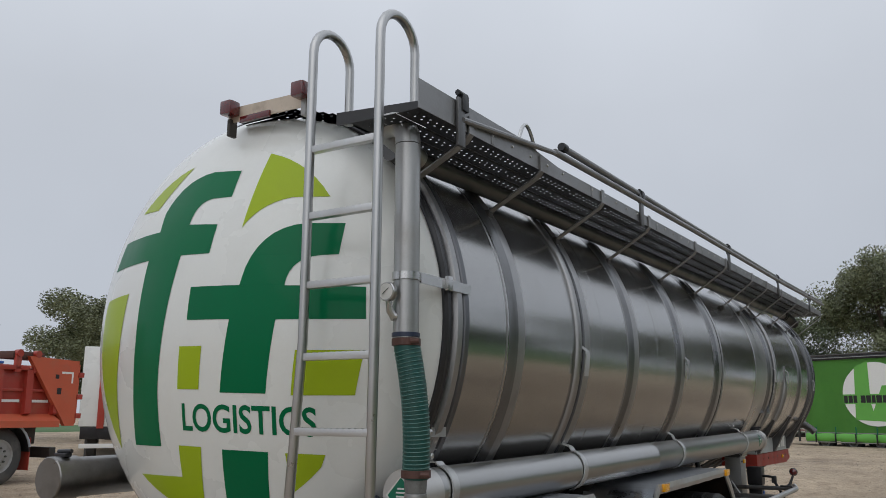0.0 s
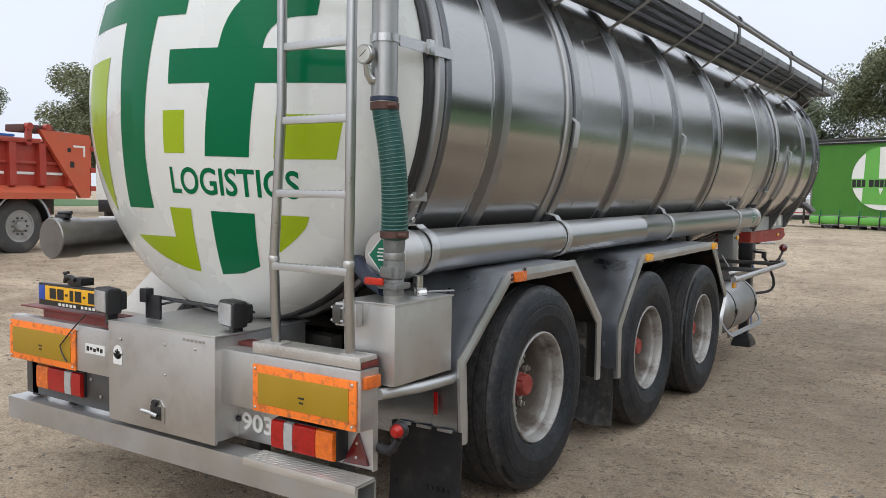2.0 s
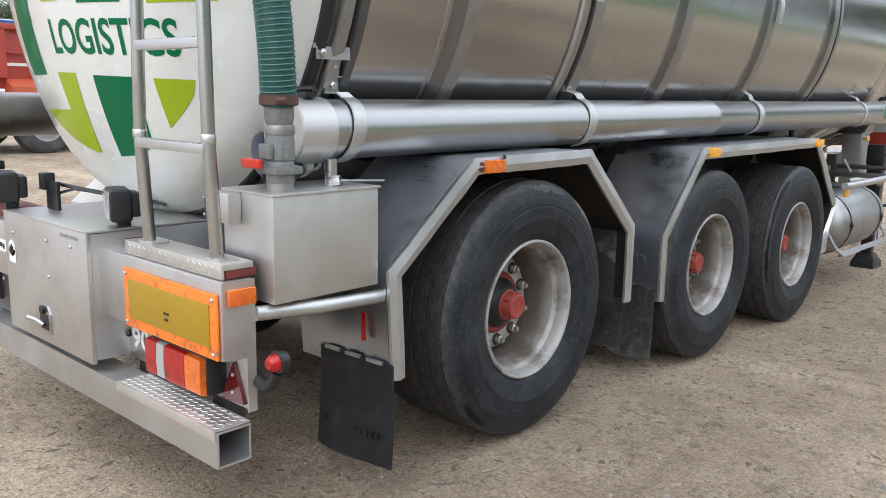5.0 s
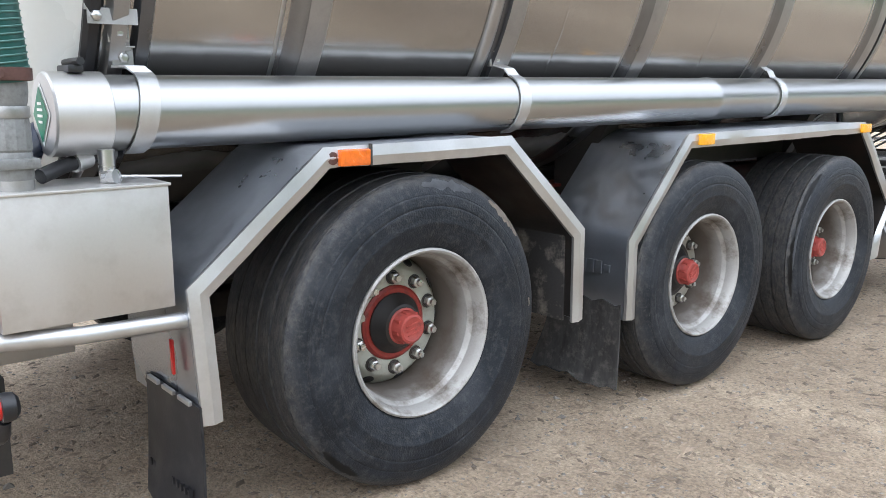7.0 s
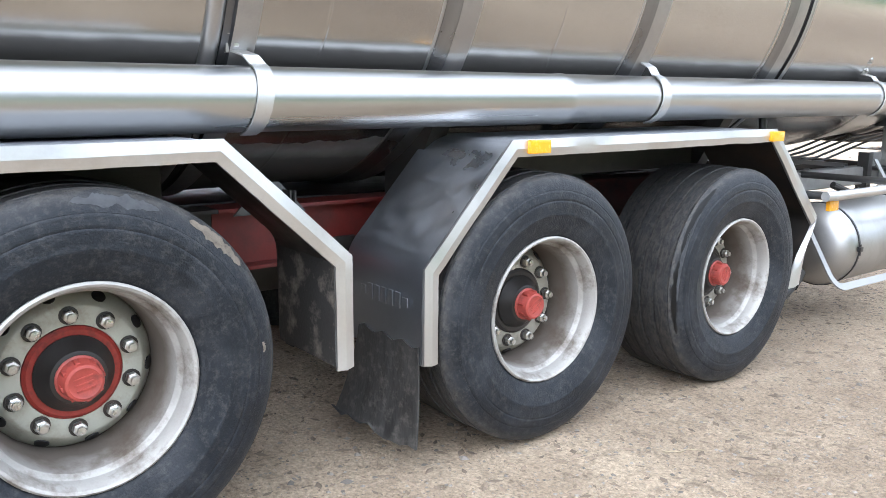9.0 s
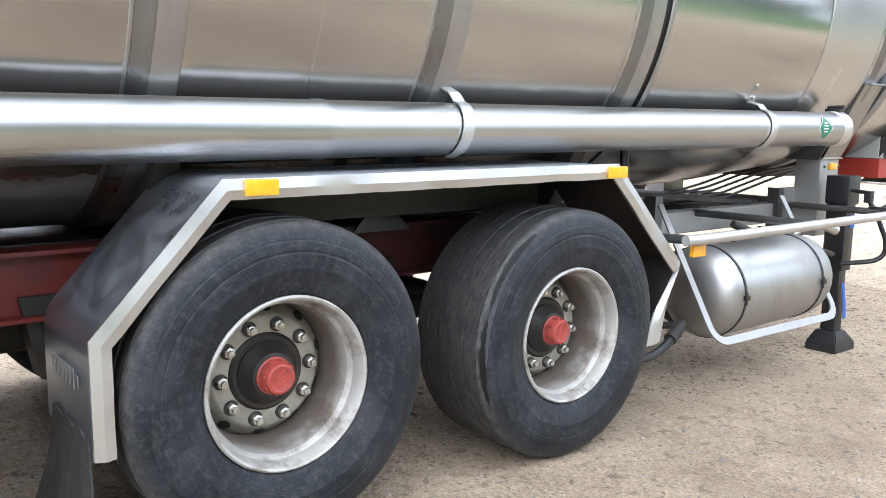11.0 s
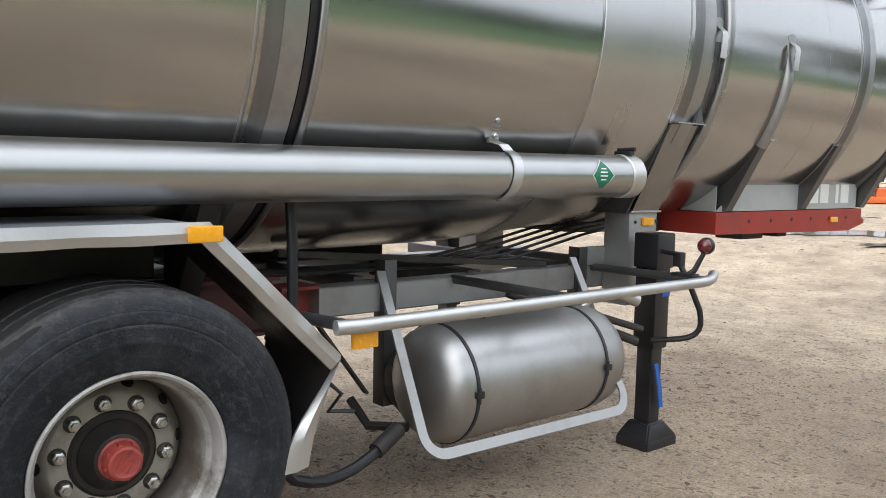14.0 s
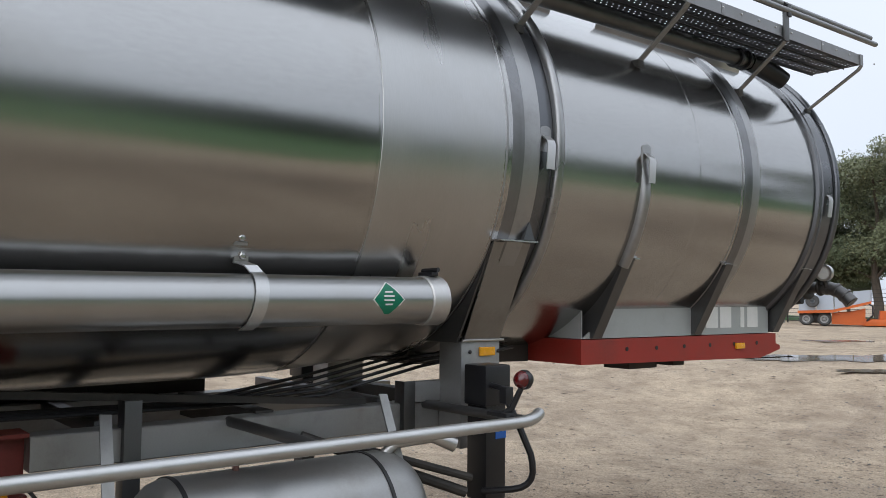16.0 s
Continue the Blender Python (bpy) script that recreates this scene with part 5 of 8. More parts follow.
for x, z in ((-0.64, 0.60), (-0.56, 0.52), (-0.46, 0.61), (-0.43, 0.53)):
    bolt(x, -0.001, z, 0.010, GALV, BEAM)
bm = prism([(-0.028, 0.640), (0.055, 0.635), (0.055, 0.455), (0.088, 0.455), (0.088, 0.883), (-0.026, 0.883)], "X", 1.1615, 1.166)
part("end_plate", bm, DULL_STEEL, BEAM)
part("dark_bracket", box(-1.19, -1.13, 0.0, 0.06, 0.44, 0.65, 0.004), BLACK, BEAM)


def warning_board(x0, x1, y, z0, z1):
    b = part("warning_board", box(x0, x1, y - 0.010, y, z0, z1, 0.004), BOARD_ORANGE, BEAM, "orange bordered ochre reflector board, edges chipped")
    m = 0.036
    part("reflector_field", box(x0 + m, x1 - m, y - 0.014, y - 0.008, z0 + m, z1 - m, 0.001), BOARD_YELLOW, b, "ochre retroreflective field")
    for x in (x0 + 0.018, x1 - 0.018):
        for z in (z0 + 0.018, z1 - 0.018):
            bolt(x, y - 0.010, z, 0.007, DULL_STEEL, b)
    bars = bmesh.new()
    for k, w in enumerate((0.032, 0.022)):
        box((x0 + x1) / 2 - w / 2, (x0 + x1) / 2 + w / 2, y - 0.0155, y - 0.0135, (z0 + z1) / 2 - 0.012 - 0.02 * k, (z0 + z1) / 2 - 0.004 - 0.02 * k, 0, bars)
    part("approval_mark", bars, INK, b)


warning_board(0.578, 1.153, -0.032, 0.640, 0.846)
warning_board(-1.298, -0.69, -0.052, 0.648, 0.862)


def tail_lamp(x0, x1, y, z0, z1, s):
    base = part("tail_lamp", box(x0 - 0.006, x1 + 0.006, y, y + 0.075, z0 - 0.005, z1 + 0.005, 0.010), BLACK, BEAM, "rectangular tail lamp in red, white and amber")
    w = x1 - x0
    cuts = [(0.0, 0.205, RED_LAMP, "red_lens"), (0.21, 0.355, CLEAR_LENS, "reversing_lens"), (0.36, 0.725, RED_LAMP, "brake_lens"), (0.73, 1.0, ORANGE_SIDE, "indicator_lens")]
    for a, b, m, name in cuts:
        a, b = (a, b) if s > 0 else (1 - b, 1 - a)
        wave = [(y - 0.019 - 0.0012 * (k % 2) - 0.003 * math.sin(math.pi * k / 22), z0 + 0.004 + (z1 - z0 - 0.008) * k / 22) for k in range(23)]
        lens = prism([(y + 0.005, z0)] + [(y - 0.010, z0)] + wave + [(y - 0.010, z1), (y + 0.005, z1)], "X", x0 + w * a, x0 + w * b - 0.002)
        part(name, lens, m, base)


tail_lamp(0.672, 1.02, -0.002, 0.487, 0.610, 1)
tail_lamp(-1.092, -0.69, -0.012, 0.500, 0.625, -1)
tri = part("triangle_reflector", prism([(1.010, 0.468), (1.140, 0.473), (1.085, 0.602)], "Y", 0.055, 0.070), DEEP_RED_LAMP, BEAM, "dark red triangular reflector")
for x, z in ((1.08, 0.50), (1.083, 0.56)):
    bolt(x, 0.055, z, 0.006, DULL_STEEL, tri)
part("beam_end_lamp", box(1.166, 1.185, -0.014, 0.082, 0.808, 0.860, 0.005), ORANGE_SIDE, BEAM, "orange end marker lamp")
bm = lettering("903", 0.112, 0.003)
xs = [v.co.x for v in bm.verts]
for v in bm.verts:
    v.co = Vector((0.398 + (v.co.x - min(xs)) * 0.193 / (max(xs) - min(xs)), 0.0675, 0.503 + v.co.y * 0.98))
part("number_sticker", bm, WHITE_PRINT, BEAM, "white numerals reading 903")
bolt(0.376, 0.070, 0.545, 0.014, BLACK, BEAM)
part("small_sticker", box(-0.612, -0.452, -0.053, -0.050, 0.752, 0.802), WHITE_PRINT, BEAM, "worn white sticker")
bars = bmesh.new()
for k in range(5):
    box(-0.60 + k * 0.028, -0.58 + k * 0.028, -0.0545, -0.0525, 0.765 + 0.006 * (k % 2), 0.79 - 0.004 * (k % 3), 0, bars)
part("sticker_marks", bars, INK, BEAM)

# locker in the middle of the frame
LOCKER = part("tool_locker", box(-0.372, 0.372, -0.058, 0.52, 0.462, 0.935, 0.006), DULL_STEEL, T, "stainless locker with a recessed latch")
part("locker_door", box(-0.384, 0.380, -0.078, -0.060, 0.452, 0.945, 0.005), DULL_STEEL, LOCKER, "flat steel door")
part("locker_lid", box(-0.386, 0.384, -0.079, 0.54, 0.938, 0.947, 0.003), DULL_STEEL, LOCKER)
bm = prism([(-0.078, 0.495), (0.038, 0.495), (0.038, 0.575), (0.012, 0.605), (-0.052, 0.605), (-0.078, 0.575)], "Y", -0.083, -0.078)
latch = part("latch_plate", bm, STEEL, LOCKER, "bright recessed latch plate")
part("latch_cup", box(-0.058, 0.02, -0.0845, -0.0825, 0.508, 0.572, 0.001), GREASE, latch)
part("latch_handle", tube([(-0.075, -0.125, 0.555), (-0.045, -0.105, 0.545), (0.0, -0.092, 0.530)], [0.010, 0.009, 0.011], 10), TUBE_STEEL, latch)
part("key_cylinder", lathe([(0.017, 0.0), (0.017, -0.012), (0.001, -0.013)], 16, "Y", (-0.022, -0.083, 0.588)), GREASE, latch)
bm = lathe([(0.001, 0.0), (0.034, 0.0), (0.034, -0.002), (0.001, -0.002)], 28, "Y", (-0.308, -0.079, 0.795))
box(-0.342, -0.274, -0.081, -0.079, 0.735, 0.79, 0, bm)
st = part("round_sticker", bm, WHITE_PRINT, LOCKER, "white round-topped sticker")
bars = bmesh.new()
for k in range(3):
    merge(bars, box(-0.004, 0.004, -0.001, 0.001, -0.020, 0.020), Matrix.Translation((-0.308, -0.0825, 0.79)) @ pose(0, 0, 0, 0, 60 * k, 0))
part("sticker_marks", bars, INK, st)
for x, z in ((-0.285, 0.862), (0.045, 0.872), (0.255, 0.875), (0.045, 0.73)):
    bolt(x, -0.079, z, 0.007, DULL_STEEL, LOCKER)
bm = bmesh.new()
for k in range(6):
    box(0.17 + 0.026 * k, 0.185 + 0.026 * k, -0.0805, -0.0785, 0.905, 0.918, 0, bm)
part("stamped_marks", bm, STEEL, LOCKER)

# plate holder with its shelf
SHELF = part("plate_shelf", box(-1.24, -0.42, -0.03, 0.10, 0.936, 0.944, 0.002), CHASSIS_RED, T, "oxide red shelf carrying the plate")
part("shelf_upright", box(-1.07, -0.43, 0.0, 0.012, 0.885, 0.936, 0.002), CHASSIS_RED, SHELF)
holder = part("plate_holder", box(-1.055, -0.45, -0.034, 0.0, 0.962, 1.082, 0.006), BLACK, SHELF, "black plate holder")
part("plate_field", box(-0.985, -0.462, -0.040, -0.032, 0.993, 1.070, 0.002), PLATE_YELLOW, holder, "yellow plate with black bars")
part("plate_band", box(-1.045, -0.987, -0.040, -0.032, 0.993, 1.070, 0.002), PLATE_BLUE, holder)
for k, (x, w) in enumerate(((-0.94, 0.055), (-0.87, 0.055), (-0.80, 0.02), (-0.76, 0.03), (-0.715, 0.055), (-0.645, 0.02), (-0.60, 0.06))):
    h = 0.006 if w == 0.02 else 0.028
    part("plate_bar", box(x, x + w, -0.042, -0.039, 1.031 - h, 1.031 + h), INK, holder)
for k in range(11):
    if k != 5:
        part("holder_mark", box(-0.87 + 0.033 * k, -0.85 + 0.033 * k, -0.036, -0.033, 0.969, 0.983), WHITE_PRINT, holder)
bm = box(-0.80, -0.68, -0.03, 0.05, 1.085, 1.125, 0.006)
tube([(-0.83, -0.02, 1.10), (-0.80, -0.035, 1.125), (-0.76, -0.03, 1.13), (-0.72, -0.035, 1.115)], 0.012, 8, bm=bm)
tube([(-0.83, -0.01, 1.12), (-0.84, -0.02, 1.145), (-0.80, -0.02, 1.15)], 0.008, 8, bm=bm)
part("plate_lamp", bm, BLACK, holder, "small black plate lamp")
part("loose_cable", tube(arc((-0.62, -0.04, 0.95), (-0.66, -0.09, 0.88), (-0.80, -0.075, 0.77), 8) + arc((-0.80, -0.075, 0.77), (-0.79, -0.075, 0.73), (-0.74, -0.075, 0.69), 4)[1:], 0.0035, 6), BLACK, SHELF)


def work_lamp(x, y, z, s, turn, mount):
    m = Matrix.Translation((x, y, z)) @ pose(0, 0, 0, 0, 0, turn)
    bm = box(-s, s, -0.03, 0.05, -s * 0.8, s * 0.8, 0.018, None, 3)
    merge(bm, box(-s * 0.75, s * 0.75, 0.04, 0.085, -s * 0.6, s * 0.6, 0.015))
    bmesh.ops.transform(bm, matrix=m, verts=bm.verts)
    lamp = part("work_lamp", bm, BLACK, mount, "black square work lamp with clear lens")
    bm = box(-s * 0.86, s * 0.86, -0.035, -0.026, -s * 0.66, s * 0.66, 0.006)
    bmesh.ops.transform(bm, matrix=m, verts=bm.verts)
    part("lens", bm, CLEAR_LENS, lamp)
    bm = box(-0.02, 0.02, 0.0, 0.05, -s * 0.8 - 0.06, -s * 0.6, 0.005)
    bmesh.ops.transform(bm, matrix=m, verts=bm.verts)
    part("lamp_foot", bm, BLACK, lamp)
    return lamp


work_lamp(-0.445, -0.045, 1.035, 0.080, -14, SHELF)
CROSS = part("red_cross_member", box(0.16, 0.60, 0.07, 0.15, 0.845, 0.905, 0.004), CHASSIS_RED, T, "oxide red cross member")
work_lamp(0.335, 0.06, 1.030, 0.076, -18, CROSS)
bm = box(-0.28, -0.17, 0.06, 0.075, 0.95, 1.07, 0.004)
box(-0.30, -0.25, 0.04, 0.09, 1.03, 1.10, 0.006, bm)
br = part("cable_bracket", bm, BLACK, LOCKER)
part("cable", tube([(-0.27, 0.08, 1.06), (-0.05, 0.12, 1.045), (0.15, 0.30, 1.0), (0.22, 0.50, 0.98)], 0.009, 8), BLACK, LOCKER)
part("cable", tube([(-0.20, 0.08, 1.02), (-0.10, 0.10, 1.045), (0.05, 0.16, 1.035), (0.20, 0.34, 0.99)], 0.006, 8), BLACK, LOCKER)

# fitting box at the corner, with its small latch box
SIDE_BOX = part("fitting_box", box(0.955, 1.222, 0.12, 0.553, 0.800, 1.138, 0.005), DULL_STEEL, T, "stainless fitting box below the hose")
part("box_lid", box(0.95, 1.228, 0.115, 0.558, 1.134, 1.142, 0.002), DULL_STEEL, SIDE_BOX)
part("latch_box", box(0.945, 1.058, 0.072, 0.12, 1.036, 1.134, 0.006), DULL_STEEL, SIDE_BOX, "small steel latch box")
latch_lid = part("latch_cover", box(0.940, 0.985, 0.060, 0.074, 1.046, 1.124, 0.004), UNDER_STEEL, SIDE_BOX, "dark hinged latch plate")
for z in (1.058, 1.112):
    part("hinge_pin", tube([(0.932, 0.066, z), (1.0, 0.066, z)], 0.006, 8), STEEL, latch_lid)
part("guard_bar", tube([(1.172, 0.084, 0.772), (1.215, 0.30, 0.764), (1.205, 0.62, 0.750)], 0.024, 14), FENDER_ALU, T, "grey round guard bar")

# rubber-armed marker lamp and hanging flaps
bm = tube([(1.10, 0.10, 0.60), (1.13, 0.10, 0.568), (1.17, 0.096, 0.548), (1.215, 0.092, 0.545), (1.245, 0.092, 0.562), (1.262, 0.096, 0.60)], [0.018, 0.020, 0.022, 0.022, 0.020, 0.016], 12)
arm = part("marker_arm", bm, BLACK, T, "black rubber marker arm with red lamp")
part("arm_lamp", lathe([(0.001, -0.030), (0.016, -0.028), (0.026, -0.018), (0.030, 0.0), (0.030, 0.012), (0.001, 0.014)], 20, "Y", (1.265, 0.088, 0.635)), RED_LAMP, arm, "red domed lamp")
part("lamp_shell", lathe([(0.031, 0.000), (0.036, 0.002), (0.037, 0.014), (0.034, 0.032), (0.022, 0.042), (0.001, 0.044)], 20, "Y", (1.265, 0.088, 0.635)), BLACK, arm)


def mud_flap(y, x0, x1, z0, z1, parent, tear=0.0, bars_n=0, flare=0.0, mat=None):
    bm = bmesh.new()
    n, m = 12, 10
    grid = []
    for j in range(m + 1):
        row = []
        for i in range(n + 1):
            u, v = i / n, j / m
            x = x0 + (x1 - x0) * u - flare * v * (1 - u)
            z = z1 + (z0 - z1) * v
            bow = 0.016 * math.sin(u * 4.5) * v + 0.02 * v * v + flare * 0.5 * v * v * (1 - u)
            if tear and j == m:
                z += tear * noise.noise((x * 23, y, 0)) + tear * 0.3 + 0.4 * flare * (1 - u)
            if tear and j == 0:
                z += 0.010 * math.sin(u * 19) + 0.008
            row.append((x, y - bow, z))
        grid.append(row)
    fr = [[bm.verts.new(p) for p in row] for row in grid]
    bk = [[bm.verts.new((p[0], p[1] + 0.008, p[2])) for p in row] for row in grid]
    for j in range(m):
        for i in range(n):
            bm.faces.new((fr[j][i], fr[j][i + 1], fr[j + 1][i + 1], fr[j + 1][i]))
            bm.faces.new((bk[j][i], bk[j + 1][i], bk[j + 1][i + 1], bk[j][i + 1]))
    rim = [(j, 0) for j in range(m + 1)] + [(m, i) for i in range(1, n + 1)] + [(j, n) for j in range(m - 1, -1, -1)] + [(0, i) for i in range(n - 1, 0, -1)]
    for a, b in zip(rim, rim[1:] + rim[:1]):
        bm.faces.new((fr[a[0]][a[1]], fr[b[0]][b[1]], bk[b[0]][b[1]], bk[a[0]][a[1]]))
    flap = part("mud_flap", bm, mat or FLAP, parent, "black rubber mud flap, dirty and scuffed")
    if bars_n:
        for k in range(bars_n):
            if k != 5:
                x = x0 + (x1 - x0) * (0.10 + 0.8 * k / bars_n)
                part("embossed_bar", box(x, x + 0.012, y - 0.020, y - 0.008, z0 + 0.10, z0 + 0.122), FLAP, flap)
    return flap


mud_flap(0.585, 0.87, 1.262, 0.115, 0.505, G1, 0.0, 11)
bm = bmesh.new()
for k in range(3):
    box(0.905 + 0.115 * k, 0.985 + 0.115 * k, 0.574, 0.586, 0.498, 0.512, 0.002, bm)
part("flap_strip", bm, FENDER_ALU, G1)
part("red_reflector", box(1.12, 1.14, 0.566, 0.574, 0.575, 0.68, 0.002), RED_LAMP, G1, "narrow red reflector strip")
mud_flap(2.540, 0.84, 1.225, 0.06, 0.455, G2, 0.035, 0, 0.10, STREAKED)
for k in range(7):
    part("embossed_bar", box(0.86 + 0.045 * k, 0.892 + 0.045 * k, 2.538, 2.5415, 0.598 if k in (0, 6) else 0.585, 0.632 if k in (0, 6) else 0.645, 0.001), FENDER_DARK, G2)
part("dirty_apron", box(0.76, 1.16, 2.236, 2.248, 0.435, 0.80, 0.004), MUD_CAKED, G1, "mud-caked black apron")
for yy in (2.28, 2.30):
    part("guard_stay", box(0.72, 0.78, yy, yy + 0.008, 0.40, 1.0, 0.002), UNDER, G1)

# ---- walkway along the tank top ----
WX0, WX1 = 0.945, 1.300


def walk_z(y):
    return 2.872 + 0.0225 * y


def tread_plank(x0, x1, y0, y1):
    """A folded tread plank: a thin sheet with a zigzag double row of round holes punched right through, in groups."""
    bm = bmesh.new()
    pitch, r, cw = 0.050, 0.0052, 0.028
    n = int((y1 - y0) / pitch)
    step = (y1 - y0) / n
    xc = (x0 + x1) / 2

    def quad(xa, xb, ya, yb):
        bm.faces.new([bm.verts.new((x, y, walk_z(y))) for x, y in ((xa, ya), (xb, ya), (xb, yb), (xa, yb))])
    quad(x0, xc - cw, y0, y1)
    quad(xc + cw, x1, y0, y1)
    for i, xa in enumerate((xc - cw, xc)):
        xb = xa + cw
        off = step / 2 * i
        if off:
            quad(xa, xb, y0, y0 + off)
            quad(xa, xb, y1 - step + off, y1)
        for j in range(n - (1 if off else 0)):
            ya, yb = y0 + off + step * j, y0 + off + step * (j + 1)
            cx, cy = (xa + xb) / 2, (ya + yb) / 2
            if j % 11 == 10:
                quad(xa, xb, ya, yb)
                continue
            out = [(xa, ya), (cx, ya), (xb, ya), (xb, cy), (xb, yb), (cx, yb), (xa, yb), (xa, cy)]
            o = [bm.verts.new((x, y, walk_z(y))) for x, y in out]
            q = [bm.verts.new((cx + r * math.cos(a), cy + r * math.sin(a), walk_z(cy))) for a in (radians(225 + 45 * k) for k in range(8))]
            for k in range(8):
                bm.faces.new((o[k], o[(k + 1) % 8], q[(k + 1) % 8], q[k]))
    bmesh.ops.solidify(bm, geom=bm.faces[:], thickness=0.002)
    return bm


WALK = part("walkway", prism([(-0.02, walk_z(-0.02)), (10.96, walk_z(10.96)), (10.96, walk_z(10.96) + 0.075), (1.35, walk_z(1.35) + 0.068), (0.85, walk_z(0.85) + 0.115), (-0.02, walk_z(-0.02) + 0.125)], "X", WX1 - 0.004, WX1), WALK_GREY, T, "galvanised walkway with perforated treads above the tank")
plank_w = (WX1 - WX0 - 0.012) / 3
for k in range(3):
    a = WX0 + k * (plank_w + 0.004)
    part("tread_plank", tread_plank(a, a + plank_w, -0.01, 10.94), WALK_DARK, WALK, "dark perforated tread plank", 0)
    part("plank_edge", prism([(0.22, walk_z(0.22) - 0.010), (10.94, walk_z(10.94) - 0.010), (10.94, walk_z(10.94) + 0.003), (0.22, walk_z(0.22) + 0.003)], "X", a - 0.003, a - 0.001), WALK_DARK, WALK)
for k in range(9):
    y = 0.6 + 1.22 * k
    part("plate_joint", box(WX1 - 0.002, WX1 + 0.003, y - 0.015, y + 0.015, walk_z(y) + 0.004, walk_z(y) + 0.066, 0.001), WALK_GREY, WALK)
    for j in range(5):
        bolt(WX1, y + 0.2 * j, walk_z(y + 0.2 * j) + 0.045, 0.007, DULL_STEEL, WALK, "X", 1)
for y in (0.39, 1.12, 1.98, 2.86, 4.03, 5.05, 6.15, 6.9, 7.78, 8.78, 9.87, 10.94):
    foot = on_tank(min(y, 10.8), 32.5, 0.012)
    z = walk_z(y)
    b = part("bracket", strip([(foot.x, min(y, 10.8) + 0.0, foot.z), (WX1 - 0.02, y, z - 0.035), (WX1 + 0.006, y, z - 0.005), (WX1 + 0.006, y, z + 0.075)], (0, 0.042, 0), 0.008), WALK_GREY, WALK, "flat steel bracket")
    bm = box(foot.x - 0.03, foot.x + 0.025, foot.y - 0.026, foot.y + 0.026, foot.z - 0.028, foot.z + 0.018, 0.004)
    part("bracket_foot", bm, UNDER, b)
for y in (0.29, 2.68, 5.15, 7.55, 9.85):
    z = walk_z(y) - 0.06 * (y < 1)
    part("rail_post", box(WX1 + 0.004, WX1 + 0.020, y - 0.03, y + 0.03, z - 0.03, z + 0.19, 0.004), UNDER_STEEL, WALK)
    part("post_head", merge(box(WX1 - 0.012, WX1 + 0.028, y + 0.0, y + 0.05, z + 0.135, z + 0.21, 0.006), tube([(WX1 + 0.008, y - 0.02, z + 0.215), (WX1 + 0.008, y + 0.055, z + 0.215)], 0.013, 8)), BLACK, WALK)
bm = tube([(WX1 - 0.005, 1.43, walk_z(1.43) + 0.203), (WX1 - 0.005, 4, walk_z(4) + 0.20), (WX1 - 0.005, 8, walk_z(8) + 0.20), (WX1 - 0.005, 11.12, walk_z(11.1) + 0.235)], 0.019, 12)
part("handrail", bm, WALK_GREY, WALK, "folded down handrail tube")
part("folded_stay", tube([(WX1 + 0.015, 0.30, 2.915), (WX1 + 0.015, 0.8, 2.975), (WX1 + 0.015, 1.27, 3.03)], 0.014, 10), WALK_GREY, WALK, "folded stay tube of the handrail")
bm = tube([(WX1 + 0.015, 1.27, walk_z(1.27) + 0.135), (WX1 + 0.015, 4, walk_z(4) + 0.158), (WX1 + 0.015, 8, walk_z(8) + 0.158), (WX1 + 0.015, 11.16, walk_z(11.1) + 0.19)], 0.019, 12)
part("handrail", bm, WALK_GREY, WALK, "folded down handrail tube")
bm = tube(arc((WX1 - 0.05, 0.97, walk_z(1) + 0.13), (WX1 - 0.05, 1.05, walk_z(1) + 0.35), (WX1 - 0.05, 1.16, walk_z(1) + 0.13), 10), 0.010, 10)
part("lifting_hoop", bm, STEEL, WALK)
bm = lathe([(0.001, 1.40), (0.022, 1.40), (0.026, 1.41), (0.026, 1.45), (0.022, 1.46), (0.001, 1.46)], 16, "Y", (WX1 - 0.005, 0, walk_z(1.43) + 0.203))
part("rail_stop", bm, BLACK, WALK)
# pipe that runs below the walkway
bm = tube([(0.903, 0.34, 2.86), (0.925, 0.9, 2.87), (0.93, 4, 2.925), (0.945, 10.02, 3.045)], 0.052, 20)
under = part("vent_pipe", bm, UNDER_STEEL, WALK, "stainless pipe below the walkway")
for y in (9.86, 9.96):
    part("pipe_clip", lathe([(0.058, -0.014), (0.070, -0.012), (0.070, 0.012), (0.058, 0.014)], 20, "Y", (0.945, y, 3.043)), BLACK, under)
bm = tube([(0.945, 10.02, 3.045), (0.95, 10.12, 3.04), (0.98, 10.28, 3.0), (1.02, 10.36, 2.95)], [0.06, 0.068, 0.068, 0.062], 16)
part("pipe_cap", bm, BLACK, under)
bm = tube([on_tank(10.62 + 0.02 * math.sin(a), 20 + 8 * k, 0.035) for k, a in enumerate((0, 1, 2, 1, 0, 0))], 0.02, 10)
part("overflow_tube", tube([on_tank(7.905, 75 - 5.2 * k, 0.016) for k in range(27)], 0.030, 14), BAND_STEEL, TANK, "thin bent drain tube round the tank")
part("overflow_tube", tube([on_tank(10.88, 68 - 5.2 * k, 0.016) for k in range(25)], 0.026, 12), DARK_STEEL, TANK, "dark drain tube round the tank end")
# spill rails on the barrel shoulder, half hidden by the walkway
for sx in (1,):
    bm = bmesh.new()
    for k in range(5):
        y0, y1 = 0.66 + 2.0 * k, 0.66 + 2.0 * k + 1.6
        strip([on_tank(y, 50, 0.02) for y in (y0, (y0 + y1) / 2, y1)], (0.02, 0, 0.05), 0.006, bm)
    part("spill_rail", bm, STEEL, TANK)

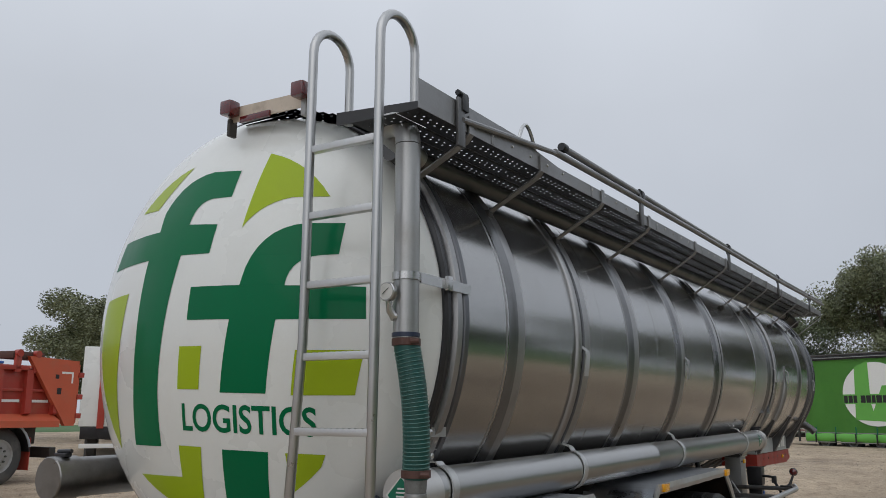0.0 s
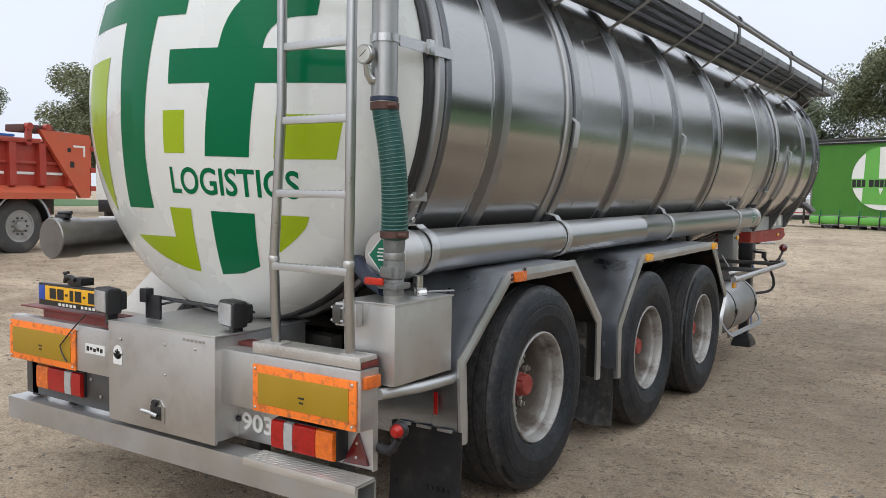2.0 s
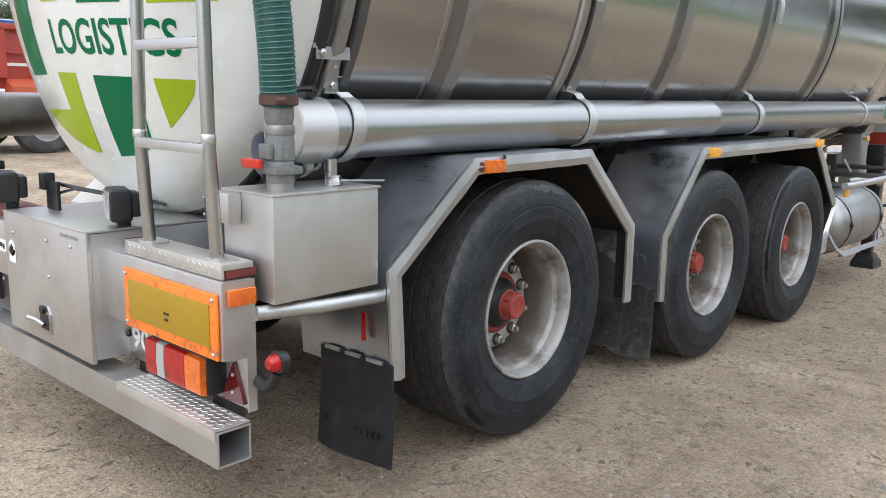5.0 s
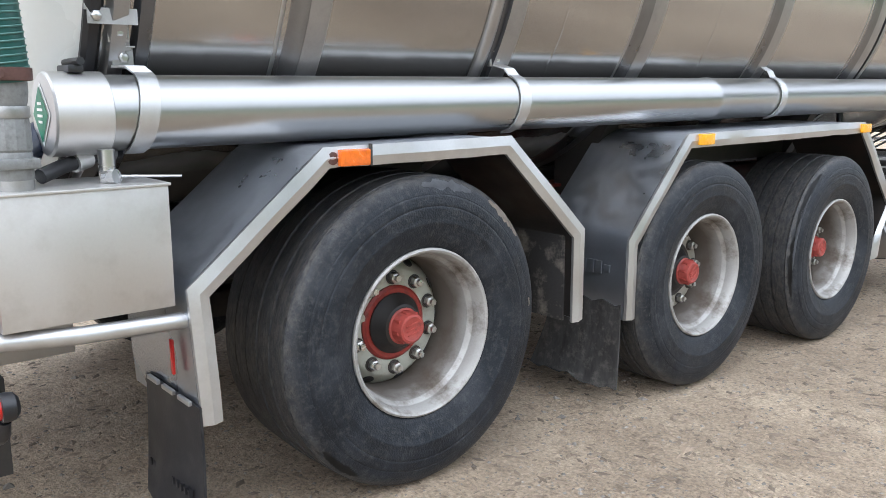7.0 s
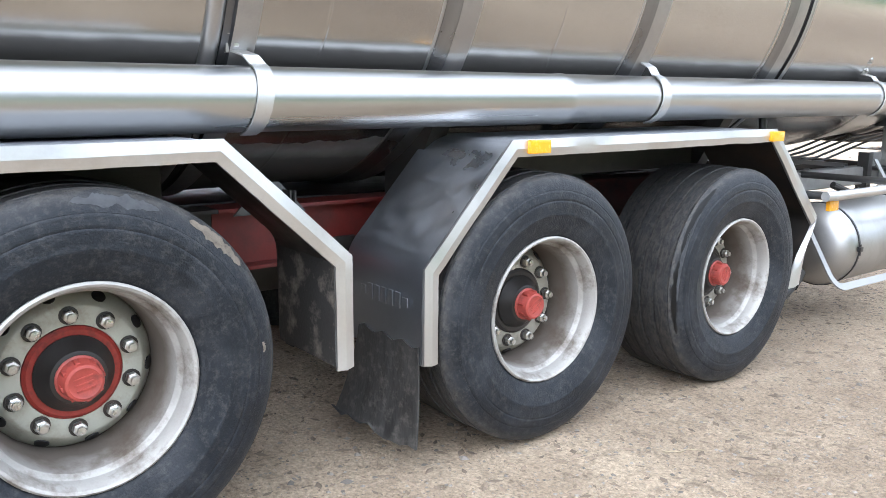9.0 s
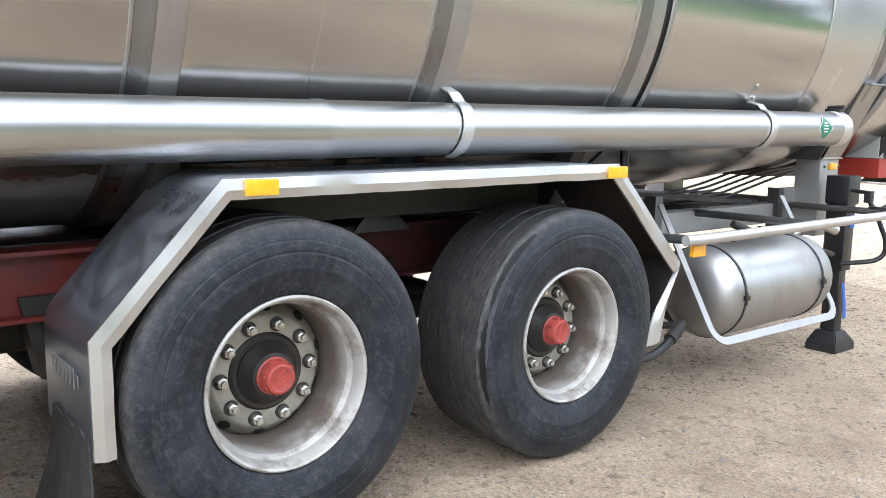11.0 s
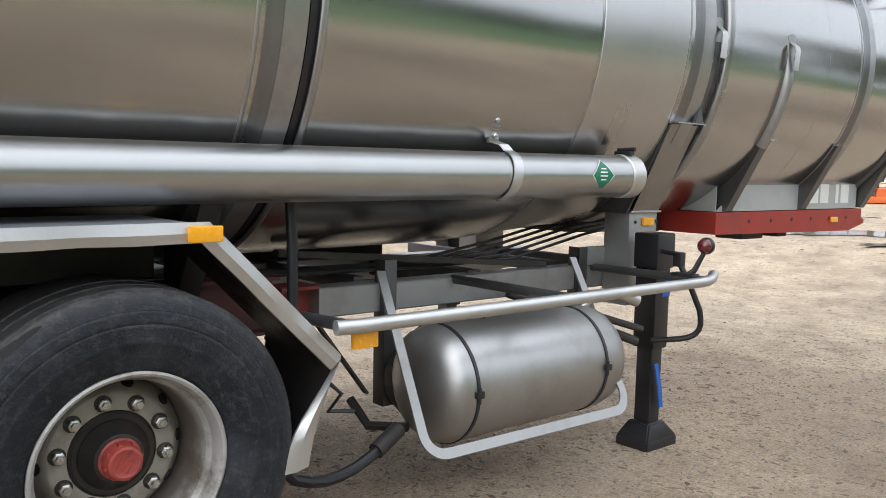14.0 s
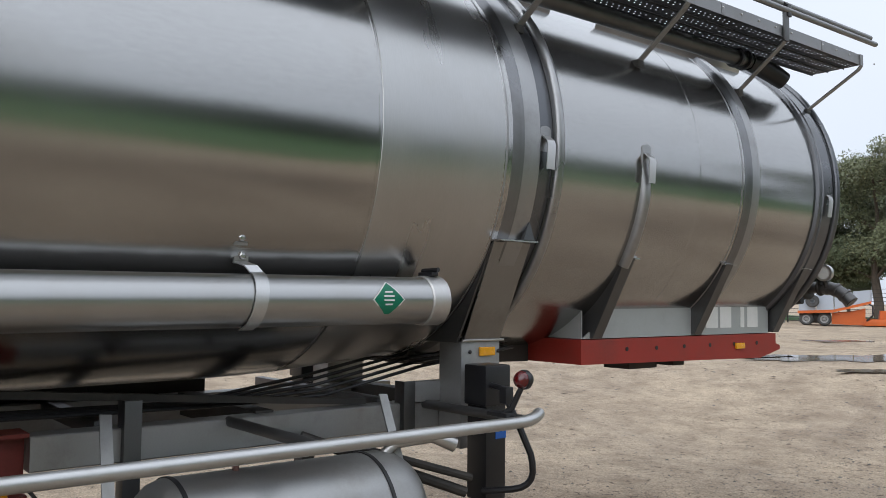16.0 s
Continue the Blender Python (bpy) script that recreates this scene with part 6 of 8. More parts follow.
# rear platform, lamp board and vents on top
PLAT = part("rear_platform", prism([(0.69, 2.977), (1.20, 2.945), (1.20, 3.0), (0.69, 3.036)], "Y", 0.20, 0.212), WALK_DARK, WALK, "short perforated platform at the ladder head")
for k in range(5):
    bm = bmesh.new()
    for j in range(16):
        x0, x1 = 0.0 + 0.059 * j, 0.0 + 0.059 * (j + 1)
        y0, y1 = 0.22 + 0.07 * k, 0.28 + 0.07 * k
        cx, cy, r = (x0 + x1) / 2, (y0 + y1) / 2, 0.0060
        z = 3.135 - 0.14 * smooth_step(0.25, 0.9, cx)
        out = [(x0, y0), (cx, y0), (x1, y0), (x1, cy), (x1, y1), (cx, y1), (x0, y1), (x0, cy)]
        o = [bm.verts.new((x, y, z)) for x, y in out]
        q = [bm.verts.new((cx + r * math.cos(a), cy + r * math.sin(a), z)) for a in (radians(225 + 45 * w) for w in range(8))]
        for w in range(8):
            bm.faces.new((o[w], o[(w + 1) % 8], q[(w + 1) % 8], q[w]))
    bmesh.ops.solidify(bm, geom=bm.faces[:], thickness=0.004)
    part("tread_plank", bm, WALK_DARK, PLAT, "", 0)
bm = prism([(0.0, 3.105), (0.56, 3.095), (0.56, 3.17), (0.0, 3.185)], "Y", 0.17, 0.178)
BOARD = part("lamp_board", bm, CREAM, WALK, "pale lamp board with red marker lamps")
for x, z, r in ((0.045, 3.165, 0.038), (0.52, 3.165, 0.038)):
    part("marker_lamp", box(x - r, x + r, 0.10, 0.17, z - 0.037, z + 0.037, 0.012), DEEP_RED_LAMP, BOARD, "dark red square marker lamp")
part("board_lamp", box(0.10, 0.30, 0.150, 0.170, 3.085, 3.118, 0.006), DEEP_RED_LAMP, BOARD)
part("board_foot", box(0.015, 0.035, 0.15, 0.20, 3.03, 3.12, 0.003), UNDER, BOARD)
bm = lathe([(0.06, 0.0), (0.06, 0.02), (0.045, 0.025), (0.045, 0.07), (0.052, 0.075), (0.052, 0.10), (0.03, 0.12), (0.001, 0.122)], 20, "Z", (0.78, 0.62, 3.05))
bmesh.ops.create_uvsphere(bm, u_segments=14, v_segments=8, radius=0.045, matrix=Matrix.Translation((0.72, 0.62, 3.14)))
part("vent_valve", bm, FENDER_ALU, WALK, "pale domed vent valve")
part("edge_stop", box(0.50, 0.53, 0.16, 0.20, 3.05, 3.17, 0.003), CHASSIS_GREY, PLAT)


# ---- support ribs, tabs and gussets on the near flank ----
def flank_tab(y, z_top, channel=False):
    a = math.degrees(math.asin((z_top - axis_z(y)) / tank_r(y)))
    c = y + 0.0175
    # round-cornered backing plate on the shell, and the pale plate bent out over it
    outline = [(-0.038, -0.10), (0.038, -0.10)] + [(0.038 * math.cos(q) if abs(math.cos(q)) > 0.5 else 0.076 * math.cos(q) * 0.5, 0.012 + 0.022 * math.sin(q)) for q in (math.pi * k / 8 for k in range(9))]
    bm = bmesh.new()
    lo = [bm.verts.new(on_tank(c + u, a + 2.0 + math.degrees(v / 1.15), 0.001)) for u, v in outline]
    hi = [bm.verts.new(on_tank(c + u, a + 2.0 + math.degrees(v / 1.15), 0.007)) for u, v in outline]
    bm.faces.new(hi)
    for k in range(len(lo)):
        bm.faces.new((lo[k], lo[(k + 1) % len(lo)], hi[(k + 1) % len(lo)], hi[k]))
    back = part("tab_plate", bm, BAND_STEEL, TANK)
    bm = strip([on_tank(c, a + 1.0, 0.008), on_tank(c, a + 0.4, 0.020), on_tank(c, a - 0.4, 0.040), on_tank(c, a - 1.6, 0.047), on_tank(c, a - 7.4, 0.047)], (0, 0.056, 0), 0.005)
    part("rib_cap", bm, FENDER_ALU, back, "pale bent plate over the rib end")
    if channel:
        # half-round channel that grows out of the shell below the plate
        bm = bmesh.new()
        rows = []
        for k in range(15):
            d = a - 1.5 - 31 * k / 14
            grow = smooth_step(0, 0.35, k / 14)
            rows.append([bm.verts.new(on_tank(c - 0.036 * math.cos(q), d, -0.004 + (0.012 + 0.036 * grow) * math.sin(q))) for q in (math.pi * j / 8 for j in range(9))])
        for p, q in zip(rows, rows[1:]):
            for j in range(8):
                bm.faces.new((p[j], p[j + 1], q[j + 1], q[j]))
        bm.faces.new(rows[0])
        bm.faces.new(rows[-1][::-1])
        part("rib", bm, BAND_STEEL, TANK)


for y, z, ch in ((1.93, 2.03, False), (4.03, 2.09, False), (7.80, 2.18, False), (8.62, 2.19, True), (10.72, 2.15, False)):
    flank_tab(y, z, ch)


def fin(x_top, z_top, y, th):
    """A web plate between the barrel and the straight edge that runs down and in to the frame."""
    return prism([(x_top, z_top), (0.738, 1.16), (0.45, 1.16), (0.50, 1.22), (0.70, 1.36), (0.86, 1.53)], "Y", y, y + th)


for y in (8.66, 9.69, 10.70):
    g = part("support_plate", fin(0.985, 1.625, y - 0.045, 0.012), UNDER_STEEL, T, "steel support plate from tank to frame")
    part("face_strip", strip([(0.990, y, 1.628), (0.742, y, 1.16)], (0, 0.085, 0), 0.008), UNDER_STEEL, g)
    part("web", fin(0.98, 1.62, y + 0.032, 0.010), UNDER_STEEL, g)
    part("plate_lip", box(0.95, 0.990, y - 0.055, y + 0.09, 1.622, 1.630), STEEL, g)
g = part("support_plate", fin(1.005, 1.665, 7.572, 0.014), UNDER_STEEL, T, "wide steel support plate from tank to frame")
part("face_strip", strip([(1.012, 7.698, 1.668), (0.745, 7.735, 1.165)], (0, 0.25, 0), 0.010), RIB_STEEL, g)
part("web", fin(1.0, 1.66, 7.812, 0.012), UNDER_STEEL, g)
part("plate_lip", strip([(1.03, 7.570, 1.672), (1.03, 7.830, 1.672)], (0.07, 0, 0), 0.008), STEEL, g)
part("fillet", prism([(7.72, 1.676), (7.80, 1.676), (7.76, 1.77)], "X", 1.05, 1.07), DARK_STEEL, g)
for y in (2.90, 4.95):
    part("tank_saddle", prism([(0.95, 1.42), (0.62, 0.86), (0.50, 0.86), (0.50, 1.15), (0.80, 1.30)], "Y", y, y + 0.09), UNDER, T)
    part("tank_saddle", prism([(-0.95, 1.42), (-0.62, 0.86), (-0.50, 0.86), (-0.50, 1.15), (-0.80, 1.30)], "Y", y, y + 0.09), UNDER, T)

# ---- coupling end ----
bm = prism([(8.55, 1.155), (10.63, 1.155), (10.63, 1.36), (10.20, 1.40), (8.95, 1.40)], "X", 0.715, 0.725)
SKIRT = part("coupling_skirt", bm, SKIRT_GREY, T, "pale grey skirt plate above the coupling")
bm = prism([(8.55, 1.155), (10.63, 1.155), (10.63, 1.36), (10.20, 1.40), (8.95, 1.40)], "X", -0.725, -0.715)
part("far_skirt", bm, SKIRT_GREY, SKIRT)
for x0, x1, z0, z1 in ((9.82, 9.96, 1.20, 1.345), (9.99, 10.13, 1.20, 1.345), (10.25, 10.30, 1.20, 1.345), (10.34, 10.48, 1.20, 1.345)):
    part("white_bar", box(0.7255, 0.7285, x0, x1, z0, z1), WHITE_PRINT, SKIRT, "white marking bar")
bm = prism([(8.53, 1.005), (10.50, 0.975), (10.78, 1.03), (10.78, 1.06), (10.72, 1.075), (10.72, 1.150), (8.53, 1.150)], "X", -0.735, 0.735)
COUP = part("coupling_plate", bm, PLATE_RED, T, "faded red coupling plate")
for k in range(6):
    part("hole", lathe([(0.001, 0.0), (0.014, 0.0), (0.014, 0.004), (0.001, 0.004)], 10, "X", (0.7345, 8.95 + 0.3 * k, 1.085)), BLACK, COUP)
part("front_lamp", box(0.736, 0.752, 10.16, 10.27, 1.05, 1.092, 0.004), ORANGE_LAMP, COUP, "amber side marker lamp")
bm = prism([(7.60, 1.02), (8.53, 1.0), (8.53, 1.148), (7.60, 1.148)], "X", -0.30, 0.30)
part("neck_plate", bm, UNDER, COUP)
for sx in (1, -1):
    part("skirt_end", prism([(sx * x, z) for x, z in ((0.30, 1.155), (0.714, 1.155), (0.714, 1.40), (0.62, 1.36), (0.46, 1.24), (0.30, 1.16))], "Y", 8.552, 8.562), SKIRT_GREY, SKIRT)
bm = box(0.30, 0.52, 9.25, 9.55, 0.93, 1.0, 0.01)
box(0.42, 0.60, 9.62, 9.75, 0.945, 0.99, 0.008, bm)
part("king_pin", bm, UNDER, COUP)

# ---- frame ----
def i_section(x0, x1, xm, th, z0, z1, fl):
    return [(x0, z0), (x1, z0), (x1, z0 + fl), (xm + th, z0 + fl), (xm + th, z1 - fl), (x1, z1 - fl), (x1, z1), (x0, z1), (x0, z1 - fl), (xm, z1 - fl), (xm, z0 + fl), (x0, z0 + fl)]


CHANNEL_R = i_section(0.40, 0.55, 0.47, 0.01, 0.668, 0.915, 0.015)
CHANNEL_E = i_section(0.40, 0.556, 0.47, 0.01, 0.615, 0.862, 0.015)
CHANNEL_F = [(0.43, 0.712), (0.544, 0.712), (0.55, 0.718), (0.55, 0.842), (0.544, 0.848), (0.43, 0.848)]
# rail lengths behind the wheels are coloured dark for the shade there
for sx in (1, -1):
    part("frame_rail", prism([(sx * x, z) for x, z in CHANNEL_R], "Y", 0.95, 2.10), UNDER, T, "frame rail darkened for the shade behind the wheel")
    part("frame_rail", prism([(sx * x, z) for x, z in CHANNEL_R], "Y", 2.103, 3.0), CHASSIS_RED, T, "oxide red frame rail with grimy web")
    part("frame_rail", prism([(sx * x, z) for x, z in CHANNEL_R], "Y", 3.003, 5.44), SHADED_RED, T, "oxide red frame rail darkened for shade behind the mudguard")
    part("rail_end", prism([(sx * x, z) for x, z in CHANNEL_E], "Y", 5.443, 5.63), CHASSIS_RED, T, "oxide red rail end")
    part("front_rail", prism([(sx * x, z) for x, z in CHANNEL_F], "Y", 5.635, 8.0), CHASSIS_GREY, T, "grey front frame rail")
part("frame_patch", box(0.52, 0.57, 7.42, 7.90, 0.85, 0.955, 0.003), CHASSIS_GREY, T)
for y in (0.6, 2.35, 3.9, 6.6, 7.7):
    part("cross_member", box(-0.47, 0.47, y, y + 0.09, 0.74, 0.86, 0.004), UNDER, T)
for y in (5.93, 7.33):
    part("cross_member", box(-0.95, 0.43, y - 0.03, y + 0.03, 0.800, 0.868, 0.004), UNDER_STEEL, T, "dark grey cross member")
for k in range(5):
    part("air_line", tube([(0.36 - 0.05 * k, 5.0, 0.90), (0.38 - 0.05 * k, 6.4, 0.885), (0.40 - 0.05 * k, 7.0, 0.90 + 0.02 * k), (0.42 - 0.05 * k, 7.6, 1.02 + 0.02 * k), (0.40 - 0.05 * k, 8.3, 1.10)], 0.009, 8), BLACK, T)
part("down_hose", tube([(0.86, 5.30, 1.36), (0.885, 5.302, 1.10), (0.885, 5.305, 0.80), (0.84, 5.32, 0.62)], 0.022, 12), BLACK, T, "black rubber down hose")
# far-side box added to block bright ground seen below the tank
locker = part("far_locker", box(-1.02, -0.56, 4.90, 6.80, 0.60, 1.005, 0.02), UNDER, T, "dark box added on the far side of the frame")
for y in (5.50, 6.15):
    part("locker_seam", box(-0.559, -0.553, y, y + 0.012, 0.64, 0.97, 0.001), BLACK, locker)
part("end_stay", strip([(0.60, 5.60, 0.69), (0.60, 5.86, 0.35)], (0.035, 0, 0), 0.012), UNDER, T, "dark diagonal stay")
bm = tube([(0.905, 6.30, 0.700), (0.905, 6.30, 0.735)], 0.014, 10)
tube([(0.905, 6.30, 0.735), (0.91, 6.27, 0.748), (0.92, 6.20, 0.742), (0.925, 6.17, 0.730)], 0.006, 8, bm=bm)
part("drain_tap", bm, RUST, T, "small brown tap with a bent lever")
for y in (4.01, 2.31):
    part("saddle_gusset", prism([(y - 0.155, 0.887), (y + 0.155, 0.887), (y + 0.039, 1.010), (y - 0.039, 1.010)], "X", 0.556, 0.566), UNDER_STEEL, T, "dark grey gusset plate under the tank")
part("diagonal_stay", strip([(0.40, 5.5, 1.0), (0.45, 7.2, 0.86)], (0.05, 0, 0), 0.03), UNDER, T)
bm = box(-0.40, 0.30, 0.9, 5.2, 0.84, 0.91, 0.01)
part("service_tray", bm, GREASE, T)
# axle gear
# reservoirs and far flaps added to block bright ground under the frame
for x, y0, y1, z in ((0.16, 1.75, 2.75, 0.60), (-0.16, 3.5, 4.3, 0.62)):
    res = part("brake_reservoir", lathe([(0.001, y0), (0.09, y0 + 0.01), (0.125, y0 + 0.05), (0.125, y1 - 0.05), (0.09, y1 - 0.01), (0.001, y1)], 24, "Y", (x, 0, z)), UNDER, T, "dark reservoir added under the frame")
    for y in (y0 + 0.2, y1 - 0.2):
        part("reservoir_strap", strip([(x + 0.13, y, z), (x + 0.10, y, z + 0.10), (x + 0.10, y, 0.86)], (0, 0.04, 0), 0.006), UNDER, res)
for y in (0.60, 2.20, 2.56, 5.10):
    part("far_mud_flap", box(-1.25, -0.80, y, y + 0.008, 0.12, 0.62, 0.002), FLAP, T)
for y, z in AXLES:
    part("brake_line", tube([(0.30, y + 0.2, z + 0.15), (0.42, y + 0.1, z + 0.30), (0.38, y - 0.3, 0.80), (0.30, y - 0.5, 0.86)], 0.011, 8), BLACK, T)
    part("shock_absorber", tube([(0.58, y - 0.05, z + 0.02), (0.56, y + 0.22, 0.72)], [0.028, 0.036], 12), UNDER, T)
for y, z in AXLES:
    for sx in (1, -1):
        part("trailing_arm", box(sx * 0.44 - 0.05, sx * 0.44 + 0.05, y - 0.55, y + 0.30, z - 0.03, z + 0.07, 0.01), UNDER, T)
        part("air_bag", lathe([(0.001, z + 0.04), (0.11, z + 0.05), (0.125, z + 0.10), (0.11, z + 0.15), (0.125, z + 0.20), (0.10, z + 0.25), (0.001, z + 0.255)], 24, "Z", (sx * 0.44, y + 0.28, 0)), BLACK, T)
        part("hanger", prism([(y - 0.66, 0.75), (y - 0.44, 0.75), (y - 0.48, z - 0.06), (y - 0.60, z - 0.06)], "X", sx * 0.44 - 0.07, sx * 0.44 + 0.07), UNDER, T)
        part("brake_chamber", lathe([(0.001, 0.0), (0.08, 0.0), (0.09, 0.03), (0.09, 0.10), (0.075, 0.16), (0.001, 0.17)], 20, "Y", (sx * 0.30, y + 0.06, z + 0.10)), UNDER, T)
# plates added behind the mudguards to darken the wheel bays
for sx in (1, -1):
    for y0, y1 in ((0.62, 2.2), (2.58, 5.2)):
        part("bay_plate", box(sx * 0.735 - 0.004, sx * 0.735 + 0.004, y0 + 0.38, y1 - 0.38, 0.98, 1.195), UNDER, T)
for y in (1.42, 3.75):
    part("guard_bracket", strip([(0.50, y, 0.93), (0.62, y, 1.12), (1.20, y, 1.17)], (0, 0.06, 0), 0.012), UNDER, T)
for path in ([(0.60, 0.44), (0.575, 0.845), (1.02, 1.213), (1.82, 1.222), (2.25, 0.835), (2.255, 0.455)], [(2.55, 0.395), (2.55, 0.75), (2.955, 1.192), (4.80, 1.205), (5.29, 0.72), (5.16, 0.35)]):
    part("far_mudguard", sheet(path, -1.25, -0.74, 0.006), PALE_SHEET, T, "", 20)

# ---- air tank, its cradle and the side rail ----
AX, AZ, AR = 0.905, 0.435, 0.268
prof = [(0.001, 5.90), (0.09, 5.904), (0.17, 5.922), (0.225, 5.950), (0.255, 5.985), (AR, 6.03), (AR, 6.99), (0.255, 7.05), (0.225, 7.095), (0.17, 7.13), (0.09, 7.155), (0.001, 7.16)]
AIR = part("air_tank", lathe(prof, 48, "Y", (AX, 0, AZ)), AIR_STEEL, T, "dull steel compressed air tank")
for y in (6.04, 6.90):
    b = part("tank_strap", lathe([(AR + 0.001, y - 0.009), (AR + 0.005, y - 0.008), (AR + 0.005, y + 0.008), (AR + 0.001, y + 0.009)], 48, "Y", (AX, 0, AZ)), BLACK, AIR, "dark strap round the air tank")
    part("strap_bolt", merge(tube([(1.175, y, 0.47), (1.175, y, 0.40)], 0.010, 8), box(1.165, 1.19, y - 0.02, y + 0.02, 0.425, 0.455, 0.003)), BLACK, b)
def flat_u(corner, up, length, rise_a, rise_b, wide, th, r):
    """A flat bar bent edgewise to a U: from the top of one upright down, along y, and up again."""
    corner, up = Vector(corner), Vector(up).normalized()
    fwd = Vector((0.03, 1, 0)).normalized()
    nrm = up.cross(fwd).normalized()
    flat = [(0, rise_a), (0, r)] + [(r - r * math.cos(a), r - r * math.sin(a)) for a in (math.pi / 12 * k for k in range(1, 6))] + [(r, 0), (length - r, 0)]
    flat += [(length - r + r * math.sin(a), r - r * math.cos(a)) for a in (math.pi / 12 * k for k in range(1, 6))] + [(length, r), (length, rise_b)]
    pts = [corner + fwd * a + up * b for a, b in flat]
    bm = bmesh.new()
    loops = []
    for i, p in enumerate(pts):
        d = (pts[min(i + 1, len(pts) - 1)] - pts[max(i - 1, 0)]).normalized()
        side = d.cross(nrm).normalized() * wide / 2
        loops.append([bm.verts.new(p + s * side + u * nrm * th / 2) for s, u in ((-1, -1), (1, -1), (1, 1), (-1, 1))])
    for p, q in zip(loops, loops[1:]):
        for k in range(4):
            bm.faces.new((p[k], p[(k + 1) % 4], q[(k + 1) % 4], q[k]))
    bm.faces.new(loops[0][::-1])
    bm.faces.new(loops[-1])
    return bm


part("inner_vessel", lathe([(0.001, 5.95), (0.10, 5.975), (0.18, 6.05), (0.235, 6.15), (0.245, 6.25), (0.245, 6.9), (0.20, 6.98), (0.001, 7.0)], 36, "Y", (0.675, 0, 0.395)), UNDER, T, "dirt-black reservoir beside the air tank")
CRADLE = part("tank_cradle", flat_u((1.185, 5.76, 0.225), (-0.49, 0.10, 0.71), 1.26, 0.86, 0.86, 0.045, 0.010, 0.10), GALV, T, "pale flat bar cradle round the air tank")
part("side_lamp", box(1.295, 1.318, 5.30, 5.405, 0.752, 0.812, 0.005), ORANGE_LAMP, T, "amber side marker lamp under the rail")
part("cradle_clip", box(1.10, 1.125, 6.02, 6.06, 0.165, 0.21, 0.004), GALV, CRADLE)
for y in (5.97, 7.36):
    bm = bmesh.new()
    box(0.50, 0.58, y, y + 0.012, 0.26 if y < 6 else 0.66, 0.96, 0.002, bm)
    box(0.57, 0.585, y, y + 0.07, 0.26 if y < 6 else 0.66, 0.96, 0.002, bm)
    part("upright", bm, UNDER_STEEL, T, "dark channel upright")
bm = tube([(0.50, 5.84, 0.30), (0.62, 5.86, 0.20), (0.80, 5.95, 0.22)], 0.022, 10)
part("drain_pipe", bm, UNDER, T)
bm = tube([(1.02, 5.12, 0.45), (1.0, 5.20, 0.25)] + arc((1.0, 5.25, 0.20), (1.0, 5.45, 0.10), (0.95, 5.72, 0.24), 6), 0.024, 10)
h = part("black_hose", bm, BLACK, T, "black hose looping below the air tank")
part("hose_end", tube([(0.96, 5.66, 0.215), (0.93, 5.80, 0.275)], 0.036, 12), UNDER, h)
bm = tube([(0.95, 5.36, 0.55), (0.98, 5.40, 0.56), (1.0, 5.46, 0.50), (1.0, 5.40, 0.44), (1.0, 5.52, 0.42)], 0.010, 8)
box(0.90, 0.99, 5.30, 5.42, 0.56, 0.62, 0.01, bm)
part("valve_hook", bm, BLACK, T)
rail_pts = [(1.33, 5.215, 0.842), (1.345, 5.30, 0.842), (1.35, 6.4, 0.843), (1.35, 7.43, 0.845)] + arc((1.35, 7.43, 0.845), (1.35, 7.52, 0.848), (1.31, 7.585, 0.868), 4)[1:]
RAIL = part("side_rail", tube(rail_pts, 0.027, 16), FENDER_ALU, T, "round side guard rail")
for y, x0 in ((5.27, 0.60), (6.42, 0.53), (7.50, 0.53)):
    part("rail_strut", tube([(x0, y + 0.02, 0.835 if y > 6 else 0.80), (1.345, y, 0.843)], 0.023, 12), UNDER_STEEL, RAIL)
bm = tube([(0.86, 6.96, 0.62), (0.92, 7.06, 0.73), (0.98, 7.24, 0.75)], 0.024, 12)
tube([(0.98, 7.24, 0.75), (1.02, 7.33, 0.71)], [0.03, 0.034], 12, bm=bm)
tube([(0.86, 6.92, 0.74), (0.98, 7.10, 0.77)], 0.022, 10, bm=bm)
part("air_fitting", bm, DULL_STEEL, AIR, "grey air line fitting")
part("leg_stay", tube([(0.62, 6.75, 0.75), (0.90, 7.50, 0.45)], 0.026, 10), UNDER, T)
part("leg_stay", tube([(0.72, 6.90, 0.72), (0.92, 7.52, 0.52)], 0.020, 10), UNDER, T)

